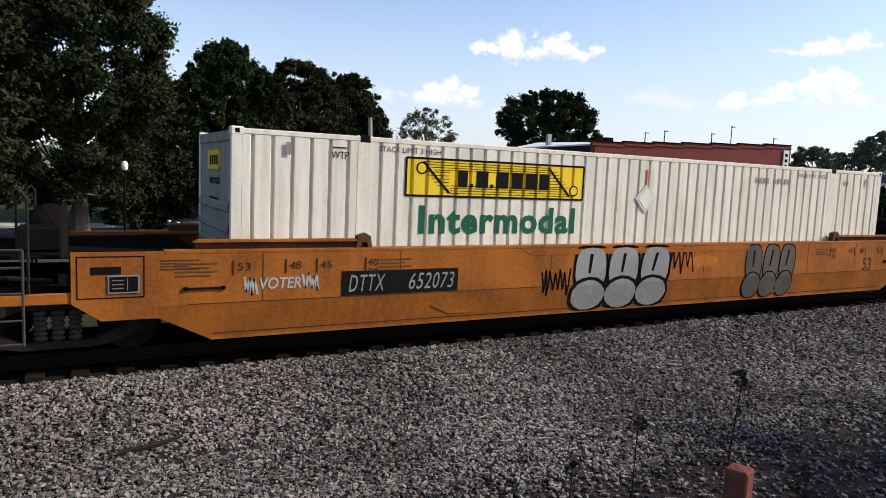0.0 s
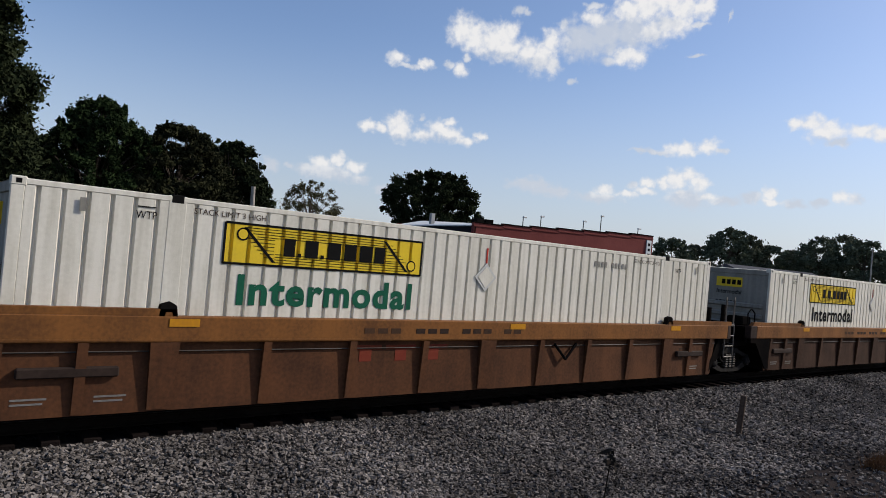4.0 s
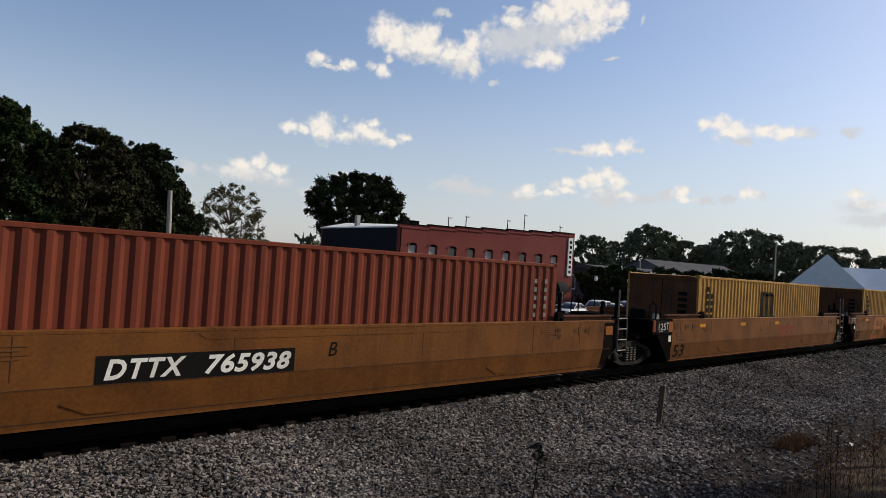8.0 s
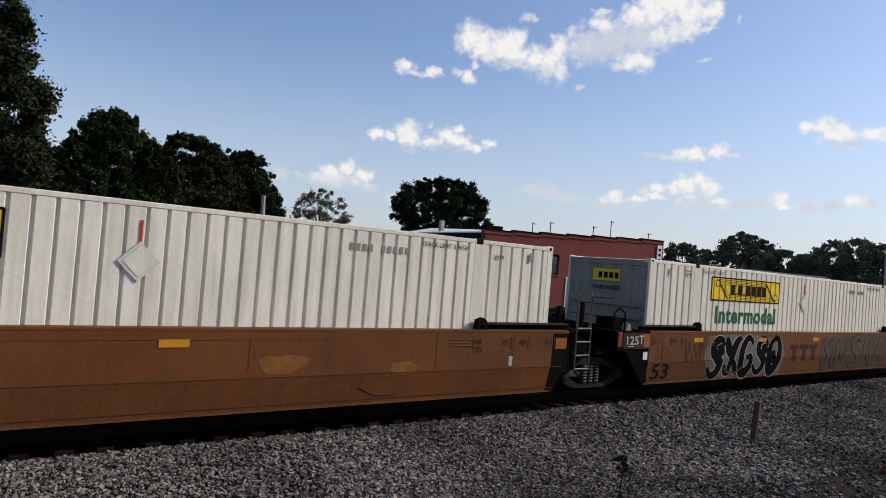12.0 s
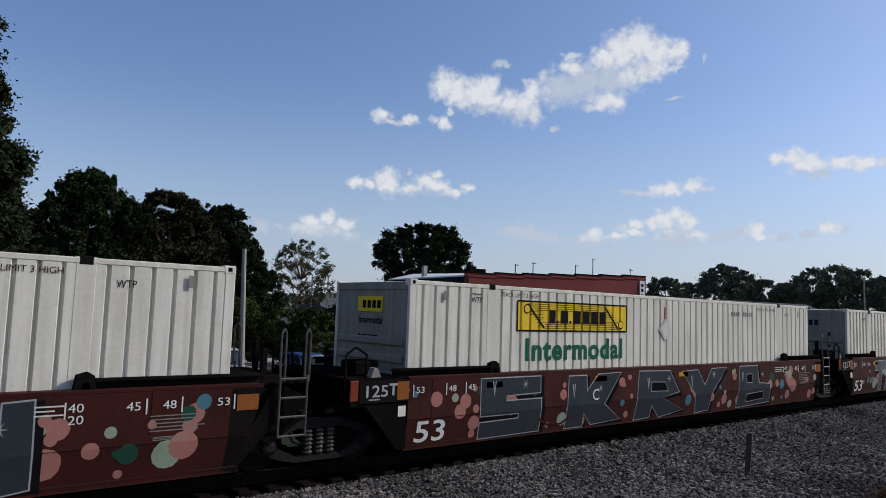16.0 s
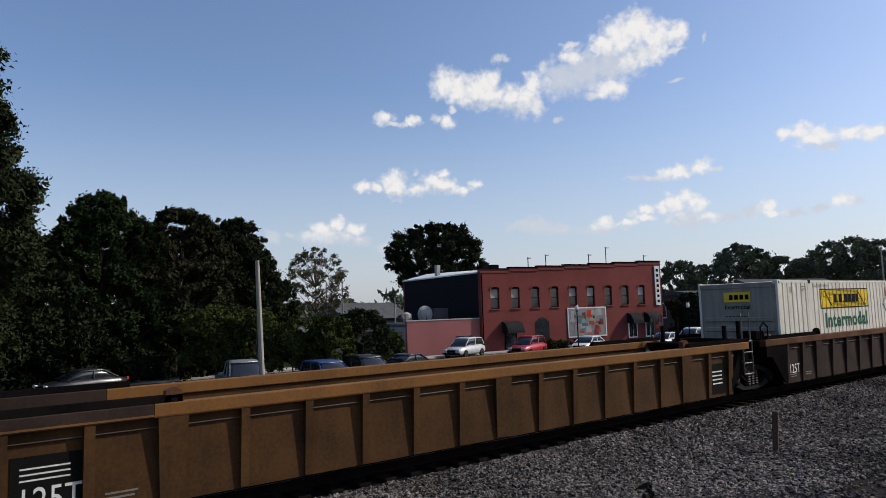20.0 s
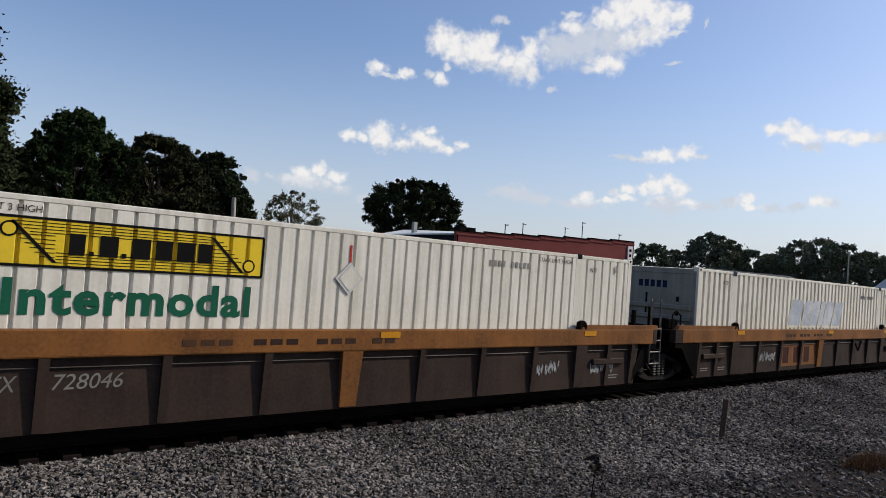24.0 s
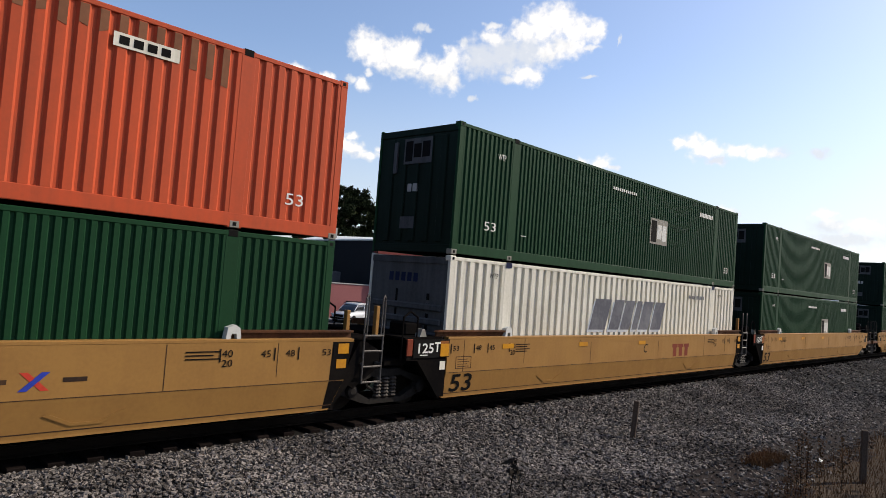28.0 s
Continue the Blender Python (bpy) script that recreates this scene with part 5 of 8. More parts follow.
def strip(s, sides, y0, y1):
    """One connected band through pairs of edge points."""
    v, f = [], []
    for k, (a, b) in enumerate(sides):
        v += [(a[0], y0, a[1]), (b[0], y0, b[1]), (b[0], y1, b[1]), (a[0], y1, a[1])]
        if k:
            n = 4 * k
            f += [(n - 4 + i, n - 4 + (i + 1) % 4, n + (i + 1) % 4, n + i) for i in range(4)]
    n = len(v) - 4
    s.add(v, f + [(0, 1, 2, 3), (n + 3, n + 2, n + 1, n)])


def tag_lines(root, yf, x0, x1, z0, z1, m_, seed, n=9):
    """A thin sprayed scrawl that cannot be read."""
    rnd = random.Random(seed)
    p = [(x0 + (x1 - x0) * k / n + rnd.uniform(-.03, .03), z0 if k % 2 else z1) for k in range(n + 1)]
    p = [(x, z + rnd.uniform(-.2, .2) * (z1 - z0)) for x, z in p]
    s = Shape()
    strip(s, [((a - .018, b), (a + .018, b)) for a, b in p], yf(1.3) - .004, yf(1.3))
    hug(part("spray_tag", s, m_, root), yf)


def smooth_y(yo):
    return lambda z: yo if z > .72 else yo + (.72 - z) * .17


# -- the cars in their order; x is the place of each well's -x end at the start --
def rib_deco(words="", tone=M_WLETTER, xs=(2.4, 10.0), z=.72, extra=None, refl=(2.0, 8.6, 14.2)):
    def deco(root, yo, xa, xb):
        reflectors(root, yo - .007, refl, 1.36)
        for k in range(14 if refl else 0):
            if k % 4 != 3:
                plate(root, "stencil_bar", 5.2 + k * .27, 5.4 + k * .27, 1.27, 1.36, yo - .001, M_STENCIL)
        y2 = yo + .108
        if words:
            a, _, b = words.partition(" ")
            letters(root, a, xs[0], y2, z, .2, tone, width=.62, shear=.2)
            letters(root, b, xs[0] + 1.0, y2, z, .2, tone, width=.85, shear=.2)
        letters(root, "53", 14.75, y2, .62, .28, M_STENCIL, width=.5)
        for x in (.2, 1.15, 15.3):
            plate(root, "stencil_line", x, x + .4, .40, .425, y2, M_FAINT)
            plate(root, "stencil_line", x, x + .36, .34, .365, y2, M_FAINT)
        if xa < -1.9:
            plate(root, "end_window", xa + .35, xa + .6, .82, 1.05, yo + .012, M_BLACK)
        if extra:
            extra(root, yo, y2)
    return deco


def smooth_deco(words="", at=(5.3, 3.4), board=True, letter="", reporter_light=True, extra=None, big53=True, ends=(False, False), tone=M_STENCIL, word_tone=M_WLETTER, gap=.10, refl=(1.75, 5.0, 8.3)):
    def deco(root, yo, xa, xb):
        f = smooth_y(yo)
        stencils(root, yo - .005, tone, joint=xa > -1.9)
        reflectors(root, yo - .006, refl, 1.2)
        if words:
            number_board(root, yo - .002, words, at[0], at[1], board=board, tone=word_tone, gap=gap)
        if letter:
            letters(root, letter, at[0] + at[1] + .75, yo - .006, .95, .24, M_DARK, shear=.2)
        if big53:
            me = letters(root, "53", .06, f(.3) - .012, .32, .37, M_DARK if tone is M_STENCIL else tone, width=.68, bold=.006)
            me.matrix_basis = me.matrix_basis @ Matrix.Rotation(math.atan(.17), 4, "X")
        for side, x, sx in ((0, xa, 1), (1, xb, -1)):
            x0, x1 = sorted((x + sx * .12, x + sx * 1.15))
            if ends[side]:
                d = plate(root, "end_door", x0, x1, .72 if x0 > 0 or xa < -1.9 else .98, 1.40, yo - .004, M_ORANGE if root else M_ORANGE)
                d.data.materials[0] = ends[side]
                for q in ((x0, x1, 1.385, 1.405), (x0, x0 + .02, .98, 1.4), (x1 - .02, x1, .98, 1.4), (x0, x1, .975, .995)):
                    part("door_edge", Shape().box(q[0], q[1], yo - .012, yo - .006, q[2], q[3]), M_BLACK, d, fix=False)
        for x, sx in ((xa, 1), (xb, -1)):
            if abs(x - BOX / 2) > 10:   # the ends with couplers carry a door, slots and a framed data plate
                x0, x1 = sorted((x + sx * .06, x + sx * .86))
                s = Shape()
                for q in ((x0, x1, 1.395, 1.41), (x0, x0 + .015, .86, 1.41), (x1 - .015, x1, .86, 1.41), (x0, x1, .855, .87)):
                    s.box(q[0], q[1], yo - .004, yo, q[2], q[3])
                part("door_edge", s, M_GBLACK, root, fix=False)
                plate(root, "hand_slot", min(x + sx * .22, x + sx * .58), max(x + sx * .22, x + sx * .58), 1.17, 1.27, yo, M_GBLACK)
                plate(root, "end_slot", min(x - sx * .02, x - sx * .14), max(x - sx * .02, x - sx * .14), 1.04, 1.2, yo + .03, M_BLACK)
                t0 = min(x + sx * .42, x + sx * .80)
                tank_plate(root, yo, t0, .92, .38, .24)
                x2 = x + sx * 1.05
                for k in range(4):
                    plate(root, "stencil_line", min(x2, x2 + sx * (.5 - .07 * (k % 3))), max(x2, x2 + sx * (.5 - .07 * (k % 3))), 1.33 - k * .04, 1.345 - k * .04, yo, tone)
                x2 = x + sx * 1.35
                s = Shape().box(min(x2, x2 + sx * .55), max(x2, x2 + sx * .55), yo - .03, yo - .008, .93, .96, .006)
                s.box(min(x2, x2 + sx * .05), max(x2, x2 + sx * .05), yo - .03, yo, .92, .97)
                s.box(min(x2 + sx * .5, x2 + sx * .55), max(x2 + sx * .5, x2 + sx * .55), yo - .03, yo, .92, .97)
                part("grab_iron", s, M_GBLACK, root)
        if extra:
            extra(root, yo, f, xa, xb)
    return deco


def tank_plate(root, yo, x, z, w=.52, h=.36):
    """A black data plate with pale border and lines."""
    d = plate(root, "data_plate", x, x + w, z, z + h, yo - .012, M_ENDGREY, "data plate with pale border")
    part("data_field", Shape().box(x + .02, x + w - .02, yo - .02, yo - .014, z + .02, z + h - .02), M_GBLACK, d, fix=False)
    for k in range(3):
        part("data_line", Shape().box(x + .05, x + w * .5, yo - .023, yo - .018, z + h * (.25 + .22 * k), z + h * (.31 + .22 * k)), M_FAINT, d, fix=False)
    part("data_line", Shape().box(x + w * .6, x + w * .62, yo - .023, yo - .018, z + .04, z + h - .04), M_ENDGREY, d, fix=False)


def throw_up(root, f, x0, x1, fill, edge, n, seed, rim=.06):
    """Rounded sprayed letters: fat bulbs below, blocks above, each on a dark rim."""
    rnd = random.Random(seed)
    w = (x1 - x0) / n
    y = f(1.3)
    for i in range(n):
        a = x0 + i * w
        lean = rnd.uniform(-.06, .1)
        top = rounded([(a + .06 * w, .66), (a + .98 * w, .66), (a + (1.0 + lean) * w, 1.34), (a + .62 * w, 1.43), (a + (.12 + lean) * w, 1.38)])
        low = blob(a + .5 * w, .52, .50 * w, .29, 16, rnd, .03)
        for k, poly in enumerate((top, low)):
            cx = sum(p[0] for p in poly) / len(poly)
            cz = sum(p[1] for p in poly) / len(poly)
            big = [(x + math.copysign(rim, x - cx) * min(1, abs(x - cx) * 4), z + math.copysign(rim, z - cz) * min(1, abs(z - cz) * 4)) for x, z in poly]
            big = [(x, min(max(z, .22), 1.455)) for x, z in big]
            hug(part("spray_outline", Shape().prism(big, y - .004 - .006 * k, y), edge, root), f)
            hug(part("spray_letter", Shape().prism(poly, y - .0065 - .006 * k, y - .002), fill, root), f)
        hug(part("spray_line", Shape().prism([(a + .45 * w, .95), (a + .52 * w, .93), (a + (.60 + lean) * w, 1.3), (a + (.5 + lean) * w, 1.3)], y - .009, y - .003), edge, root), f)


def extra_c1(root, yo, f, xa, xb):
    letters(root, "VOTER", .36, yo - .006, .90, .16, M_GWHITE, width=.62, shear=.15, bold=.004, name="spray_tag")
    tag_lines(root, f, .18, .36, .84, 1.05, M_GWHITE, 4, 5)
    tag_lines(root, f, 1.0, 1.26, .84, 1.10, M_GWHITE, 5, 6)
    throw_up(root, f, 6.12, 8.55, M_GSIL, M_GBLACK, 3, 13)
    tag_lines(root, f, 5.4, 6.05, .6, 1.0, M_GBLACK, 6, 12)
    tag_lines(root, f, 8.5, 9.3, .9, 1.4, M_GBLACK, 7, 9)
    throw_up(root, f, 10.9, 12.6, M_GTANGREY, M_GBLACK, 3, 14, .03)
    part("worn_patch", Shape().prism(rounded(blob(9.6, 1.1, .5, .13, 13, random.Random(3), .3)), yo - .003, yo), M_ORANGEWORN, root)
    letters(root, "53", 15.34, yo - .005, .75, .30, M_STENCIL, width=.36, bold=.006)
    letters(root, "L 73-02", 16.6, yo - .004, .80, .08, M_DARK)


# strokes of curling sprayed letters in a unit box
SWIRLS = {
    "R": (((.1, .0), (.22, .5), (.2, 1.0)), ((.0, .92), (.45, 1.0), (.85, .85), (.7, .6), (.3, .5)), ((.35, .5), (.6, .3), (1.05, .0)), ((-.15, .1), (.1, .2), (.3, .05))),
    "I": (((.3, .0), (.42, .5), (.35, 1.0)), ((.05, .95), (.4, .9), (.75, 1.0)), ((.0, .08), (.35, .12), (.8, .0))),
    "O": (((.5, .98), (.1, .8), (.02, .4), (.35, .04), (.8, .15), (.98, .55), (.8, .9), (.45, 1.0)), ((.5, .62), (.42, .5), (.5, .36), (.6, .46))),
    "S": (((1.05, .82), (.75, 1.0), (.3, .92), (.22, .68), (.55, .52), (.85, .36), (.7, .08), (.3, .05), (-.05, .25)), ((.5, .75), (.8, .72), (1.0, .6))),
    "Y": (((-.05, 1.0), (.2, .7), (.5, .5)), ((1.1, 1.0), (.75, .85), (.5, .45), (.42, .0)), ((.0, .3), (.2, .1), (.6, .05)), ((.7, .4), (.9, .2), (1.15, .02))),
    "A": (((-.05, .0), (.3, .45), (.5, 1.0)), ((.4, .95), (.75, .5), (.95, .0)), ((.1, .3), (.5, .4), (1.1, .32))),
    "N": (((.0, .0), (.15, .5), (.05, .95)), ((.0, .95), (.4, .55), (.85, .05)), ((.8, .0), (.9, .5), (1.1, 1.0))),
    "G": (((.95, .85), (.5, 1.0), (.1, .7), (.1, .25), (.5, .02), (.9, .2), (.85, .48), (.5, .45)),),
}


def ribbon(s, pts, wide, y0, y1):
    """A sprayed stroke along a smooth line, swelling in its middle."""
    path = []
    q = [pts[0]] + list(pts) + [pts[-1]]
    for a, b, c, d in zip(q, q[1:], q[2:], q[3:]):
        for k in range(5):
            t = k / 5
            path.append(tuple(.5 * (2 * b[i] + (c[i] - a[i]) * t + (2 * a[i] - 5 * b[i] + 4 * c[i] - d[i]) * t * t + (3 * b[i] - a[i] - 3 * c[i] + d[i]) * t ** 3) for i in (0, 1)))
    path.append(pts[-1])
    n = len(path) - 1
    side = []
    for k, (x, z) in enumerate(path):
        u, v = path[max(k - 1, 0)], path[min(k + 1, n)]
        dx, dz = v[0] - u[0], v[1] - u[1]
        m = math.hypot(dx, dz) or 1
        w = wide * (.35 + .65 * math.sin(math.pi * min(max(k / n, .06), .94)))
        side.append(((x - dz / m * w, z + dx / m * w), (x + dz / m * w, z - dx / m * w)))
    strip(s, side, y0, y1)


def curling_piece(root, f, x0, x1, z0, z1, words, tones, wide, seed, ground=M_GTANGREY, edge=M_GBLACK, rim=.055):
    """Curling sprayed letters with outlines on a ground with a ragged edge."""
    rnd = random.Random(seed)
    y = f(1.3)
    step = (x1 - x0) / len(words)
    top = [(x0 + (x1 - x0) * k / 16, min(z1 + .01 + rnd.uniform(-.1, .05), 1.415)) for k in range(17)]
    low = [(x1 + .1 - (x1 - x0) * k / 16, z0 + rnd.uniform(-.0, .1)) for k in range(17)]
    hug(part("spray_ground", Shape().prism(low[::-1] + [(x1 + .25, (z0 + z1) / 2)] + top[::-1] + [(x0 - .2, (z0 + z1) / 2)], y - .003, y), ground, root), f)
    for i, c in enumerate(words):
        s, e = Shape(), Shape()
        lo, h = z0 + rnd.uniform(.08, .14), (z1 - z0) * rnd.uniform(.80, .86)
        for j, stroke in enumerate(SWIRLS[c]):
            p = [(x0 + (i + .12 + .8 * (a + .22 * (b - .5))) * step, lo + b * h) for a, b in stroke]
            w = wide * rnd.uniform(.85, 1.15) * (1 if j < 2 else .75)
            ribbon(e, p, w + rim, y - .0045 - .0004 * j - .0002 * (i % 2), y - .002)
            ribbon(s, p, w - .01, y - .0075 - .0008 * j, y - .003)
        hug(part("spray_outline", e, edge, root), f)
        hug(part("spray_letter", s, tones[i % len(tones)], root), f)


def extra_a(root, yo, f, xa, xb):
    curling_piece(root, f, -.5, 3.7, .17, 1.38, "SNGYAR", (M_GTANGREY, M_GGREY), .075, 21)
    curling_piece(root, f, 6.7, 13.3, .16, 1.41, "RIOSOY", (M_GTANGREY, M_GSWIRL), .125, 23)
    part("worn_patch", Shape().prism(rounded(blob(5.6, .72, .9, .16, 13, random.Random(9), .3)), yo - .003, yo), M_BRICKRED, root)
    for k, w in enumerate((.18, .18, .18)):
        plate(root, "logo_bar", 3.95 + k * .24, 3.95 + k * .24 + w, .96, 1.2, yo - .012, M_WLETTER)
    letters(root, "72049", 4.8, yo - .014, .96, .24, M_WLETTER, width=.95)


def extra_b2(root, yo, f, xa, xb):
    logo_shapes(root, f, 8.64, .60, 2.0, .52)
    letters(root, "C", 6.8, yo - .004, .98, .2, M_DARK, shear=.2)


def extra_b3(root, yo, f, xa, xb):
    painted_word(root, f, "EMK", 2.7, 7.0, M_RUSTSPRAY, M_STENCIL, .24, 1.14, .25)


def extra_e2(root, yo, f, xa, xb):
    curling_piece(root, f, 2.45, 6.3, .2, 1.40, "SYGSO", (M_GBLACK,), .16, 41, ground=M_GSWIRL, edge=M_GWHITE, rim=.02)
    tag_lines(root, f, 1.4, 2.2, .75, 1.2, M_STENCIL, 42, 8)
    logo_shapes(root, f, 6.87, .60, 1.9, .5, M_BRICKRED)
    curling_piece(root, f, 9.0, 14.0, .2, 1.40, "YOSRA", (M_GDIM,), .15, 43, ground=M_GDIM, edge=M_GBLACK, rim=.015)


def extra_e3(root, yo, f, xa, xb):
    graffiti(root, f, 2.2, 8.3, .28, 1.42, (M_GWHITE, M_GSIL), M_GTANGREY, 51, 6, lean=.2)


def extra_e1(root, yo, f, xa, xb):
    plate(root, "end_panel", xa + .02, xa + .95, .80, 1.455, yo - .002, M_BLACK, "soot-black end panel")
    for x, z, w, h in ((5.9, .95, .35, .16), (10.1, .92, .45, .15), (12.4, .8, .3, .12), (1.3, 1.1, .12, .2)):
        part("worn_patch", Shape().prism(rounded(blob(x, z, w, h, 11, random.Random(int(x * 10)), .35)), yo - .003, yo), M_WORNGOLD, root)
    plate(root, "white_tag", 14.9, 15.0, .78, .96, yo - .004, M_FAINTER)


# block letters in a unit box: the outline and the dark counters
BLOCKS = {
    "K": ([(0, 0), (.30, 0), (.30, .26), (.46, .02), (1, .06), (.66, .40), (.98, 1), (.55, .98), (.34, .66), (.33, .97), (.03, .97)],),
    "R": ([(0, 0), (.30, .02), (.32, .28), (.5, 0), (1, .10), (.52, .42), (.88, .52), (.68, .98), (.06, 1)], [(.30, .58), (.64, .56), (.58, .74), (.30, .76)]),
    "Y": ([(.32, 0), (.62, .03), (.66, .42), (1, 1), (.66, .98), (.5, .60), (.34, .97), (0, .95), (.30, .42)],),
    "B": ([(0, 0), (1, .06), (.98, .52), (.62, .56), (.58, 1), (.05, 1)], [(.26, .12), (.78, .17), (.78, .34), (.26, .30)], [(.25, .60), (.42, .60), (.40, .80), (.25, .80)]),
    "S": ([(0, 0), (1, .02), (1, .60), (.40, .60), (.40, .70), (.98, .72), (.98, 1), (0, 1), (0, .38), (.62, .38), (.62, .28), (0, .26)],),
    "W": ([(0, 1), (.14, 0), (.38, 0), (.5, .42), (.62, 0), (.86, 0), (1, 1), (.74, 1), (.70, .5), (.58, .86), (.42, .86), (.30, .5), (.26, 1)],),
    "I": ([(0, 0), (1, .03), (.96, 1), (.04, .97)],),
    "T": ([(.34, 0), (.66, .02), (.64, .68), (1, .70), (1, 1), (0, .98), (0, .68), (.36, .68)],),
    "H": ([(0, 0), (.34, .02), (.34, .36), (.66, .36), (.68, 0), (1, .04), (.98, 1), (.66, .98), (.66, .64), (.34, .64), (.32, 1), (0, .97)],),
    "A": ([(0, 0), (.3, .02), (.37, .2), (.63, .2), (.7, 0), (1, .04), (.72, 1), (.28, .98)], [(.42, .40), (.58, .40), (.53, .72), (.47, .72)]),
    "D": ([(0, 0), (.7, .02), (1, .3), (1, .7), (.7, 1), (0, .97)], [(.32, .28), (.60, .30), (.66, .5), (.60, .70), (.32, .72)]),
    "!": ([(0, .34), (1, .34), (.9, 1), (.1, 1)],),
    ".": ([(0, 0), (1, 0), (1, 1), (0, 1)],),
}


def grown(poly, by):
    """A polygon with its edges moved outwards."""
    n = len(poly)
    turn = sum(poly[i][0] * poly[(i + 1) % n][1] - poly[(i + 1) % n][0] * poly[i][1] for i in range(n))
    by = by if turn > 0 else -by
    out = []
    for i in range(n):
        (ax, az), (bx, bz), (cx, cz) = poly[i - 1], poly[i], poly[(i + 1) % n]
        d0, d1 = Vector((bx - ax, bz - az)).normalized(), Vector((cx - bx, cz - bz)).normalized()
        n0, n1 = Vector((d0.y, -d0.x)), Vector((d1.y, -d1.x))
        m = n0 + n1
        k = by / max(.45, 1 + n0.dot(n1))
        out.append((bx + m.x * k, bz + m.y * k))
    return out


def big_word(root, f, ch, x, width, fill=M_GBLU, edge=M_GWHITE, z=.25, h=1.12, shade=M_GBLACK, rim=.022, seed=0):
    """A sprayed block letter on the folded side: dark shade, thin outline, fill, dark counters, runs and a spark."""
    rnd = random.Random(len(ch) * 31 + int(x * 100) + seed)
    y = f(1.3)
    rings = [[(x + a * width, z + b * h) for a, b in ring] for ring in BLOCKS[ch]]
    low = lambda q: [(u, min(max(v, .225), 1.415)) for u, v in q]
    if shade:
        hug(part("spray_shade", Shape().prism(low([(u + .07, v - .05) for u, v in grown(rings[0], .05)]), y - .0034, y), shade, root), f)
    hug(part("spray_outline", Shape().prism(low(grown(rings[0], rim)), y - .0068, y), edge, root), f)
    hug(part("spray_letter", Shape().prism(low(rings[0]), y - .010, y - .003), fill, root), f)
    for ring in rings[1:]:
        hug(part("spray_outline", Shape().prism(grown(ring, rim * .8), y - .013, y - .006), edge, root), f)
        hug(part("spray_counter", Shape().prism(ring, y - .016, y - .006), M_GBLACK, root), f)
    if width > .8 and edge is M_GWHITE:
        u, v = x + width * rnd.uniform(.55, .85), z + h * rnd.uniform(.70, .9)
        star = [(u + r * math.cos(math.pi * k / 6), v + r * math.sin(math.pi * k / 6)) for k, r in enumerate((.10, .02) * 6)]
        hug(part("spray_spark", Shape().prism(star, y - .0135, y - .006), M_GWHITE, root), f)
        u, v = x + width * rnd.uniform(.05, .25), z + h * rnd.uniform(.5, .7)
        hug(part("spray_run", Shape().prism([(u - .05, v + .3), (u, v), (u + .05, v + .3), (u + .02, v + .28), (u, v + .08), (u - .02, v + .28)], y - .0135, y - .006), M_GWHITE, root), f)


def painted_word(root, f, words, x, width, fill, edge, z, h, shear):
    """Readable sprayed letters of the plain font, an outline under a fill."""
    y = f(1.3)
    hug(letters(root, words, x - .03, y - .007, z - .02, h + .04, edge, width=width + .06, bold=.04, shear=shear, name="spray_outline"), f)
    hug(letters(root, words, x, y - .011, z, h, fill, width=width, bold=.03, shear=shear, name="spray_letter"), f)


def white_notes(root, yo):
    """Rows of small white stencilled lines that cannot be read."""
    s = Shape()
    for k in range(5):
        s.box(15.0, 15.75 - .1 * (k % 3), yo - .004, yo, 1.08 - k * .05, 1.095 - k * .05)
    for k in range(3):
        s.box(15.05, 15.6 - .08 * k, yo - .004, yo, .80 - k * .02, .81 - k * .02)
    part("stencil_line", s, M_FAINT, root, fix=False)


def extra_g1(root, yo, f, xa, xb):
    white_notes(root, yo)
    part("primer_patch", Shape().prism([(-.8, .74), (9.3, .74), (9.1, 1.40), (-.8, 1.40)], yo - .003, yo), M_PRIMER, root, "grey primer patch")
    part("primer_patch", Shape().prism([(-.3, .18), (9.0, .18), (9.2, .715), (-.9, .715)], lambda x, z: f(z) - .003, lambda x, z: f(z)), M_PRIMER, root)
    bubbles(root, f, 9.2, 16.0, .25, 1.36, 61, 46)
    bubbles(root, f, 6.5, 9.2, .25, 1.3, 62, 16, (M_GTEAL, M_GPINK, M_GBLACK, M_GGREY))
    for ch, xx, ww in (("W", 9.48, 1.5), ("I", 11.1, .36), ("T", 11.58, .9), ("H", 12.62, 1.02)):
        big_word(root, f, ch, xx, ww)
    letters(root, "254341", 11.37, yo - .022, .76, .22, M_FAINTER, width=1.14)
    letters(root, "LD LMT 118200 PER UNIT", 8.13, yo - .012, .83, .10, M_FAINTER, width=1.38)
    for k in range(4):
        plate(root, "logo_bar", 10.2 + k * .24, 10.37 + k * .24, .76, .98, yo - .02, M_FAINTER)
    letters(root, "A", 7.1, yo - .008, .76, .22, M_WLETTER)


def extra_g2(root, yo, f, xa, xb):
    bubbles(root, f, -.3, 16.2, .25, 1.36, 63, 90)
    for ch, xx, ww in (("S", 1.62, 1.66), ("K", 4.09, 1.88), ("R", 6.53, 2.02), ("Y", 8.45, 2.16), ("B", 11.25, 1.88)):
        big_word(root, f, ch, xx, ww)
    letters(root, "C", 4.9, yo - .02, .8, .24, M_WLETTER)
    white_notes(root, yo)


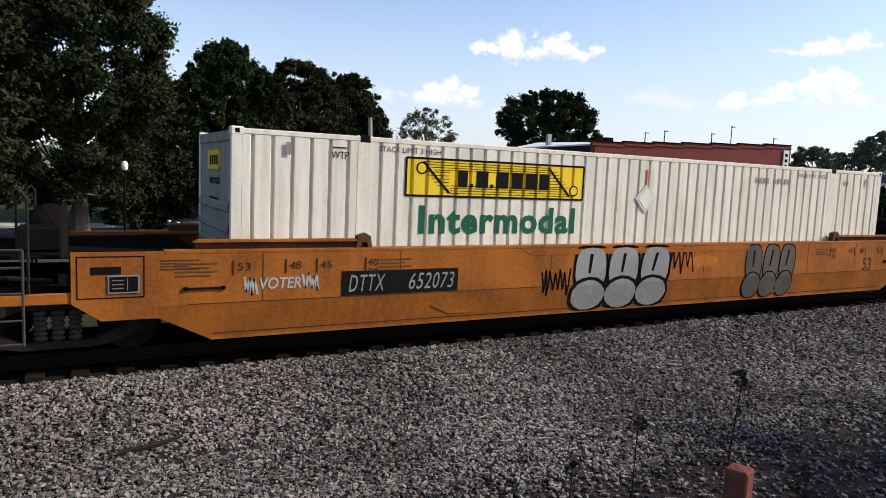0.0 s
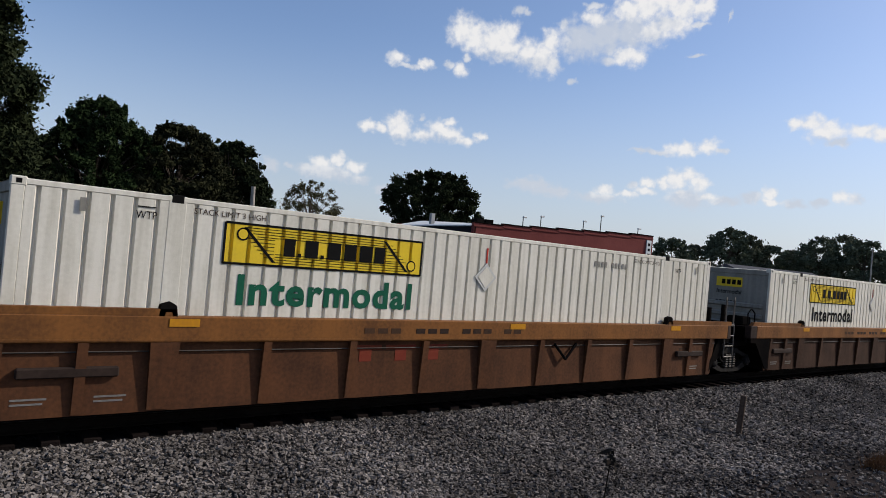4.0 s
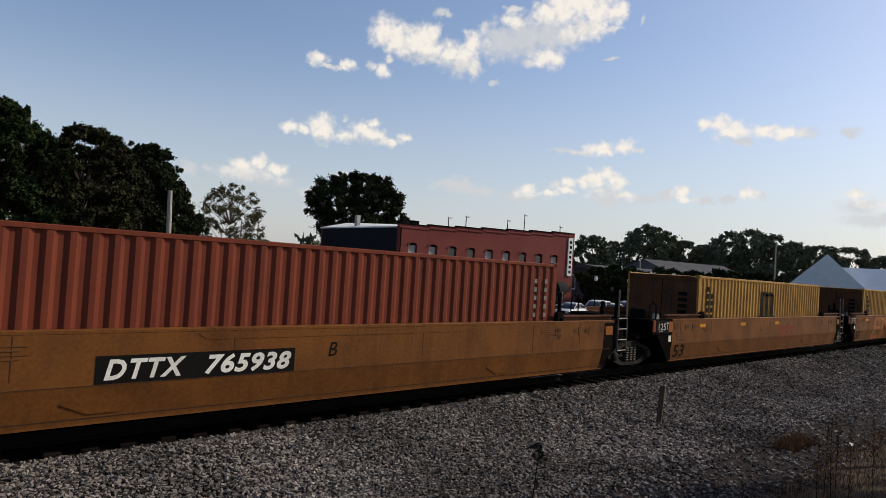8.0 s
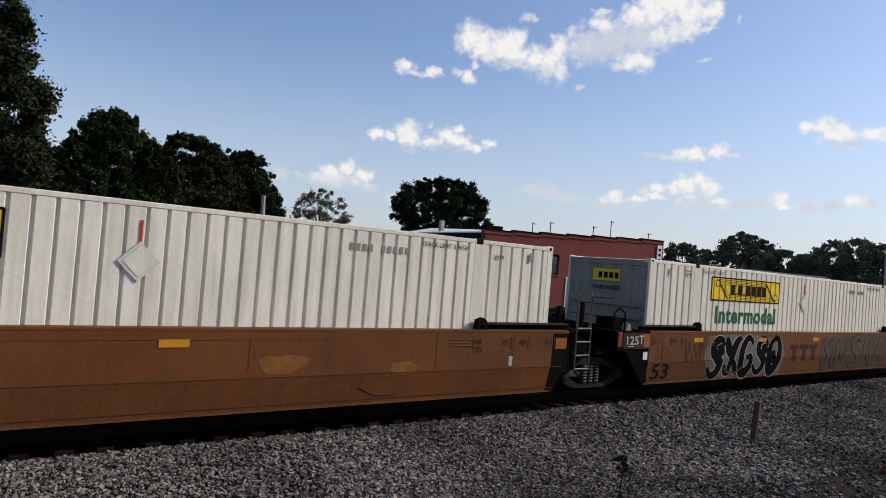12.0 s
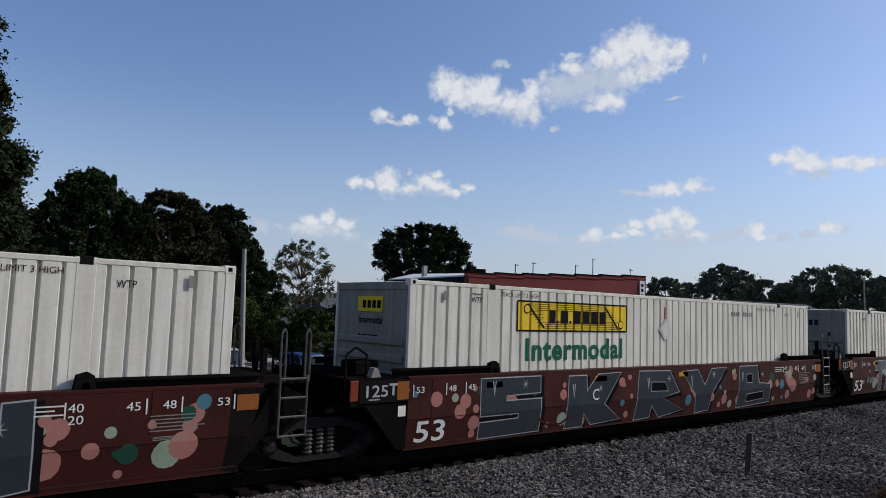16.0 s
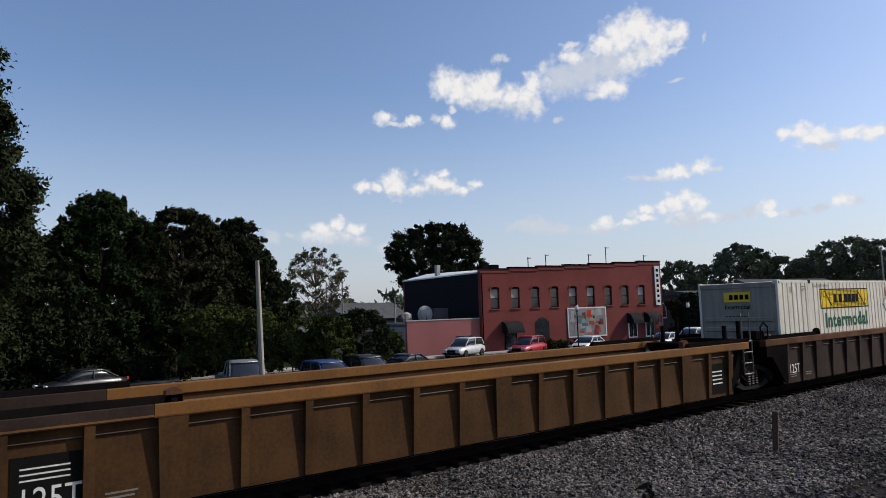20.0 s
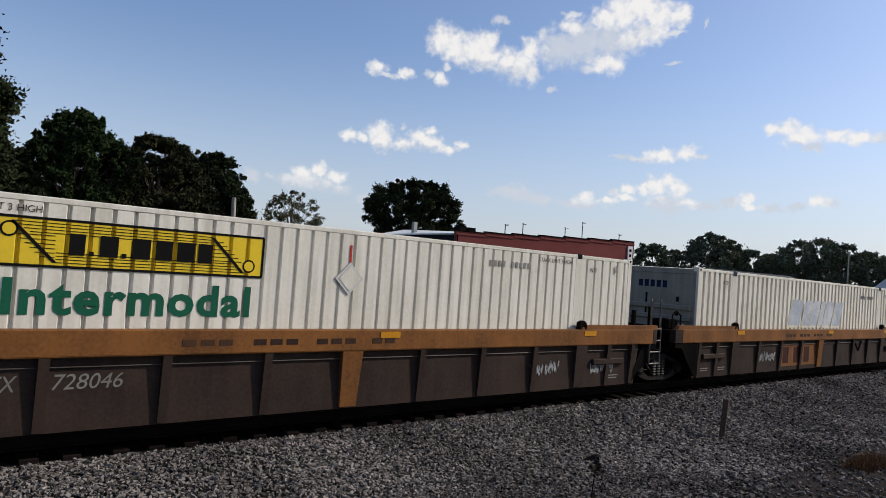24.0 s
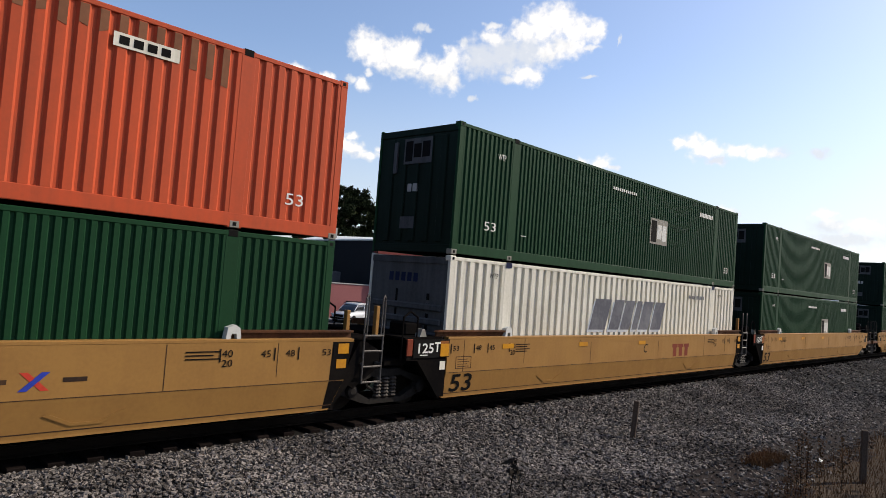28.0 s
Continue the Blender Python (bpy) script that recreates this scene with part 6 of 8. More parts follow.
def extra_g3(root, yo, f, xa, xb):
    bubbles(root, f, .8, 16.2, .25, 1.36, 66, 70)
    for ch, xx, ww in (("T", 1.93, .96), ("H", 3.0, .92), ("A", 4.14, .9), ("T", 5.04, .9), ("S", 6.2, .94), ("A", 7.2, .8), ("Y", 7.96, .62), ("A", 8.66, .9), (".", 9.5, .16), ("K", 9.84, 1.0), ("I", 11.02, .3), ("D", 11.42, 1.05), ("!", 12.68, .3)):
        big_word(root, f, ch, xx, ww * 1.06, M_GSMOKE, M_GWHITE, z=.26, h=1.08 if ch != "." else .2)
    for k in range(4):
        plate(root, "logo_bar", 2.78 + k * .23, 2.94 + k * .23, .78, .98, yo - .02, M_FAINTER)
    letters(root, "B", 8.9, yo - .02, .9, .26, M_WLETTER)
    letters(root, "254341", 4.0, yo - .022, .80, .20, M_FAINTER, width=1.15)


def extra_j1(root, yo, f, xa, xb):
    y = f(1.3)
    hug(part("spray_ground", Shape().prism([(6.3, .19), (11.2, .17), (11.15, .75), (10.95, 1.33), (8.2, 1.30), (6.4, 1.34)], y - .003, y), M_GBLACK, root), f)
    blocks = {"R": [(0, 0), (.36, 0), (.36, .28), (.6, 0), (1, .02), (.78, .42), (1, .6), (.98, 1), (0, .98)],
              "I": [(0, 0), (1, 0), (1, .3), (.76, .33), (.76, .68), (1, .7), (1, 1), (0, .97), (0, .7), (.25, .68), (.25, .32), (0, .3)],
              "S": [(0, 0), (1, .02), (1, .5), (.5, .5), (.5, .6), (.97, .62), (.98, 1), (0, .97), (.02, .42), (.6, .40), (.6, .27), (0, .26)],
              "E": [(0, 0), (1, 0), (1, .28), (.5, .28), (.5, .42), (.85, .42), (.85, .6), (.5, .6), (.5, .72), (.96, .72), (.95, 1), (.05, 1)]}
    for ch, xx, ww in (("R", 6.45, 1.1), ("I", 7.7, .82), ("S", 8.68, 1.12), ("E", 9.96, 1.12)):
        hug(part("spray_letter", Shape().prism([(xx + a * ww, .23 + b * 1.03) for a, b in blocks[ch]], y - .007, y - .002), M_GSIL, root), f)
    for xx, zz, ww in ((6.9, .78, .22), (8.02, .42, .2), (10.5, .72, .18)):
        hug(part("worn_patch", Shape().prism([(xx, zz), (xx + ww, zz - .02), (xx + ww + .04, zz + .2), (xx + .03, zz + .22)], y - .011, y - .003), M_BRICKRED, root), f)
    letters(root, "169300", 8.74, yo - .014, .80, .11, M_DARK, width=.44)
    letters(root, "GWF13", 12.5, f(.36) - .02, .36, .09, M_DARK, width=.42)
    for k in range(7):
        part("spray_line", Shape().prism([(9.95 + .04 * k, 1.2 - .045 * k), (10.9 + .1 * k, 1.2 - .045 * k), (10.9 + .1 * k, 1.215 - .045 * k), (9.95 + .04 * k, 1.215 - .045 * k)], yo - .024, yo - .008), M_GWHITE, root)
    d = plate(root, "logo_board", 10.9, 12.4, .74, 1.08, yo - .012, M_BLACK)
    bars(d, 11.0, 12.22, .78, 1.04, yo - .017, M_WLETTER, 3, slant=.3, gap=.15, seed=9)
    for x in (3.2, 5.2, 7.3):
        part("worn_patch", Shape().prism(blob(x, .95, .28, .2, 9, random.Random(int(x * 10)), .25), yo - .004, yo), M_TAN, root)


def extra_k(n):
    def extra(root, yo, f, xa, xb):
        if n == 2:
            letters(root, "C", 8.6, yo - .004, .95, .26, M_DARK, shear=.2)
            logo_shapes(root, f, 10.6, .78, 1.3, .4)
        if n == 1:
            for k, (x, m_) in enumerate(((11.36, M_GRED), (11.36, M_BLUELET))):
                lean = .26 if k else -.26
                part("cross_mark", Shape().prism([(x - lean / 2, .84), (x - lean / 2 + .1, .84), (x + lean / 2 + .1, 1.08), (x + lean / 2, 1.08)], yo - .004 - .002 * k, yo), m_, root)
            plate(root, "stencil_bar", 10.75, 11.1, .94, 1.0, yo, M_STENCIL)
            plate(root, "stencil_bar", 11.75, 12.05, .94, 1.0, yo, M_STENCIL)
        elif n == 2:
            plate(root, "yellow_plate", -.33, -.08, 1.08, 1.34, yo - .016, M_REFLECT, "bright amber plate")
    return extra


def board_125(root, yo, f, xa, xb, tone=M_WLETTER, back=M_DARK):
    d = plate(root, "weight_board", -1.1, -.06, 1.06, 1.43, yo - .002, back, "dark board lettered 125 T")
    part("board_tab", Shape().box(-.34, -.09, yo - .009, yo - .007, 1.09, 1.40), M_RUSTSPRAY, d, fix=False)
    letters(d, "125", -1.04, yo - .011, 1.16, .19, tone, width=.44, bold=.004)
    letters(d, "T", -.51, yo - .013, 1.18, .19, tone, bold=.008)
    part("board_line", Shape().box(-.92, -.70, yo - .009, yo - .007, 1.105, 1.125), tone, d, fix=False)
    plate(root, "white_tag", -.30, -.14, .80, .98, yo + .012, M_WHITE)
    part("end_lug", Shape().box(-1.28, -1.12, yo - .002, yo + .03, 1.10, 1.44, .01), M_TTX, root)
    fr = Shape()
    for q in ((.18, .68, .80, .812), (.18, .68, 1.048, 1.06), (.18, .192, .80, 1.06), (.668, .68, .80, 1.06)):
        fr.box(q[0], q[1], yo - .003, yo, q[2], q[3])
    for k in range(4):
        fr.box(.24, .62 - .06 * (k % 2), yo - .003, yo, .84 + k * .05, .852 + k * .05)
    part("warning_frame", fr, M_STENCIL, root, fix=False)


def board_worn(root, yo, f, xa, xb):
    board_125(root, yo, f, xa, xb, M_FAINTER)


def board_dull(root, yo, f, xa, xb):
    board_125(root, yo, f, xa, xb, M_FAINTER, M_PANEL)


def both(*fs):
    def extra(root, yo, f, xa, xb):
        for g in fs:
            g(root, yo, f, xa, xb)
    return extra


def extra_c2(root, yo, y2):
    f = lambda z: y2 - .003
    graffiti(root, f, 5.15, 5.9, .25, 1.05, (M_GGREY,), M_GSIL, 81, 2, lean=.3)
    graffiti(root, f, 6.0, 7.4, .25, 1.05, (M_GGREY,), M_GSIL, 82, 2, lean=.3)
    graffiti(root, f, 7.55, 8.6, .25, 1.05, (M_GGREY,), M_GSIL, 83, 2, lean=.3)
    plate(root, "yellow_plate", 8.4, 8.75, 1.3, 1.44, yo - .01, M_REFLECT)


def extra_c4(root, yo, y2):
    logo_shapes(root, lambda z: y2 - .002, 5.0, .78, 2.2, .28)
    s = Shape().pipe([(10.0, y2 - .06, 1.05), (10.35, y2 - .09, .72), (10.7, y2 - .06, 1.05)], .03)
    part("hanging_chain", s, M_BLACK, root)


def scrawls(*spans):
    def extra(root, yo, y2):
        f = lambda z: y2 - .002
        for i, (a, b) in enumerate(spans):
            tag_lines(root, f, a, b, .5, .78, M_GWHITE, int(a * 7) + i, 14)
            tag_lines(root, f, a + .05, b, .52, .74, M_GWHITE, int(a * 9) + i + 3, 10)
    return extra


def extra_j4(root, yo, y2):
    scrawls((2.6, 3.3), (6.35, 7.2))(root, yo, y2)
    letters(root, "SUCKS*", 5.08, y2 - .004, .54, .24, M_GWHITE, width=.98, shear=.2, bold=.008, name="spray_tag")
    tag_lines(root, lambda z: yo - .002, 6.1, 8.0, 1.22, 1.42, M_GSIL, 77, 24)
    tag_lines(root, lambda z: yo - .002, 6.3, 7.9, 1.22, 1.42, M_GSIL, 78, 16)


def extra_j3(root, yo, y2):
    scrawls((3.5, 4.7))(root, yo, y2)
    bars(root, 5.3, 7.7, .4, .92, y2 - .002, M_BRICKRED, 3, seed=5, gap=.35)
    part("orange_patch", Shape().box(5.1, 6.45, y2 - .001, y2 + .004, .3, 1.0), M_CHORD, root, fix=False)
    part("orange_patch", Shape().box(6.65, 7.95, y2 - .001, y2 + .004, .3, 1.0), M_CHORD, root, fix=False)
    part("hanging_chain", Shape().pipe([(11.2, y2 - .06, 1.05), (11.55, y2 - .09, .7), (11.9, y2 - .06, 1.05)], .03), M_BLACK, root)


def extra_i(n):
    def extra(root, yo, y2):
        if n == 2:
            d = plate(root, "data_board", .1, .9, .25, 1.02, y2 - .002, M_DARK, "dark board lettered 1251")
            letters(d, "125T", .16, y2 - .008, .34, .3, M_WLETTER, width=.66)
            for k in range(3):
                part("data_line", Shape().box(.2, .75, y2 - .008, y2 - .004, .72 + k * .07, .74 + k * .07), M_WLETTER, d, fix=False)
        if n in (1, 2):
            d = plate(root, "data_board", 15.25, 16.0, .25, 1.02, y2 - .002, M_DARK, "dark data board")
            for k in range(4):
                part("data_line", Shape().box(15.4, 15.85, y2 - .008, y2 - .004, .5 + k * .1, .53 + k * .1), M_WLETTER, d, fix=False)
        if n == 3:
            letters(root, "125T", .15, y2, .45, .26, M_WLETTER, width=.6)
    return extra


def orange_deco(root, L, H, y):
    emp(7.63, False, placard=False, numbers=False)(root, L, H, y)
    # sun-bleached brown along the top, ragged below, on the outer flats of the side
    rnd = random.Random(8)
    n = round((13.99 - 2.16) / .262)
    p = (13.99 - 2.16) / n
    for i in range(n):
        x = 2.16 + p * i
        d = .55 + .16 * math.sin(i * .31) + rnd.uniform(-.07, .07)
        a, c = max(2.17, x - p * .225), x + p * .225
        part("faded_patch", Shape().prism([(a, H - d), (c, H - d + rnd.uniform(-.05, .05)), (c, H - .11), (a, H - .11)], y + .003, y + .0075), M_FADEDBROWN, root)
    d = plate(root, "number_patch", 12.02, 12.98, H - .56, H - .36, y, M_WHITE, "white patch with a painted-over number")
    for k in range(4):
        part("number_bar", Shape().box(12.1 + k * .2, 12.24 + k * .2, y - .008, y - .003, H - .52, H - .40), M_DARK, d, fix=False)


W = BOX
Z53, Z40 = 0.304, 0.274
H53, H40 = 2.896, 2.591
HUNT_LABEL = "white corrugated 53 foot container with yellow banner, on a well car"


def hunt_box(x, tint=M_GREENLET, label=HUNT_LABEL, **kw):
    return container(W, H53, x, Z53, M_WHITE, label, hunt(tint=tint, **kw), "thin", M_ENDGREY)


T_ORANGE, T_BROWN = "orange steel well car", "faded brown well car with ribbed sides"
well_car(-21.6, "ribbed", M_ORANGE, T_ORANGE + " with ribbed sides, grimy", ("free", "free"), rib_deco())
hunt_box(-21.6)
well_car(2.07, "smooth", M_ORANGE, T_ORANGE + " with smooth sides and silver graffiti", ("free", "brake"),
         smooth_deco("DTTX 652073", (1.72, 1.85), True, word_tone=M_GSIL, gap=.22, extra=extra_c1, big53=False, refl=()))
hunt_box(2.07)
well_car(25.9, "ribbed", M_CHORD, "orange-topped well car with brown ribbed sides and grey graffiti", ("free", "brake"), rib_deco("DTTX 680824", M_STENCIL, (2.35, 4.0), extra=extra_c2), M_RUSTORANGE)
hunt_box(25.9, M_DARK)
well_car(49.65, "ribbed", M_CHORD, "orange-topped well car with dark brown ribbed sides", ("brake", "own"), rib_deco("DTTX 728041", M_STENCIL, (4.6, 4.0), z=.45), M_RUSTPANEL)
hunt_box(49.65)
well_car(69.45, "ribbed", M_CHORD, "orange-topped well car with rusty ribbed sides", ("next", "own"), rib_deco(extra=extra_c4), M_RUST)
hunt_box(69.45)
well_car(89.0, "ribbed", M_CHORD, "orange-topped well car with dark brown ribbed sides", ("next", "free"), rib_deco(), M_RUSTPANEL)
hunt_box(89.0, M_DARK)
well_car(113.03, "smooth", M_BRICKRED, "dark well car covered in grey curling graffiti", ("free", "brake"),
         smooth_deco(extra=extra_a, big53=False, refl=(1.32, 3.33, 6.25, 9.4, 12.04, 15.0)))
hunt_box(113.03)
well_car(136.45, "smooth", M_TAN, "tan steel well car with smooth sides", ("free", "own"), smooth_deco("DTTX 765938", (3.7, 2.9), True, "B", refl=()), half=1.95)
container(12.19, H40, 138.45, Z40, M_REDBOX, "red-brown corrugated 40 foot container in a tan well car", red_deco(False), "deep")
well_car(156.47, "smooth", M_TAN, "tan steel well car with faded red emblem", ("next", "own"), smooth_deco(extra=both(board_worn, extra_b2)))
container(12.19, H40, 158.45, Z40, M_YELLOWBOX, "mustard yellow corrugated container with dark arch emblem", yellow_deco, "deep", M_RUST)
well_car(175.87, "smooth", M_TAN, "tan steel well car with orange graffiti", ("next", "brake"), smooth_deco("DTTX 765938", (10.2, 3.0), True, extra=both(board_worn, extra_b3)))
container(12.19, H40, 177.85, Z40, M_YELLOWBOX, "mustard yellow corrugated container with dark arch emblem", yellow_deco, "deep", M_RUST)
well_car(199.66, "smooth", M_BROWNRED, "dull red-brown steel well car with grimy smooth sides", ("free", "own"), smooth_deco("DTTX 726558", (3.6, 2.6), False, word_tone=M_GWHITE, extra=extra_e1, big53=False))
hunt_box(199.66, M_DARK)
well_car(219.2, "smooth", M_BROWNRED, "dull red-brown steel well car with grey lettered graffiti", ("next", "own"), smooth_deco(extra=both(board_dull, extra_e2)))
hunt_box(219.2)
well_car(238.5, "smooth", M_BROWNRED, "dull red-brown steel well car with white and pink graffiti", ("next", "free"), smooth_deco("DTTX 726558", (10.5, 2.8), True, extra=both(board_dull, extra_e3)))
container(12.19, H40, 240.48, Z40, M_REDBOX, "orange-red corrugated 40 foot container in an orange well car", red_deco(True), "deep", M_BRICKRED)
well_car(261.5, "smooth", M_BRICKRED, "dark red well car with grey primer, dots and large letters", ("brake", "own"), smooth_deco(extra=extra_g1, big53=False, tone=M_WLETTER))
hunt_box(261.5, banner=False, label="white 53 foot container with pale banner on a painted well car")
well_car(280.9, "smooth", M_BRICKRED, "dark red well car with slate graffiti and pink dots", ("next", "own"), smooth_deco(extra=both(board_worn, extra_g2), tone=M_WLETTER))
hunt_box(280.9)
well_car(300.2, "smooth", M_BRICKRED, "dark red well car with slate graffiti letters", ("next", "free"), smooth_deco(extra=both(board_worn, extra_g3), tone=M_WLETTER))
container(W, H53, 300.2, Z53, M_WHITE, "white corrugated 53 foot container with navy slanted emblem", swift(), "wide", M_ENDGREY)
well_car(323.55, "fine", M_TAN, T_BROWN, ("brake", "own"), rib_deco("DTTX 787870", M_FAINT, (2.3, 3.0), extra=extra_i(1), refl=()), M_RUSTPANEL)
hunt_box(323.55, M_DARK)
well_car(342.9, "fine", M_OCHRE, "empty brown well car with yellowed top chord", ("next", "own"), rib_deco(extra=extra_i(2), refl=()), M_OCHREDARK)
well_car(362.25, "fine", M_RUST, T_BROWN, ("next", "free"), rib_deco(extra=extra_i(3), refl=()), M_PANEL)
hunt_box(362.25)
well_car(385.4, "smooth", M_BROWNORANGE, "dull brown-orange steel well car with silver graffiti and white number", ("free", "free"), smooth_deco("DTTX 646688", (3.15, 2.9), True, extra=extra_j1))
hunt_box(385.4)
well_car(408.7, "ribbed", M_CHORD, "orange-topped well car with dark grey ribbed sides", ("brake", "own"), rib_deco("DTTX 728046", M_FAINT, (2.6, 3.0), extra=scrawls((12.6, 13.5), (14.6, 15.5))), M_PANEL)
hunt_box(408.7)
well_car(428.0, "ribbed", M_CHORD, "orange-topped well car with orange patched sides", ("next", "own"), rib_deco(extra=extra_j3), M_PANEL)
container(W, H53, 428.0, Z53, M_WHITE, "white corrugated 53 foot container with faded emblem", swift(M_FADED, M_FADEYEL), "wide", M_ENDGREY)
well_car(447.2, "ribbed", M_CHORD, "orange-topped well car with scrawled grey sides", ("next", "free"), rib_deco(extra=extra_j4), M_PANEL)
hunt_box(447.2)
well_car(470.3, "smooth", M_TANCLEAN, "clean tan well car carrying two stacked containers", ("free", "own"), smooth_deco("DTTX 767858", (3.45, 2.85), True, "B", extra=extra_k(1), tone=M_DARK))
container(W, H53, 470.3, Z53, M_GREENBOX, "dark green 53 foot container under an orange one", emp(4.51, True), "tight", M_GREENEND)
container(W, H53, 470.3, Z53 + H53 + .03, M_ORANGEBOX, "faded orange 53 foot container stacked on a green one", orange_deco, "fine", M_BRICKRED)
well_car(489.55, "smooth", M_TANCLEAN, "clean tan well car with stacked containers", ("next", "own"), smooth_deco(extra=both(board_125, extra_k(2)), tone=M_DARK))
container(W, H53, 489.55, Z53, M_WHITE, "white 53 foot container under a green one", swift(M_SLATE, M_FADED), "wide", M_ENDDARK)
container(W, H53, 489.55, Z53 + H53 + .03, M_GREENBOX, "dark green 53 foot container stacked on a white one", emp(9.0, False, M_ENDGREY, False), "tight", M_GREENEND)
well_car(508.85, "smooth", M_TANCLEAN, "clean tan well car with two green containers", ("next", "free"), smooth_deco(extra=board_125, tone=M_DARK))
container(W, H53, 508.85, Z53, M_GREENBOX, "dark green 53 foot container, lower of two", emp(9.0, False, M_ENDGREY, False), "tight", M_GREENEND)
container(W, H53, 508.85, Z53 + H53 + .03, M_GREENBOX, "dark green 53 foot container, upper of two", emp(9.0, False, M_ENDGREY, False), "tight", M_GREENEND)
well_car(532.0, "smooth", M_TANCLEAN, "tan well car with green containers far along the train", ("free", "free"), smooth_deco(tone=M_DARK))
container(W, H53, 532.0, Z53, M_GREENBOX, "dark green 53 foot container, lower of two", emp(9.0, False, M_ENDGREY, False), "tight", M_GREENEND)
container(W, H53, 532.0, Z53 + H53 + .03, M_GREENBOX, "dark green 53 foot container, upper of two", emp(9.0, False, M_ENDGREY, False), "tight", M_GREENEND)

# ---- ground and track ----
STREET = -1.5


def ground_z(x, y):
    d = abs(y - YC)
    if d < 1.75:
        return -0.26
    if y < YC:
        if d < 3.6:
            return -0.26 - (d - 1.75) / 1.85 * 0.36
        bumps = 0.05 * noise.noise((x * .25, y * .25, 0.3)) + 0.02 * noise.noise((x * 1.1, y * 1.1, 4.1))
        return -0.62 + bumps * min(1, (d - 3.6) / 2)
    if d < 3.4:
        return -0.26 - (d - 1.75) / 1.65 * 0.34
    if d < 11:
        return -0.60 + (STREET + 0.60) * (d - 3.4) / 7.6
    return STREET


def ground():
    xs = [-2500, -900, -300, -120] + list(np.arange(-60, 0, 3.0)) + list(np.arange(0, 40, .5)) + list(np.arange(40, 150, 4.0)) + [200, 350, 700, 1400, 2600]
    ys = [-2500, -700, -200, -60, -30, -15, -8, -4] + list(np.arange(-2, 8, .5)) + [8.0, 8.5, 9.0, 9.3, 9.5, 9.8, 10.0, 10.5, 11.2, 12.0, 12.7, 13.0, 13.5, 14.2, 14.7, 16, 18, 20, 22.3, 24, 30, 45, 70, 110, 180, 300, 600, 1200, 2600]
    verts = [(x, y, ground_z(x, y)) for y in ys for x in xs]
    n = len(xs)
    faces, mats = [], []
    for j in range(len(ys) - 1):
        for i in range(n - 1):
            faces.append((j * n + i, j * n + i + 1, (j + 1) * n + i + 1, (j + 1) * n + i))
            x, y = (xs[i] + xs[i + 1]) / 2, (ys[j] + ys[j + 1]) / 2
            near_dirt = x > 10.5 and y < 3.9 + .35 * math.sin(x * 1.3) or y < 1.2
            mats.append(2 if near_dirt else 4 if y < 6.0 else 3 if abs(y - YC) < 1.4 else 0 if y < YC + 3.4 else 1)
    me = bpy.data.meshes.new("ground")
    me.from_pydata(verts, [], faces)
    for m_ in (M_GRAVEL, M_GRASS, M_DIRT, M_UNDERBED, M_SOIL):
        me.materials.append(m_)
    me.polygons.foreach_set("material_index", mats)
    me.polygons.foreach_set("use_smooth", [True] * len(faces))
    tagged(new("ground", me), "gravel track bed running into mown grass", "ground", kind="structure")


ground()


def cover_at(x, y):
    """How closely the stones lie: bare dark soil shows through towards the verge."""
    edge = 6.15 + .35 * noise.noise((x * .45, 1.7, 0)) + .25 * noise.noise((x * 1.9, y * 1.9, 2.2))
    return max(.16, min(1.0, 1.0 + (y - edge) * .85)) if x > 2.6 else max(.2, min(1.0, 1.0 + (y - edge + 1.2) * .9))


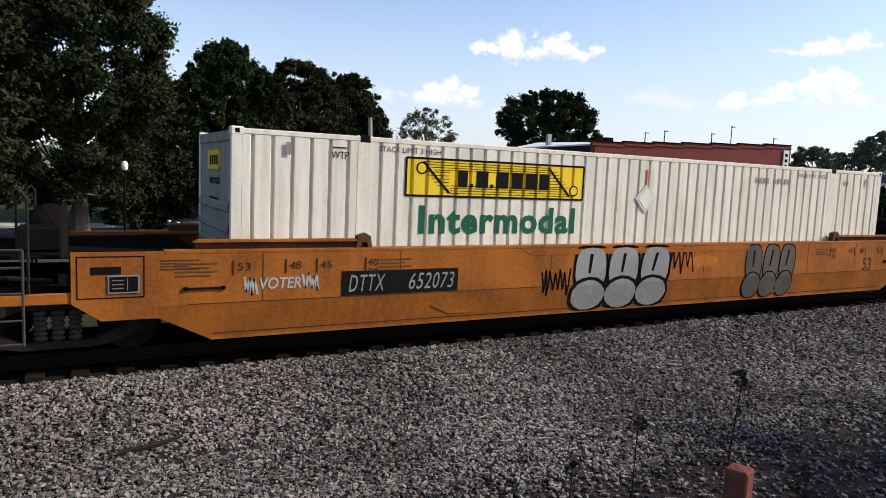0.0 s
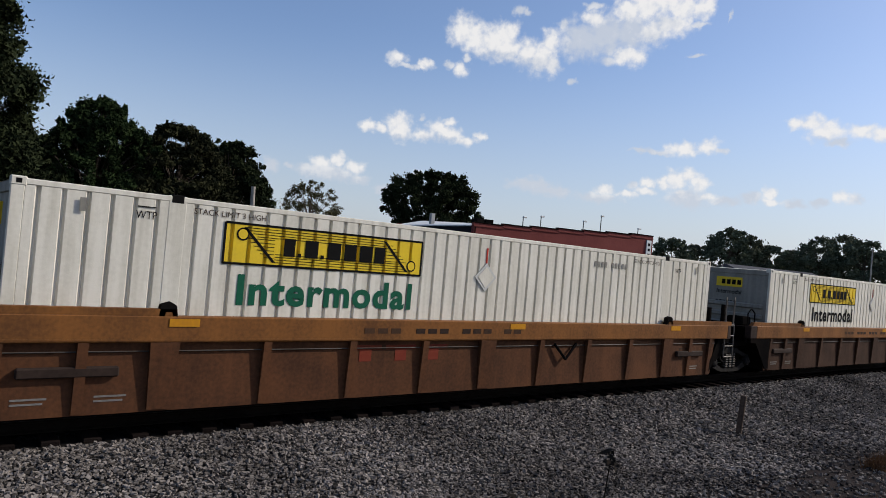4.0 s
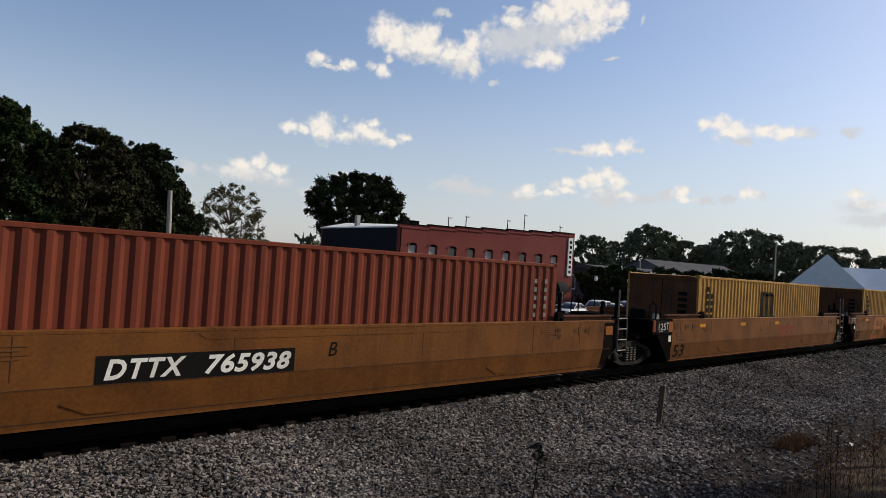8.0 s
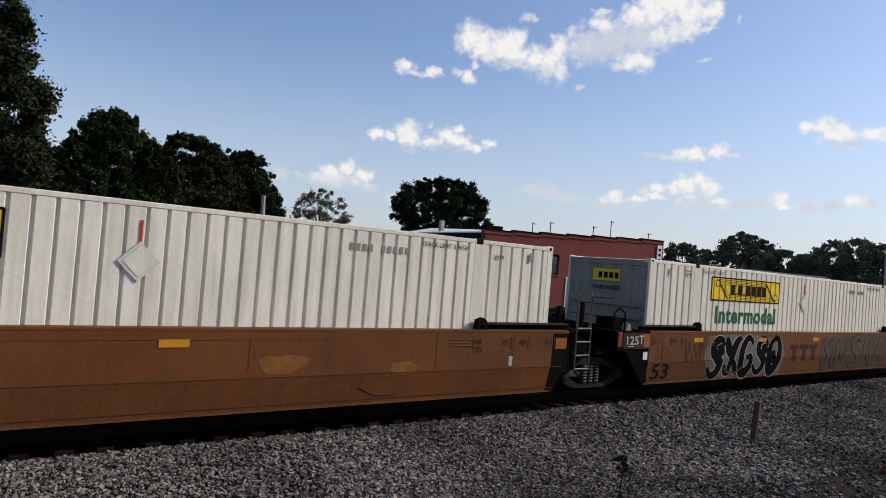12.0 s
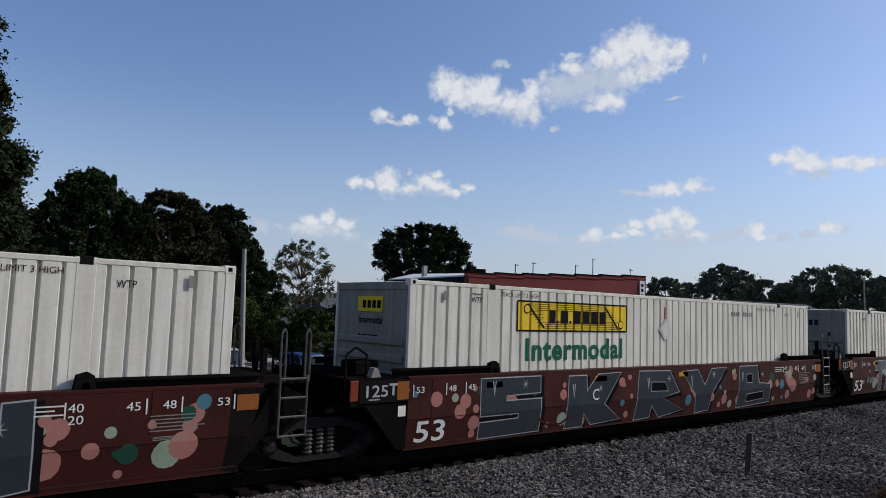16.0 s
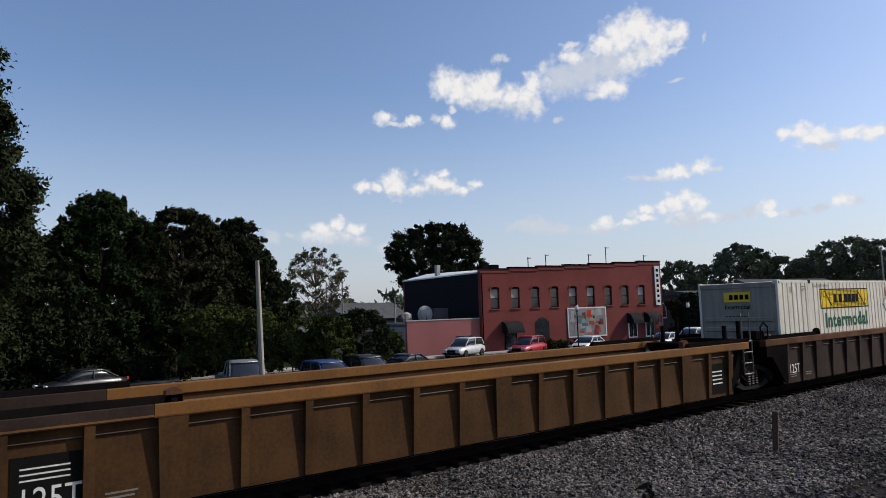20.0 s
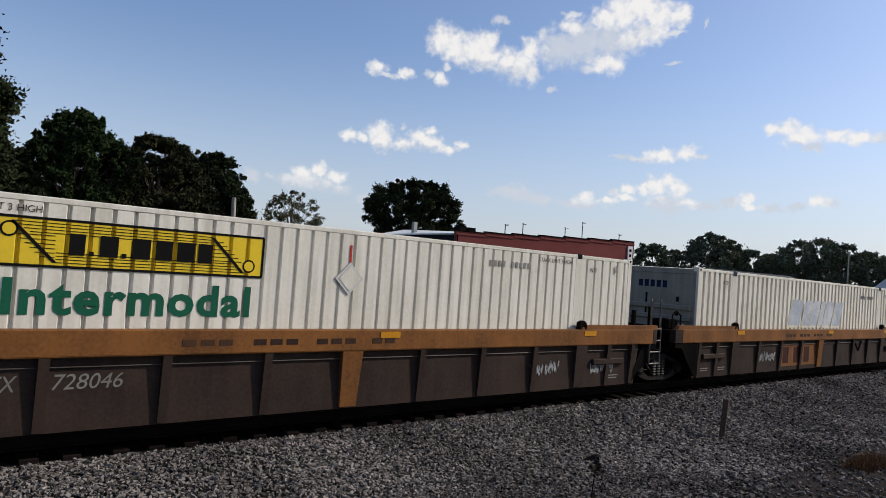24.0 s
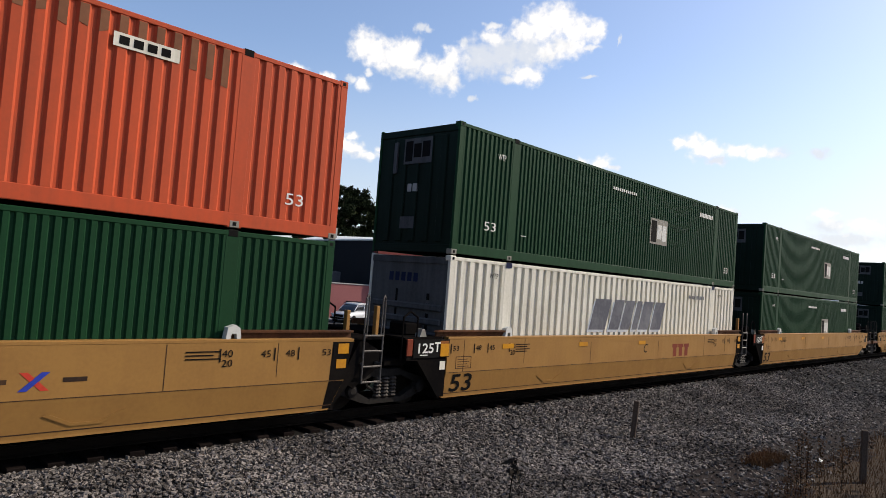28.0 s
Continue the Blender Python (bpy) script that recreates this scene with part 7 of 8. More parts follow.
def stone_field(name, label, n, xr, yr, size, seed, lift=0.0, power=1.0, m_=None):
    """Angular ballast stones lying on the ground."""
    rnd = np.random.RandomState(seed)
    ico = np.array([(a, b, c) for a in (-1, 1) for b in (-1, 1) for c in (-1, 1)]) * 0.62
    tri = np.array([(0, 1, 3), (0, 3, 2), (4, 6, 7), (4, 7, 5), (0, 4, 5), (0, 5, 1), (2, 3, 7), (2, 7, 6), (0, 2, 6), (0, 6, 4), (1, 5, 7), (1, 7, 3)])
    u = rnd.rand(n) ** power
    x = xr[0] + (xr[1] - xr[0]) * u
    y = yr[0] + (yr[1] - yr[0]) * rnd.rand(n)
    keep = rnd.rand(n) < np.array([cover_at(a, b) for a, b in zip(x, y)])
    x, y = x[keep], y[keep]
    n = len(x)
    z = np.array([ground_z(a, b) for a, b in zip(x, y)])
    s = size * (0.6 + 0.8 * rnd.rand(n) ** 2)
    ax = rnd.normal(size=(n, 3)) * np.array([.22, .22, 1.0])
    ax /= np.linalg.norm(ax, axis=1)[:, None]
    an = rnd.rand(n) * 6.28
    k = np.zeros((n, 3, 3))
    k[:, 0, 1], k[:, 0, 2], k[:, 1, 2] = -ax[:, 2], ax[:, 1], -ax[:, 0]
    k[:, 1, 0], k[:, 2, 0], k[:, 2, 1] = ax[:, 2], -ax[:, 1], ax[:, 0]
    rot = np.eye(3) + np.sin(an)[:, None, None] * k + (1 - np.cos(an))[:, None, None] * (k @ k)
    shape = ico[None] * (0.6 + 0.55 * rnd.rand(n, 8, 3)) * np.stack([1.35 * np.ones(n), .6 + .5 * rnd.rand(n), .34 + .34 * rnd.rand(n)], -1)[:, None, :]
    v = np.einsum("nij,nkj->nki", rot, shape) * s[:, None, None] * 0.5
    v += np.stack([x, y, z + s * 0.2 + lift * rnd.rand(n)], -1)[:, None, :]
    f = (tri[None] + (np.arange(n) * 8)[:, None, None]).reshape(-1, 3)
    me = bpy.data.meshes.new(name)
    me.vertices.add(n * 8)
    me.vertices.foreach_set("co", v.reshape(-1).astype(np.float32))
    me.loops.add(len(f) * 3)
    me.loops.foreach_set("vertex_index", f.reshape(-1).astype(np.int32))
    me.polygons.add(len(f))
    me.polygons.foreach_set("loop_start", np.arange(0, len(f) * 3, 3, dtype=np.int32))
    me.polygons.foreach_set("use_smooth", np.zeros(len(f), dtype=bool))
    me.update(calc_edges=True)
    me.materials.append(m_ or M_STONE)
    tagged(new(name, me), label, "gravel", kind="stuff")


stone_field("ballast_stones", "grey crushed stone ballast beside the track", 90000, (-2.5, 11.0), (3.4, 9.98), .062, 1, lift=.012)
stone_field("ballast_stones", "grey crushed stone ballast along the track", 53000, (11.0, 30.0), (3.7, 10.05), .074, 2, lift=.012, power=1.25)
stone_field("ballast_stones", "dark oily ballast under the train, shade in its colour", 11000, (-6.0, 30.0), (10.4, 13.0), .07, 3, m_=M_STONE_UNDER)
stone_field("ballast_stones", "grey crushed stone ballast in the distance", 11000, (30.0, 75.0), (5.0, 10.0), .11, 4, power=1.3)


def rails():
    prof = [(-.07, -.17), (.07, -.17), (.07, -.155), (.012, -.13), (.012, -.045), (.036, -.035), (.036, -.004), (.03, 0), (-.03, 0), (-.036, -.004), (-.036, -.035), (-.012, -.045), (-.012, -.13), (-.07, -.155)]
    for sy in (-1, 1):
        s = Shape()
        n = len(prof)
        s.add([(x, YC + sy * .755 + y, z) for x in (-90.0, 160.0) for y, z in prof], [(i, (i + 1) % n, n + (i + 1) % n, n + i) for i in range(n)])
        me = s.mesh("rail", [M_RAIL, M_RAILTOP])
        for q in me.polygons:
            if q.center.z > -.01:
                q.material_index = 1
        tagged(new("rail", me), "rusty steel rail with polished head on ties", "rail", "rails of the track", "structure")


rails()
tie_mesh = Shape().box(-.115, .115, -1.22, 1.22, -.36, -.185, .012).mesh("tie", M_TIE)
ties = tagged(new("ties"), "dark creosoted wooden ties under the rails", "ties", kind="structure")
rnd = random.Random(5)
for i in range(150):
    ob = new("tie", tie_mesh)
    ob.parent = ties
    ob.matrix_basis = pose(-12 + i * .53 + rnd.uniform(-.03, .03), YC + rnd.uniform(-.04, .04), rnd.uniform(-.012, .008), 0, 0, rnd.uniform(-1.2, 1.2))


# ---- small things on the gravel ----
def post(x, y, top, w, m_, label, lean=0):
    z = ground_z(x, y)
    s = Shape().box(-w / 2, w / 2, -w / 2, w / 2, -.05, top, .012)
    s.add([(-w / 2 + .01, -w / 2 + .01, top), (w / 2 - .01, -w / 2 + .01, top), (w / 2 - .01, w / 2 - .01, top), (-w / 2 + .01, w / 2 - .01, top), (0, 0, top + .012)], [(0, 1, 4), (1, 2, 4), (2, 3, 4), (3, 0, 4)])
    ob = new("marker_post", s.mesh("marker_post", m_))
    ob.matrix_basis = pose(x, y, z, lean, lean * .6, 20)
    return tagged(ob, label, "post")


post(14.65, 7.5, .86, .115, M_WOODPOST, "short weathered wooden post standing in the gravel", 3)
post(15.5, 3.1, 1.0, .115, M_WOODPOST, "grey weathered wooden post among dry grass", 0)
post(3.64, 2.64, 1.54, .14, M_REDPOST, "stubby red-brown wooden post beside dry weeds", 0)


def stick(name, pts, r, label, m_=M_BARK):
    s = Shape()
    for k, (a, b) in enumerate(zip(pts, pts[1:])):
        s.tube(a, b, r * (1 - k * .15), r * (1 - (k + 1) * .15), 6)
    return tagged(new(name, s.mesh(name, m_)), label, "stick")


stick("fallen_branch", [(.50, 7.92, -.52), (.72, 7.93, -.50), (.95, 8.0, -.50), (1.17, 8.06, -.47)], .035, "dark broken branch lying on the gravel", M_STALK)
stick("dry_stalk", [(3.2, 4.1, -.57), (3.55, 4.15, -.55), (3.85, 4.1, -.56)], .012, "pale dry stalk lying on the gravel", M_TRIM)
stick("fallen_branch", [(5.6, 5.6, -.58), (5.9, 5.5, -.56), (6.2, 5.55, -.57)], .015, "thin dark twig lying on the gravel")


def weed(x, y, h, lean, seed, label):
    rnd = random.Random(seed)
    r0 = .006 if x > 10 else .010
    root = thing("weed", label, "weed", pose(x, y, ground_z(x, y)))
    s = Shape()
    p = Vector((0, 0, 0))
    pts = [p.copy()]
    for k in range(6):
        p = p + Vector((lean * h / 6 + rnd.uniform(-.012, .012), rnd.uniform(-.012, .012), h / 6))
        pts.append(p.copy())
    for k in range(6):
        s.tube(pts[k], pts[k + 1], r0 * (1 - k * .1), r0 * (1 - (k + 1) * .1), 5)
    part("stem", s, M_STALK, root)
    lf = Shape()
    for k in range(34 if x < 10 else 90):
        i = rnd.randrange(2, 7)
        c = pts[i] + Vector((rnd.uniform(-.03, .03), rnd.uniform(-.03, .03), rnd.uniform(-.06, .03)))
        if k > 12:
            c = pts[6] + Vector((rnd.gauss(0, .03), rnd.gauss(0, .03), rnd.uniform(-.09 if x < 10 else -h * .8, .03)))
        d = Vector((rnd.uniform(-1, 1), rnd.uniform(-1, 1), rnd.uniform(-.6, .8))) * (.075 if x < 10 else .045)
        w = d.orthogonal().normalized() * .02
        lf.add([c - w, c + w, c + d], [(0, 1, 2)])
    part("leaf", lf, M_STALK if x < 10 else M_WEED, root, fix=False)
    return root


weed(3.95, 3.05, 1.98, .1, 1, "tall dry weed stalk growing beside the post")
weed(3.58, 3.47, 1.56, .01, 2, "thin dry weed stalk growing through the gravel")
weed(3.29, 3.76, 1.18, .0, 3, "dry weed stalk growing through the gravel")
weed(4.23, 2.66, 1.32, 0, 4, "dry weed stalk beside the post")
weed(12.1, 3.25, 1.32, -.02, 5, "tall dry weed at the edge of the dirt")
weed(12.5, 3.1, 1.15, .05, 6, "dry weed at the edge of the dirt")
weed(11.8, 3.1, 1.2, .02, 8, "dry weed at the edge of the dirt")
weed(12.9, 3.4, 1.05, .02, 11, "dry weed at the edge of the dirt")


def litter(x, y, w, label):
    """A crumpled pale scrap."""
    rnd = random.Random(4)
    z = ground_z(x, y)
    s = Shape()
    p = [(x + w * math.cos(k * .9), y + w * .6 * math.sin(k * .9), z + rnd.uniform(.01, .06)) for k in range(7)] + [(x, y, z + .09)]
    s.add(p, [(k, (k + 1) % 7, 7) for k in range(7)])
    tagged(new("litter", s.mesh("litter", M_TRIM, False)), label, "litter")


litter(16.6, 4.15, .12, "crumpled scrap of white paper on dry grass")


def tuft(x0, x1, y0, y1, n, seed, h, label):
    rnd = random.Random(seed)
    s = Shape()
    for k in range(n):
        x, y = rnd.uniform(x0, x1), rnd.uniform(y0, y1)
        z = ground_z(x, y)
        a = rnd.uniform(0, 6.28)
        b = rnd.uniform(.3, 1.0) * h
        dx, dy = math.cos(a), math.sin(a)
        s.add([(x - dy * .005, y + dx * .005, z - .01), (x + dy * .005, y - dx * .005, z - .01), (x + dx * b * .5, y + dy * b * .5, z + b)], [(0, 1, 2)])
    tagged(new("dry_grass", s.mesh("dry_grass", M_WEED, False)), label, "grass", kind="stuff")


weed(12.3, 3.4, 1.1, .06, 12, "dry weed at the edge of the dirt")
weed(11.6, 3.3, .95, -.05, 13, "dry weed at the edge of the dirt")
weed(12.6, 2.8, 1.2, .03, 14, "dry weed at the edge of the dirt")
tuft(10.5, 26.0, 1.6, 4.1, 9000, 7, .24, "dry brown grass on bare dirt beside the gravel")
tuft(14.6, 16.2, 4.6, 5.1, 1500, 9, .24, "tuft of dry brown grass in the gravel")


# ---- street, verge, parking ----
def slab(name, x0, x1, y0, y1, z, m_, label, cat, h=.06):
    s = Shape().box(x0, x1, y0, y1, z - h, z, .01)
    return tagged(new(name, s.mesh(name, m_)), label, cat, kind="structure")


slab("road", -70, 140, 25.0, 47.0, STREET + .02, M_ASPHALT, "worn grey asphalt street and parking bays", "road", .05)
slab("pavement", -70, 140, 47.0, 49.2, STREET + .14, M_CONC, "pale concrete pavement with kerb before the shops", "pavement", .2)
for i in range(26):
    slab("bay_line", 8 + i * 2.8, 8.1 + i * 2.8, 41.5, 46.6, STREET + .026, M_TRIM, "white painted parking line on asphalt", "marking", .004)

# ---- trees ----
def leaves_mesh(name, centres, radii, n, size, m_, seed, squash=1.0, shell=0.55, rise=0.0):
    """Many small three-cornered leaves in lumps within the given balls; rise draws the lumps out into upright shoots."""
    rnd = np.random.RandomState(seed)
    c0, r0 = np.array(centres, float), np.array(radii, float)
    k = 6   # lumps in each ball
    u = rnd.normal(size=(len(c0), k, 3))
    u /= np.linalg.norm(u, axis=2)[:, :, None]
    u[:, :, 2] += rise
    far = r0[:, None] * (shell + .75 * (1 - shell) * rnd.rand(len(c0), k))
    c = (c0[:, None, :] + u * far[:, :, None] * np.array([1, 1, squash])).reshape(-1, 3)
    r = (r0[:, None] * (.38 + .34 * rnd.rand(len(c0), k))).reshape(-1)
    pick = rnd.choice(len(c), n, p=r ** 2 / (r ** 2).sum())
    d = rnd.normal(size=(n, 3))
    d /= np.linalg.norm(d, axis=1)[:, None]
    rad = r[pick] * np.minimum(2.6, rnd.rand(n) ** .5 * np.exp(.27 * rnd.normal(size=n)))
    p = c[pick] + d * rad[:, None] * np.array([1, 1, .8 + .8 * rise])
    a = rnd.normal(size=(n, 3))
    a /= np.linalg.norm(a, axis=1)[:, None]
    b = np.cross(a, rnd.normal(size=(n, 3)))
    b /= np.linalg.norm(b, axis=1)[:, None] + 1e-9
    s = size * (0.55 + .9 * rnd.rand(n))[:, None]
    v = np.stack([p - a * s, p + a * s * .4 + b * s * .62, p + a * s * .8 - b * s * .5], 1)
    me = bpy.data.meshes.new(name)
    me.vertices.add(n * 3)
    me.vertices.foreach_set("co", v.reshape(-1).astype(np.float32))
    me.loops.add(n * 3)
    me.loops.foreach_set("vertex_index", np.arange(n * 3, dtype=np.int32))
    me.polygons.add(n)
    me.polygons.foreach_set("loop_start", np.arange(0, n * 3, 3, dtype=np.int32))
    me.update(calc_edges=True)
    me.materials.append(m_)
    return me


def tree(x, y, base, height, spread, m_, label, seed, shape="round", n=14000, leaf=.22, trunk_h=.28, clumps=38, trunk_r=None, shell=.5, clump_r=.26, limb=.22, rise=0.0):
    """A trunk with limbs and a crown of clumps with gaps between them."""
    rnd = random.Random(seed)
    root = thing("tree", label, "tree", pose(x, y, base))
    tr = trunk_r or height * .02
    s = Shape()
    top = height * (.86 if shape == "cone" else .72)
    pts = [Vector((0, 0, -.2))]
    for k in range(6):
        t = (k + 1) / 6
        pts.append(Vector((rnd.uniform(-.1, .1) * height * .08 * t, rnd.uniform(-.1, .1) * height * .08 * t, top * t)))
    for k in range(6):
        s.tube(pts[k], pts[k + 1], tr * (1.3 if k == 0 else 1 - k * .155), tr * (1 - (k + 1) * .155), 9)
    part("trunk", s, M_BARK, root)
    centres, radii = [], []
    z0 = height * trunk_h
    limbs = Shape()
    lobes = [(rnd.uniform(0, 6.28), rnd.uniform(.1, .95), rnd.uniform(.75, 1.22)) for _ in range(9)]
    for i in range(clumps):
        u = (i + .5) / clumps
        z = z0 + (height - z0) * min(1, max(0, u ** .9 + rnd.uniform(-.05, .05)))
        rel = min(.995, (z - z0) / (height - z0))
        if shape == "cone":
            w = spread * (1 - rel) ** .5 * (.75 + .25 * min(1, rel * 8))
        elif shape == "tall":
            w = spread * (1 - rel ** 2.4) ** .6 * (.6 + .4 * min(1, rel * 4))
        else:
            w = spread * math.sqrt(max(.03, 1 - (2 * rel - .85) ** 2 / 1.34))
        a = i * 2.39996 + rnd.uniform(-.4, .4)
        lobe = 1.0   # boughs that stand out or fall back
        for la, lz, lf in lobes:
            near = max(0, 1 - abs((a - la + math.pi) % (2 * math.pi) - math.pi) / .9) * max(0, 1 - abs(rel - lz) / .22)
            lobe += (lf - 1) * near
        q = w * math.sqrt(rnd.uniform(.3, 1.0)) * rnd.uniform(.9, 1.06) * lobe
        cr = height * clump_r * .5 * rnd.choice((.5, .65, .8, 1.0, 1.15)) * (.7 if rel > .85 else 1)
        cr = min(cr, w * .7 + .2)
        q = max(0, q - cr * .55)
        c = Vector((q * math.cos(a), q * math.sin(a), min(z + rnd.uniform(-.02, .02) * height, height - cr * .8)))
        centres.append(tuple(c))
        radii.append(cr)
        if i % 2 and clumps > 60:
            continue
        start = pts[min(5, max(1, int(6 * max(0, c.z - .55 * q) / top)))]
        mid = (start * .5 + c * .5) + Vector((rnd.uniform(-.04, .04) * q, rnd.uniform(-.04, .04) * q, -.06 * q))
        limbs.tube(start, mid, tr * limb, tr * limb * .6, 5)
        limbs.tube(mid, c, tr * limb * .6, tr * .05, 5)
    part("branchwork", limbs, M_BARK, root)
    part("crown", leaves_mesh("crown", centres, radii, n, leaf, m_, seed, .85, shell, rise), m_, root, fix=False)
    return root


def at(az, dist):
    return dist * math.cos(radians(az)), dist * math.sin(radians(az))


def tree_at(az, dist, el_top, spread, m_, label, seed, base=STREET, **kw):
    x, y = at(az, dist)
    return tree(x, y, base, EYE_Z + dist * math.tan(radians(el_top)) - base, spread, m_, label, seed, **kw)


OAK, FAR = "large dark leafy tree with dense crown beside the street", "distant dark green tree on the horizon"
LEFT = "tall dark broadleaf tree with dense layered crown"
tree_at(88.9, 40, 22.0, 5.0, M_LEAF_DARK, LEFT, 1, shape="tall", n=130000, leaf=.125, clumps=300, trunk_h=.1, shell=.3, clump_r=.105)
tree_at(97, 38, 17, 4.8, M_LEAF_DARK, LEFT, 2, shape="tall", n=26000, leaf=.18, clumps=110, trunk_h=.12, shell=.2, clump_r=.13)
GROVE = dict(leaf=.13, shell=.3)
tree_at(84.2, 50, 7.6, 3.8, M_LEAF_DARK, OAK, 3, n=36000, clumps=130, trunk_h=.08, clump_r=.15, **GROVE)
tree_at(78.7, 52, 9.4, 6.3, M_LEAF_MID, "green maple with pointed crown beside the street", 4, shape="cone", n=130000, clumps=460, trunk_h=.08, clump_r=.07, rise=.9, **GROVE)
tree_at(81.6, 57, 6.8, 4.0, M_LEAF_DARK, OAK, 31, n=26000, clumps=90, trunk_h=.06, clump_r=.16, **GROVE)
tree_at(76.0, 58, 7.0, 4.4, M_LEAF_DARK, OAK, 32, n=30000, clumps=110, trunk_h=.06, clump_r=.16, **GROVE)
tree_at(73.2, 54, 8.5, 5.2, M_LEAF_WARM, "oak with dark leaves turning brown beside the street", 5, n=100000, clumps=240, trunk_h=.1, clump_r=.12, **GROVE)
tree_at(71.2, 60, 7.6, 4.2, M_LEAF_DARK, OAK, 33, n=34000, clumps=110, trunk_h=.06, clump_r=.15, **GROVE)
tree_at(69.2, 58, 7.9, 3.9, M_LEAF_DARK, OAK, 6, n=80000, clumps=200, trunk_h=.1, clump_r=.115, **GROVE)
tree_at(66.7, 60, 5.1, 1.9, M_LEAF_DARK, "small dark tree at the edge of a grove", 7, n=16000, clumps=60, trunk_h=.1, clump_r=.15, **GROVE)
# low growth under the grove
for i, (az, d, el, sp) in enumerate(((85.4, 47, .6, 2.6), (83.0, 48, 1.2, 2.8), (80.6, 48, .8, 2.8), (78.2, 49, 1.4, 2.8), (75.8, 50, .9, 2.8), (73.4, 50, 1.3, 2.8), (71.0, 52, 1.0, 2.8), (68.6, 52, .8, 2.4))):
    tree_at(az, d, el, sp, M_LEAF_DARK, "dark shrub growing under the street trees", 110 + i, n=11000, leaf=.14, clumps=46, trunk_h=.02, clump_r=.3, trunk_r=.06, shell=.2)
tree_at(62.7, 85, 5.5, 4.3, M_LEAF_PALE, "thin tree with sparse pale leaves and bare branches", 8, n=11000, leaf=.115, clumps=150, trunk_h=.36, shell=.3, clump_r=.10, trunk_r=.2, limb=.3)
tree_at(52.8, 98, 7.2, 7.6, M_LEAF_DARK, "broad dark tree standing behind the brick building", 9, n=70000, leaf=.19, clumps=170, trunk_h=.42, shell=.3, clump_r=.13)
tree_at(65.6, 80, 2.9, 2.6, M_LEAF_DARK, "small dark tree beyond the car park", 10, n=12000, leaf=.18, clumps=50, shell=.2, clump_r=.18)
BUSH = "crape myrtle with light green leaves by the car park"
for i, (az, d, el, sp) in enumerate(((64.6, 43, -.3, 2.3), (61.6, 42, -.1, 1.9), (58.9, 44, .35, 2.2), (67.4, 45, .6, 2.2), (56.9, 50, -1.4, 1.5), (70.5, 46, 1.0, 2.4))):
    tree_at(az, d, el, sp, M_LEAF_BUSH if i not in (2,) else M_LEAF_DARK, BUSH, 20 + i, n=17000, leaf=.095, clumps=70, trunk_h=.22, clump_r=.22, trunk_r=.07, shell=.25)
# tree line along the right of the view
for i, (az, d, el, sp) in enumerate(((33.0, 130, 3.3, 5.0), (31.2, 150, 2.9, 6.0), (28.8, 145, 4.4, 5.6), (27.4, 150, 3.9, 5.0), (26.0, 150, 3.2, 6.0), (24.4, 160, 3.0, 6.0),
                                     (22.7, 150, 4.1, 5.6), (21.1, 165, 4.3, 6.0), (19.8, 150, 4.0, 6.0), (18.2, 160, 3.5, 6.0), (16.6, 150, 3.3, 6.0), (14.6, 150, 3.2, 6.0),
                                     (12.6, 150, 2.7, 6.0), (10.6, 150, 2.9, 6.0), (8.4, 160, 3.0, 7.0), (6.0, 170, 3.0, 7.0), (3.5, 180, 2.8, 8.0))):
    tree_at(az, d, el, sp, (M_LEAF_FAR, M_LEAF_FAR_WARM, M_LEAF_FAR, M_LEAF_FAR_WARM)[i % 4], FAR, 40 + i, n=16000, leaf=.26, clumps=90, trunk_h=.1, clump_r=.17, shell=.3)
for i, (az, d, el, sp) in enumerate(((32.2, 82, .7, 3.4), (30.8, 84, 1.0, 3.6), (29.2, 86, .6, 3.2), (27.2, 88, 1.0, 3.8), (25.2, 92, .9, 3.4), (23.0, 95, 1.1, 3.8), (20.5, 100, 1.0, 4.0))):
    tree_at(az, d, el, sp, M_LEAF_MID if i % 2 else M_LEAF_DARK, "leafy street tree among low buildings", 70 + i, n=11000, leaf=.2, clumps=60, trunk_h=.15, clump_r=.22, shell=.25)


def far_woods():
    """A low uneven band of woods on the horizon."""
    rnd = random.Random(12)
    c, r = [], []
    for k in range(420):
        az = rnd.uniform(-20, 125)
        d = rnd.uniform(260, 420)
        x, y = at(az, d)
        rr = rnd.uniform(3.5, 6.0)
        c.append((x, y, STREET + rr * .7 + rnd.uniform(0, 3)))
        r.append(rr)
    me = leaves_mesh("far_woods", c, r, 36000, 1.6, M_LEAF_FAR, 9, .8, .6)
    tagged(new("far_woods", me), "low dark woods along the horizon", "woods", kind="stuff")


far_woods()

# ---- the brick building ----
FA = radians(-8.5)
FU, FN = Vector((math.cos(FA), math.sin(FA), 0)), Vector((math.sin(FA), -math.cos(FA), 0))  # along the front, out of it
PITCH = 2.37
FP = Vector((*at(47.85, 65.0), STREET))   # foot of the first window's axis
FL, FR = -1.62, 22.0                     # ends of the front along FU


def front(ob):
    ob.matrix_basis = Matrix.Translation(FP) @ Matrix.Rotation(FA, 4, "Z")
    return ob


def arch(x, z0, z1, w, rise, n=8):
    """An upright opening with a bowed head, as points (x, z)."""
    p = [(x - w / 2, z0), (x + w / 2, z0)]
    for k in range(n + 1):
        t = k / n
        p.append((x + w / 2 - w * t, z1 - rise + rise * math.sin(math.pi * t) ** .8))
    return p


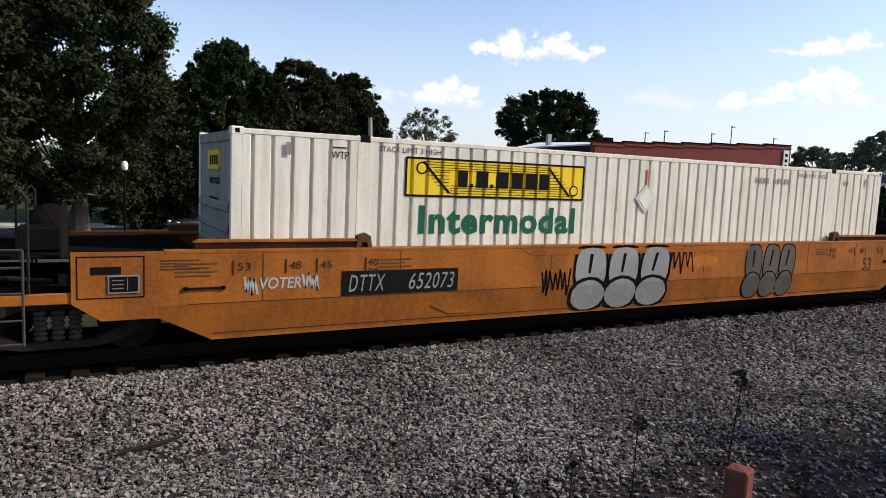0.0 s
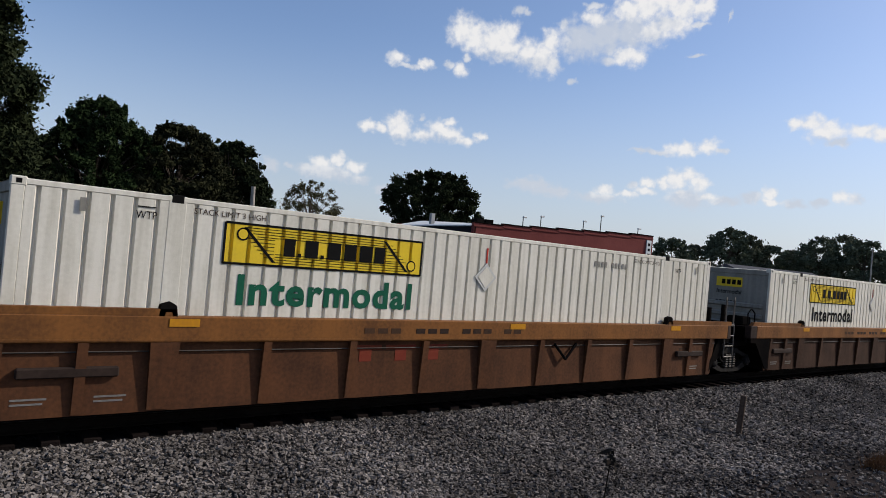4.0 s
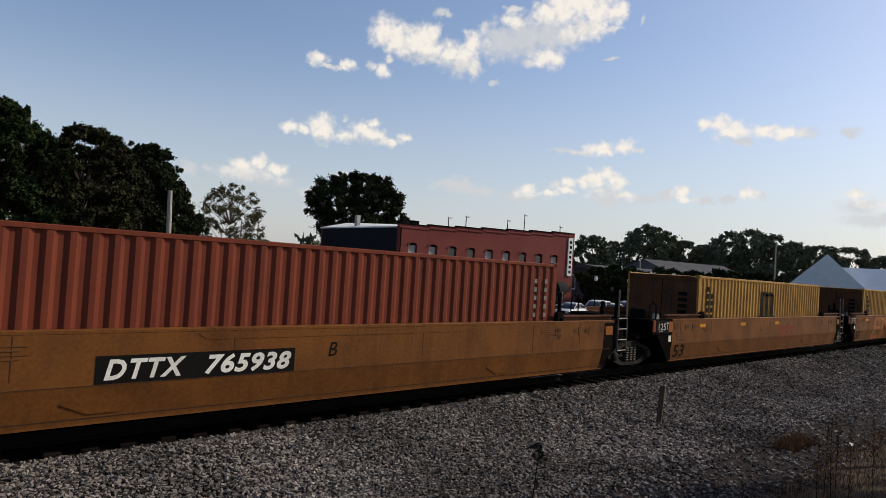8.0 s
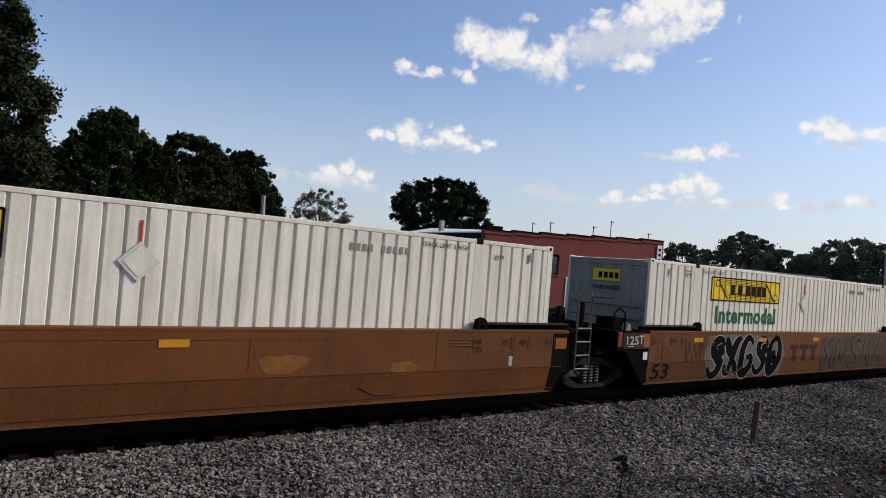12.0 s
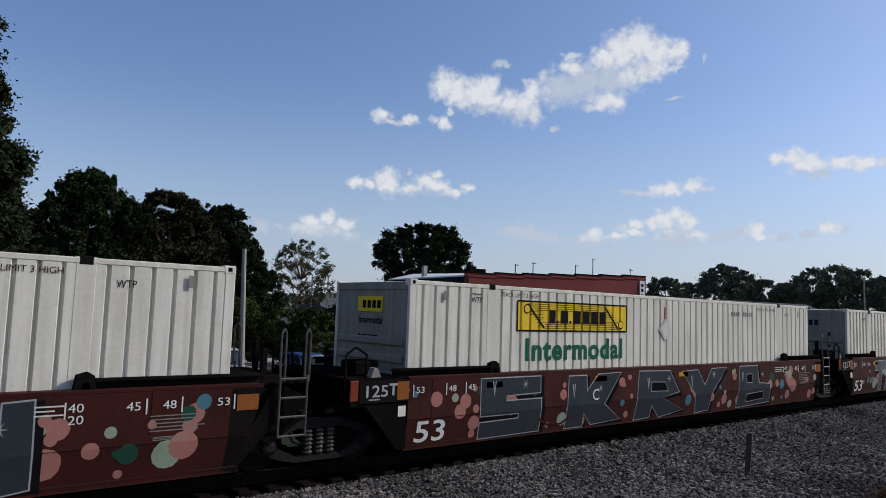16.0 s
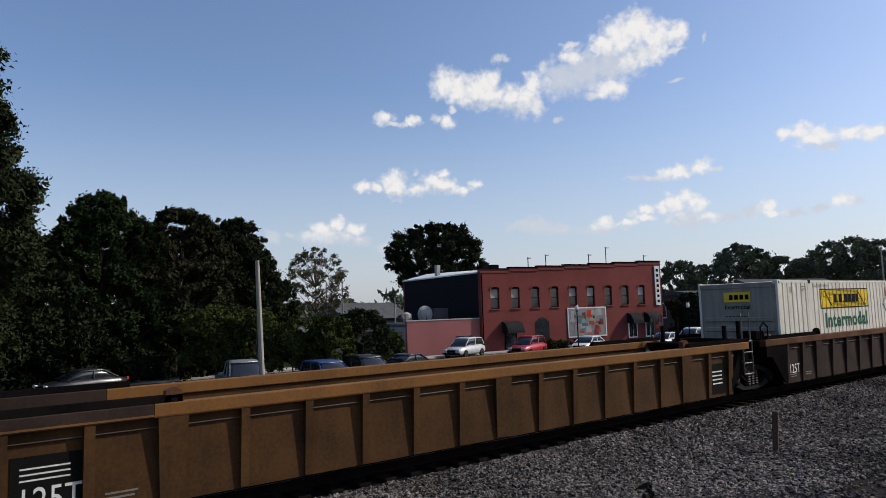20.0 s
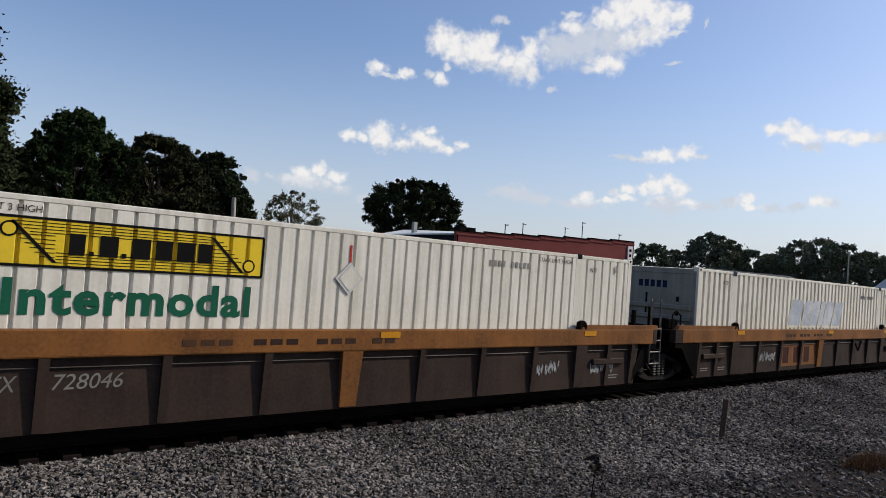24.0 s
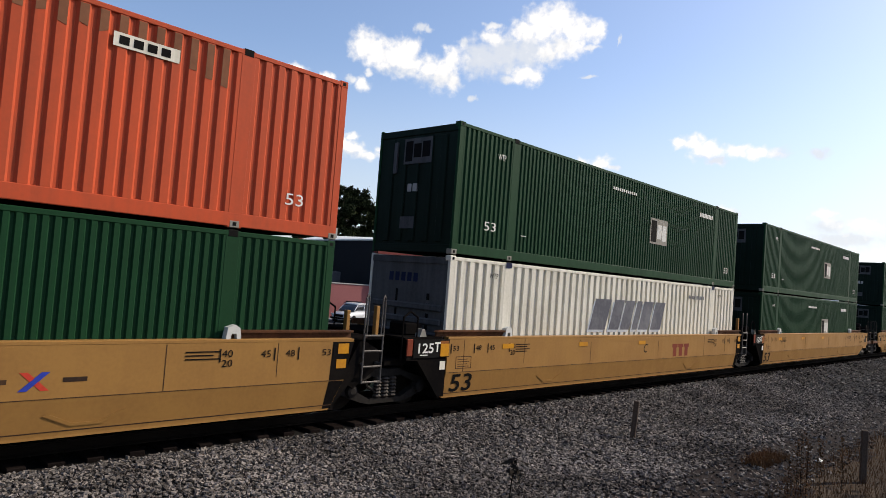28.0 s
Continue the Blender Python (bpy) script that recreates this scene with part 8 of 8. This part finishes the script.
def brick_building():
    b = front(thing("brick_building", "two-storey red painted brick shop building with arched windows", "building"))
    W0, W1, D = FL, FR, 16.0
    top0, top1 = 7.75, 8.75
    sill, head = 4.06, 6.10
    holes = [(k * PITCH, sill, head, .98, .14) for k in range(9)]
    # front wall from piers and bands, so that the windows are real openings
    front_wall = part("front_wall", Shape().box(W0, W1, 0, .35, 0, sill), M_BRICK, b)
    edges = [W0] + [q for k in range(9) for q in (k * PITCH - .49, k * PITCH + .49)] + [W1]
    for k in range(0, len(edges), 2):
        part("brick_pier", Shape().box(edges[k], edges[k + 1], 0, .35, sill, head), M_BRICK, b)
    n = 7
    for k in range(n):
        a, c = W0 + (W1 - W0) * k / n, W0 + (W1 - W0) * (k + 1) / n
        h = top0 + (top1 - top0) * (k + .5) / n
        part("parapet", Shape().box(a, c, 0, .35, head, h), M_BRICK, b)
        part("coping", Shape().box(a - .02, c + .02, -.08, .43, h, h + .1, .02), M_BLACK, b)
        part("cornice", Shape().box(a, c, -.07, 0, h - .35, h - .2, .01), M_BRICK, b)
    for k in range(9):
        x = k * PITCH
        w = part("window", Shape().box(x - .49, x + .49, .2, .26, sill, head - .1), M_SASH, b, "arched sash window with dark frame and blind")
        part("pane", Shape().box(x - .42, x + .42, .17, .195, sill + .08, sill + .95), M_GLASSDARK, w, fix=False)
        part("pane", Shape().box(x - .42, x + .42, .17, .195, sill + 1.02, head - .2), M_BLIND if k in (0, 1, 4, 5, 8) else M_GLASSDARK, w, fix=False)
        part("sash_rail", Shape().box(x - .46, x + .46, .13, .2, sill + .94, sill + 1.03, .01), M_SASH, w)
        part("sill", Shape().box(x - .6, x + .6, -.1, .2, sill - .12, sill, .02), M_BRICK, w)
        hood = [(x - .62, head - .25), (x - .49, head - .25)] + [(x + .49 * math.cos(math.pi * (1 - q / 8)), head - .25 + .3 * math.sin(math.pi * q / 8)) for q in range(1, 8)] + [(x + .49, head - .25), (x + .62, head - .25)] + [(x + .62 * math.cos(math.pi * q / 8), head - .2 + .42 * math.sin(math.pi * q / 8)) for q in range(1, 8)]
        part("window_hood", Shape().prism(hood, -.07, .02), M_BRICK, w)
        fill = [(x - .5, head - .25)] + [(x + .5 * math.cos(math.pi * (1 - q / 8)), head - .25 + .3 * math.sin(math.pi * q / 8)) for q in range(9)] + [(x + .5, head + .02), (x - .5, head + .02)]
    # shell
    part("side_wall", Shape().box(W0, W0 + .35, .35, D, 0, top0 - .2), M_BLACKWALL, b, "dark blue-black side wall")
    part("side_wall", Shape().box(W1 - .35, W1, .35, D, 0, top1 - .3), M_BRICK, b)
    part("back_wall", Shape().box(W0, W1, D, D + .35, 0, top0), M_BRICK, b)
    part("roof", Shape().box(W0 + .36, W1 - .36, .36, D, top0 - 1.2, top0 - 1.0), M_ROOF, b)
    part("roof_edge", Shape().box(W0 - .12, W0 + .3, .4, D + .4, top0 - .3, top0 - .16, .02), M_TRIM, b, "white roof edge")
    part("roof_sheet", Shape().add([(W0 - .1, .45, top0 - .16), (W0 - .1, D + .4, top0 - .16), (W0 + 3.2, D + .4, top0 + .62), (W0 + 3.2, .45, top0 + .22), (W0 - .1, .45, top0 - .2), (W0 - .1, D + .4, top0 - .2), (W0 + 3.2, D + .4, top0 - .2), (W0 + 3.2, .45, top0 - .2)], [(0, 3, 2, 1), (4, 5, 6, 7), (0, 1, 5, 4), (1, 2, 6, 5), (2, 3, 7, 6), (3, 0, 4, 7)]), M_TRIM, b, "white sloping roof sheet")
    for x in (1.2, 2.3):
        part("roof_vent", Shape().box(x - .45, x + .45, 3.2, 4.2, top0 - 1.0, top0 + .75, .03), M_BLACK, b)
    part("chimney", Shape().box(-1.2, -.8, 9, 9.5, top0 - 1.0, top0 + 1.1), M_CONC, b)
    for x, h in ((4.4, .8), (6.6, 1.1), (12.2, 1.2), (14.6, 2.0), (20.1, 1.2)):
        m_ = part("roof_mast", Shape().tube((x, .5, top0 - .5), (x, .5, top0 + .4 + h), .05, n=6), M_STEEL, b)
        part("mast_lamp", Shape().box(x - .05, x + .4, .4, .6, top0 + .35 + h, top0 + .5 + h, .03), M_TRIM, m_)
    # ground floor: awnings, doors, windows, mural
    def awning(x, w, z):
        s = Shape()
        prof = [(0, 0), (-.95, -.75), (-.95, -1.0), (0, -1.0)]
        pts = []
        for xx in (x - w / 2, x + w / 2):
            for q in range(7):
                t = q / 6 * math.pi / 2
                pts.append((xx, -1.0 * math.sin(t), z - 1.1 + 1.1 * math.cos(t)))
            pts.append((xx, 0, z - 1.1))
        s.add(pts, [(i, i + 1, i + 9, i + 8) for i in range(7)] + [tuple(range(7, -1, -1)), tuple(range(8, 16))])
        part("awning", s, M_AWNING, b, "black quarter-round cloth awning")
    awning(1.62, 1.9, 2.85)
    awning(17.4, 1.5, 3.2)
    awning(19.9, 1.5, 3.2)
    d = part("door", Shape().box(1.0, 2.2, -.05, .0, .1, 2.2), M_GLASSDARK, b, "dark glazed shop door", fix=False)
    part("door_frame", Shape().box(.92, 1.0, -.09, .0, .1, 2.3), M_BLACK, d)
    part("door_frame", Shape().box(2.2, 2.28, -.09, .0, .1, 2.3), M_BLACK, d)
    arch_door = part("arched_doorway", Shape().prism(arch(5.4, .1, 3.1, 1.7, .5), -.02, .01), M_GLASSDARK, b, "dark arched doorway")
    rim = arch(5.4, .1, 3.25, 2.0, .6)
    for x in (17.4, 19.9):
        w = part("window", Shape().box(x - .65, x + .65, -.06, -.0, .55, 2.3), M_TRIM, b, "white framed shop window")
        part("pane", Shape().box(x - .52, x + .52, -.07, -.055, .68, 2.15), M_GLASSDARK, w, fix=False)
        part("glazing_bar", Shape().box(x - .02, x + .02, -.08, -.065, .68, 2.15), M_TRIM, w, fix=False)
    # mural of coloured patches in a white frame
    mu = part("mural", Shape().box(8.6, 13.7, -.08, -.01, .95, 3.95), M_TRIM, b, "painted mural board in a white frame")
    r = random.Random(3)
    cols = (M_GTEAL, M_GPINK, M_GWHITE, M_GRED, M_GBLU, M_CONC, M_GSIL, M_GMINT, M_BRICK)
    part("mural_field", Shape().box(8.72, 13.58, -.09, -.075, 1.07, 3.83), M_GSIL, mu, fix=False)
    for k in range(46):
        x, z = r.uniform(9.0, 13.2), r.uniform(1.3, 3.5)
        w, h = r.uniform(.12, .5), r.uniform(.12, .4)
        x0, x1, z0, z1 = max(8.75, x - w), min(13.55, x + w), max(1.1, z - h), min(3.8, z + h)
        part("mural_patch", Shape().prism([(x0, z0), (x1, z0 + .1 * h), (x1 - .2 * w, z1), (x0 + .25 * w, z1 - .1 * h)], -.095 - k * .0004, -.08), cols[k % 9], mu)
    # upright sign with unreadable marks, drainpipe
    s = part("upright_sign", Shape().box(21.0, 21.7, -.12, -.01, 3.9, 8.2), M_TRIM, b, "narrow white upright sign")
    for k in range(7):
        part("sign_bar", Shape().box(21.18, 21.52, -.13, -.118, 4.2 + k * .56, 4.5 + k * .56), M_GBLACK, s, fix=False)
    part("drainpipe", Shape().tube((W0 + .15, -.08, .2), (W0 + .15, -.08, 7.4), .06), M_BLACK, b)
    # low annex
    a = front(thing("shop_annex", "low pink painted annex with flat roof and roof vents", "building"))
    part("front_wall", Shape().box(-9.2, FL - .02, .25, .6, 0, 3.2), M_PINKWALL, a)
    part("side_wall", Shape().box(-9.2, -8.85, .6, 12, 0, 3.1), M_CONC, a)
    part("roof", Shape().box(-9.2, FL - .02, .6, 12, 2.7, 2.95), M_ROOF, a)
    part("coping", Shape().box(-9.3, FL - .02, .2, .65, 3.2, 3.3, .02), M_CONC, a)
    part("window", Shape().box(-4.2, -2.6, .2, .26, .9, 1.7), M_GLASSDARK, a, "low dark window", fix=False)
    part("roof_vent", Shape().lathe([(.5, 0), (.55, .4), (.45, .9), (.1, 1.1)], (-7.4, 4.0, 2.95), "z", 12), M_CONC, a)
    part("roof_vent", Shape().lathe([(.35, 0), (.4, .5), (.3, .8), (.1, .9)], (-8.2, 3.5, 2.95), "z", 12), M_STEEL, a)
    part("dish_antenna", Shape().lathe([(.05, 0), (.5, .12), (.8, .35)], (-6.0, 2.5, 3.8), "y", 16), M_CONC, a)
    part("dish_mast", Shape().tube((-6.0, 2.6, 2.95), (-6.0, 2.6, 3.8), .05), M_STEEL, a)
    part("cooling_unit", Shape().box(-5.0, -3.4, 3, 4.2, 2.95, 4.3, .05), M_ROOF, a)
    # grey shed beside the annex
    g = front(thing("grey_shed", "low dark grey building beside the annex", "building"))
    part("wall", Shape().box(-16.5, -9.4, 5.0, 12, 0, 2.3), M_ROOF, g)
    part("roof", Shape().box(-16.8, -9.3, 4.8, 12.2, 2.3, 2.45), M_ROOF, g)


brick_building()


def house(x, y, ang, w, d, h, rise, wall, roof, label, windows=3, gable=True):
    """A house with gable roof, windows and door. w runs along the ridge."""
    ob = thing("house", label, "house", Matrix.Translation((x, y, STREET)) @ Matrix.Rotation(radians(ang), 4, "Z"))
    part("wall", Shape().box(-w / 2, w / 2, -d / 2, d / 2, 0, h), wall, ob)
    o = .4
    s = Shape()
    s.add([(-w / 2 - o, -d / 2 - o, h - .15), (-w / 2 - o, d / 2 + o, h - .15), (-w / 2 - o, 0, h + rise), (w / 2 + o, -d / 2 - o, h - .15), (w / 2 + o, d / 2 + o, h - .15), (w / 2 + o, 0, h + rise)],
          [(0, 1, 2), (3, 5, 4), (0, 2, 5, 3), (2, 1, 4, 5), (0, 3, 4, 1)])
    part("roof", s, roof, ob)
    for sx in (-1, 1):
        g = Shape()
        g.add([(sx * (w / 2 + .02), -d / 2, h), (sx * (w / 2 + .02), d / 2, h), (sx * (w / 2 + .02), 0, h + rise - .3), (sx * (w / 2 - .1), -d / 2, h), (sx * (w / 2 - .1), d / 2, h), (sx * (w / 2 - .1), 0, h + rise - .3)],
              [(0, 1, 2), (3, 5, 4), (0, 2, 5, 3), (2, 1, 4, 5), (0, 3, 4, 1)])
        part("gable", g, wall, ob)
    for k in range(windows):
        xx = -w / 2 + w * (k + .5) / windows
        f = part("window", Shape().box(xx - .5, xx + .5, -d / 2 - .05, -d / 2 + .01, h * .4, h * .8), M_TRIM, ob)
        part("pane", Shape().box(xx - .42, xx + .42, -d / 2 - .06, -d / 2 - .04, h * .43, h * .77), M_GLASSDARK, f, fix=False)
    for k in range(2):
        yy = -d / 4 + d / 2 * k
        f = part("window", Shape().box(-w / 2 - .05, -w / 2 + .01, yy - .45, yy + .45, h * .4, h * .8), M_TRIM, ob)
        part("pane", Shape().box(-w / 2 - .06, -w / 2 - .04, yy - .38, yy + .38, h * .43, h * .77), M_GLASSDARK, f, fix=False)
    return ob


x, y = at(16.0, 97)
house(x, y, 16, 12, 7.0, 4.75, 3.6, M_TRIM, M_ROOFLIGHT, "white house with steep pale metal gable roof")
x, y = at(12.2, 94)
house(x, y, 104, 9, 6, 4.3, 2.7, M_TRIM, M_ROOFLIGHT, "white house wing with pale metal roof and porch")
x, y = at(25.8, 118)
house(x, y, -10, 20, 12, 5.0, 2.2, M_CONC, M_ROOF, "low building with hipped dark grey roof among trees", 5)
x, y = at(30.4, 100)
house(x, y, -12, 13, 9, 5.1, .5, M_TRIM, M_ROOF, "white flat-fronted shop among street trees", 4)
x, y = at(32.4, 96)
house(x, y, -12, 5, 9, 5.2, .4, M_ROOF, M_ROOF, "grey low shop beside a white one", 2)
x, y = at(59.0, 120)
house(x, y, 10, 14, 9, 3.2, 2.6, M_BLACKWALL, M_ROOF, "dark house with grey gable roof beyond the annex", 3)
x, y = at(63.5, 95)
house(x, y, 10, 9, 5, 2.9, .4, M_TRIM, M_ROOF, "long white shed beyond the car park", 3)


# ---- poles, lamps, wires ----
def pole(x, y, h, r, m_, label, lean=0.0, base=STREET):
    ob = new("utility_pole", Shape().tube((0, 0, -.3), (lean, 0, h), r, r * .7, 10).mesh("utility_pole", m_))
    ob.matrix_basis = pose(x, y, base)
    return tagged(ob, label, "pole")


px, py = at(66.9, 33)
pole(px, py, 6.7, .14, M_POLE, "pale weathered wooden utility pole by the street", -.25)
for az, d, h in ((60.5, 90, 8.0), (61.8, 95, 8.5), (56.2, 110, 6.5), (19.4, 115, 11.0), (29.2, 105, 7.0)):
    px, py = at(az, d)
    pole(px, py, h, .12, M_POLE, "thin wooden utility pole far beyond the street")


def street_lamp(x, y, h, label):
    ob = thing("street_lamp", label, "street lamp", pose(x, y, STREET))
    part("base", Shape().lathe([(.2, 0), (.2, .3), (.1, .5), (.08, .8)], (0, 0, 0), "z", 10), M_BLACK, ob)
    part("post", Shape().tube((0, 0, .7), (0, 0, h), .055, .045, 10), M_BLACK, ob)
    g = part("globe", Shape().lathe([(.08, h), (.14, h + .12), (.16, h + .25), (.12, h + .4), (.05, h + .48)], (0, 0, 0), "z", 12), M_TRIM, ob, "frosted white globe")
    part("finial", Shape().lathe([(.06, h + .46), (.03, h + .6), (.01, h + .7)], (0, 0, 0), "z", 8), M_BLACK, g)
    part("collar", Shape().lathe([(.12, h - .05), (.14, h), (.1, h + .04)], (0, 0, 0), "z", 10), M_BLACK, ob)


for az, d, h in ((41.2, 58, 3.7), (85.9, 36, 3.7), (32.6, 66, 3.6), (30.0, 70, 3.6), (21.5, 74, 3.6), (17.0, 70, 3.6)):
    px, py = at(az, d)
    street_lamp(px, py, h, "black lamp post with frosted white globe")


# ---- parked cars ----
def car(x, y, ang, paint, label, kind="sedan"):
    """A parked car: lofted body and cabin, wheels, lights, glass."""
    ob = thing("parked_car", label, "car", Matrix.Translation((x, y, STREET + .02)) @ Matrix.Rotation(radians(ang), 4, "Z"), "parked cars")
    if kind == "pickup":
        body = [(-2.7, .45), (-2.65, 1.05), (-.5, 1.08), (1.3, 1.12), (2.55, 1.05), (2.75, .8), (2.75, .42)]
        cab = [(-.55, 1.06), (-.4, 1.82), (.75, 1.85), (1.45, 1.12)]
        L, Wd, hh = 5.4, .96, 1.85
    elif kind == "suv":
        body = [(-2.2, .4), (-2.25, 1.0), (1.2, 1.02), (2.15, .92), (2.3, .7), (2.3, .38)]
        cab = [(-2.15, 1.0), (-1.85, 1.62), (.4, 1.66), (1.25, 1.02)]
        L, Wd, hh = 4.6, .9, 1.66
    else:
        body = [(-2.2, .38), (-2.25, .88), (-1.5, .95), (1.1, .92), (2.1, .78), (2.28, .6), (2.28, .36)]
        cab = [(-1.75, .93), (-.95, 1.4), (.35, 1.42), (1.2, .92)]
        L, Wd, hh = 4.6, .88, 1.42
    def loft(rows, low, name, m_):
        """Rounded cross sections joined along the car: rows of x, half width, height of the top."""
        q = Shape()
        ring = ((-.86, 0), (-1, .16), (-1.02, .5), (-.97, .84), (-.80, 1), (.80, 1), (.97, .84), (1.02, .5), (1, .16), (.86, 0))
        k = len(ring)
        pts = []
        for x_, w_, z_ in rows:
            z0 = low(x_)
            pts += [(x_, u * w_, z0 + v * (z_ - z0)) for u, v in ring]
        fs = [(i * k + j, i * k + (j + 1) % k, (i + 1) * k + (j + 1) % k, (i + 1) * k + j) for i in range(len(rows) - 1) for j in range(k)]
        fs += [tuple(range(k - 1, -1, -1)), tuple(range((len(rows) - 1) * k, len(rows) * k))]
        return part(name, q.add(pts, fs), m_, ob, smooth=True)

    zt = max(z for _, z in body)
    x0, x1 = body[0][0], body[-1][0]
    loft([(x0, Wd * .80, zt - .30), (x0 + .06, Wd * .92, zt - .12), (x0 + .5, Wd * .99, zt - .03), (x0 + 1.6, Wd, zt), (x1 - 1.5, Wd, zt - .02), (x1 - .7, Wd * .97, zt - .10),
          (x1 - .18, Wd * .88, zt - .22), (x1, Wd * .74, zt - .36)], lambda x_: .30 if abs(x_) > 1.9 else .24, "body", paint)
    (c0, d0), (c1, d1), (c2, d2), (c3, d3) = cab
    glass = [(c0, Wd * .84, d0 + .02), (c1, Wd * .73, d1 - .03), ((c1 + c2) / 2, Wd * .74, max(d1, d2)), (c2, Wd * .73, d2 - .03), (c3, Wd * .84, d3 + .02)]
    loft(glass, lambda x_: zt - .06, "window_band", M_GLASSDARK)
    roof = [(c1 - .12, Wd * .70, d1 - .04), (c1 + .1, Wd * .735, d1 + .012), ((c1 + c2) / 2, Wd * .745, max(d1, d2) + .03), (c2 - .1, Wd * .735, d2 + .012), (c2 + .14, Wd * .70, d2 - .06)]
    loft(roof, lambda x_: min(d1, d2) - .10, "roof", paint)
    for s_ in (-1, 1):
        for (a, b), (c, d) in (((c0 + .1, d0), (c1 + .02, d1)), (((c0 + c3) / 2, d0), ((c1 + c2) / 2, d1)), ((c3 - .1, d3), (c2 - .02, d2))):
            part("pillar", Shape().tube((a, s_ * (Wd * .86), b), (c, s_ * (Wd * .735), d - .06), .035, n=5), paint, ob)
    for xx in (-L * .3, L * .3):
        for s_ in (-1, 1):
            w = part("wheel", Shape().lathe([(.2, s_ * Wd - .1), (.33, s_ * Wd - .1), (.34, s_ * Wd), (.33, s_ * Wd + .06), (.2, s_ * Wd + .06)], (xx, 0, .33), "y", 14), M_TYRE, ob)
            part("rim", Shape().lathe([(.19, s_ * Wd + .0), (.19, s_ * (Wd + .068)), (.05, s_ * (Wd + .05))], (xx, 0, .33), "y", 10), M_CHROME, w)
    front_x = body[-1][0]
    for s_ in (-1, 1):
        part("headlight", Shape().box(front_x - .12, front_x + .012, s_ * .62 - .17, s_ * .62 + .17, .62, .78, .03), M_TRIM, ob)
        part("tail_light", Shape().box(body[0][0] - .06, body[0][0] + .05, s_ * .66 - .14, s_ * .66 + .14, .68, .86, .02), M_GRED, ob)
    part("grille", Shape().box(front_x - .05, front_x + .014, -.42, .42, .5, .72, .02), M_BLACK, ob)
    part("bumper", Shape().box(front_x - .1, front_x + .06, -Wd + .05, Wd - .05, .34, .48, .03), M_BLACK if kind != "pickup" else M_CHROME, ob)
    part("bumper", Shape().box(body[0][0] - .08, body[0][0] + .1, -Wd + .05, Wd - .05, .36, .5, .03), M_BLACK, ob)
    return ob


def paint(name, c):
    return mat(name, c, 0.25, 0.1, other=tuple(q * .85 for q in c), spread=.4, spec=.6)


SILVER, REDC, WHITEC, BLUEC, BLACKC, GREYC = (paint(n, c) for n, c in (("silver_car_paint", (.5, .51, .52)), ("red_car_paint", (.35, .02, .03)), ("white_car_paint", (.72, .72, .72)),
                                              ("blue_car_paint", (.03, .06, .16)), ("black_car_paint", (.02, .02, .022)), ("grey_car_paint", (.16, .17, .18))))
for az, d, ang, p_, lab, kd in ((50.5, 60, 200, SILVER, "silver hatchback parked before the annex", "suv"), (45.3, 60, 200, REDC, "red and white small car parked before the shop", "suv"),
                                (40.4, 62, 195, WHITEC, "white saloon parked before the mural", "sedan"), 
                                (34.4, 66, 190, SILVER, "silver saloon parked at the corner", "sedan"), (32.4, 70, 190, WHITEC, "white van-like car parked at the corner", "suv"),
                                (31.2, 72, 190, WHITEC, "white saloon parked in a row", "sedan"), (30.0, 74, 190, SILVER, "silver car parked in a row", "suv"),
                                (28.6, 76, 190, BLACKC, "black car parked in a row", "suv"), (27.2, 78, 190, WHITEC, "white car parked in a row", "suv"),
                                (25.2, 82, 190, GREYC, "grey car parked in a row", "sedan"), (22.8, 84, 190, WHITEC, "white car parked in a row", "sedan"),
                                (68.6, 38, -100, GREYC, "grey and black pickup truck facing the tracks", "pickup"), (61.8, 37, -95, BLUEC, "dark blue car parked under small trees", "suv"),
                                (58.6, 40, -95, BLACKC, "black car parked beside small trees", "suv"), 
                                (79.8, 44, 195, BLACKC, "black car parked under trees", "sedan"),
                                (55.5, 44, 200, BLACKC, "black saloon parked in the street", "sedan")):
    cx, cy = at(az, d)
    car(cx, cy, ang, p_, lab, kd)

# rounded hedge before the shop
for k in range(5):
    hx, hy = at(44.2 - k * .75, 62.5)
    hb = thing("hedge", "low clipped dark hedge before the shop", "hedge", pose(hx, hy, STREET + .1), "hedges before the shop")
    part("foliage", leaves_mesh("foliage", [(-.6, 0, .5), (.2, .1, .55), (.8, 0, .5)], [.5, .55, .5], 900, .1, M_LEAF_DARK, 90 + k, .9, .6), M_LEAF_DARK, hb, fix=False)
    part("stem", Shape().tube((0, 0, 0), (0, 0, .5), .04), M_BARK, hb)

# pale top of a metal cabinet beside the camera
cab_ = thing("utility_cabinet", "tall pale grey metal cabinet beside the gravel", "cabinet", pose(3.92, .90, -.69, 0, 0, -12))
part("body", Shape().box(-.7, -.03, -.6, -.03, 0, 2.2, .02), M_CONC, cab_)
part("lid", Shape().box(-.75, 0, -.65, 0, 2.2, 2.27, .015), M_TRIM, cab_)
part("door", Shape().box(-.62, -.1, -.03, -.012, .12, 2.1, .01), M_CONC, cab_)

# tree behind the camera whose shade falls on the gravel
tree(22.0, -2.9, -.62, 11.6, 2.3, M_LEAF_MID, "leafy tree standing beside the gravel yard", 77, n=3600, leaf=.17, clumps=34, trunk_h=.45, clump_r=.16)


# ---- what moves ----
def motions():
    for ob, x, z in MOVERS:
        walk(ob, [(t, pose(x - SPEED * t, YC, z)) for t in (0.0, 7.0, 14.0, 21.0, 28.0)])


motions()
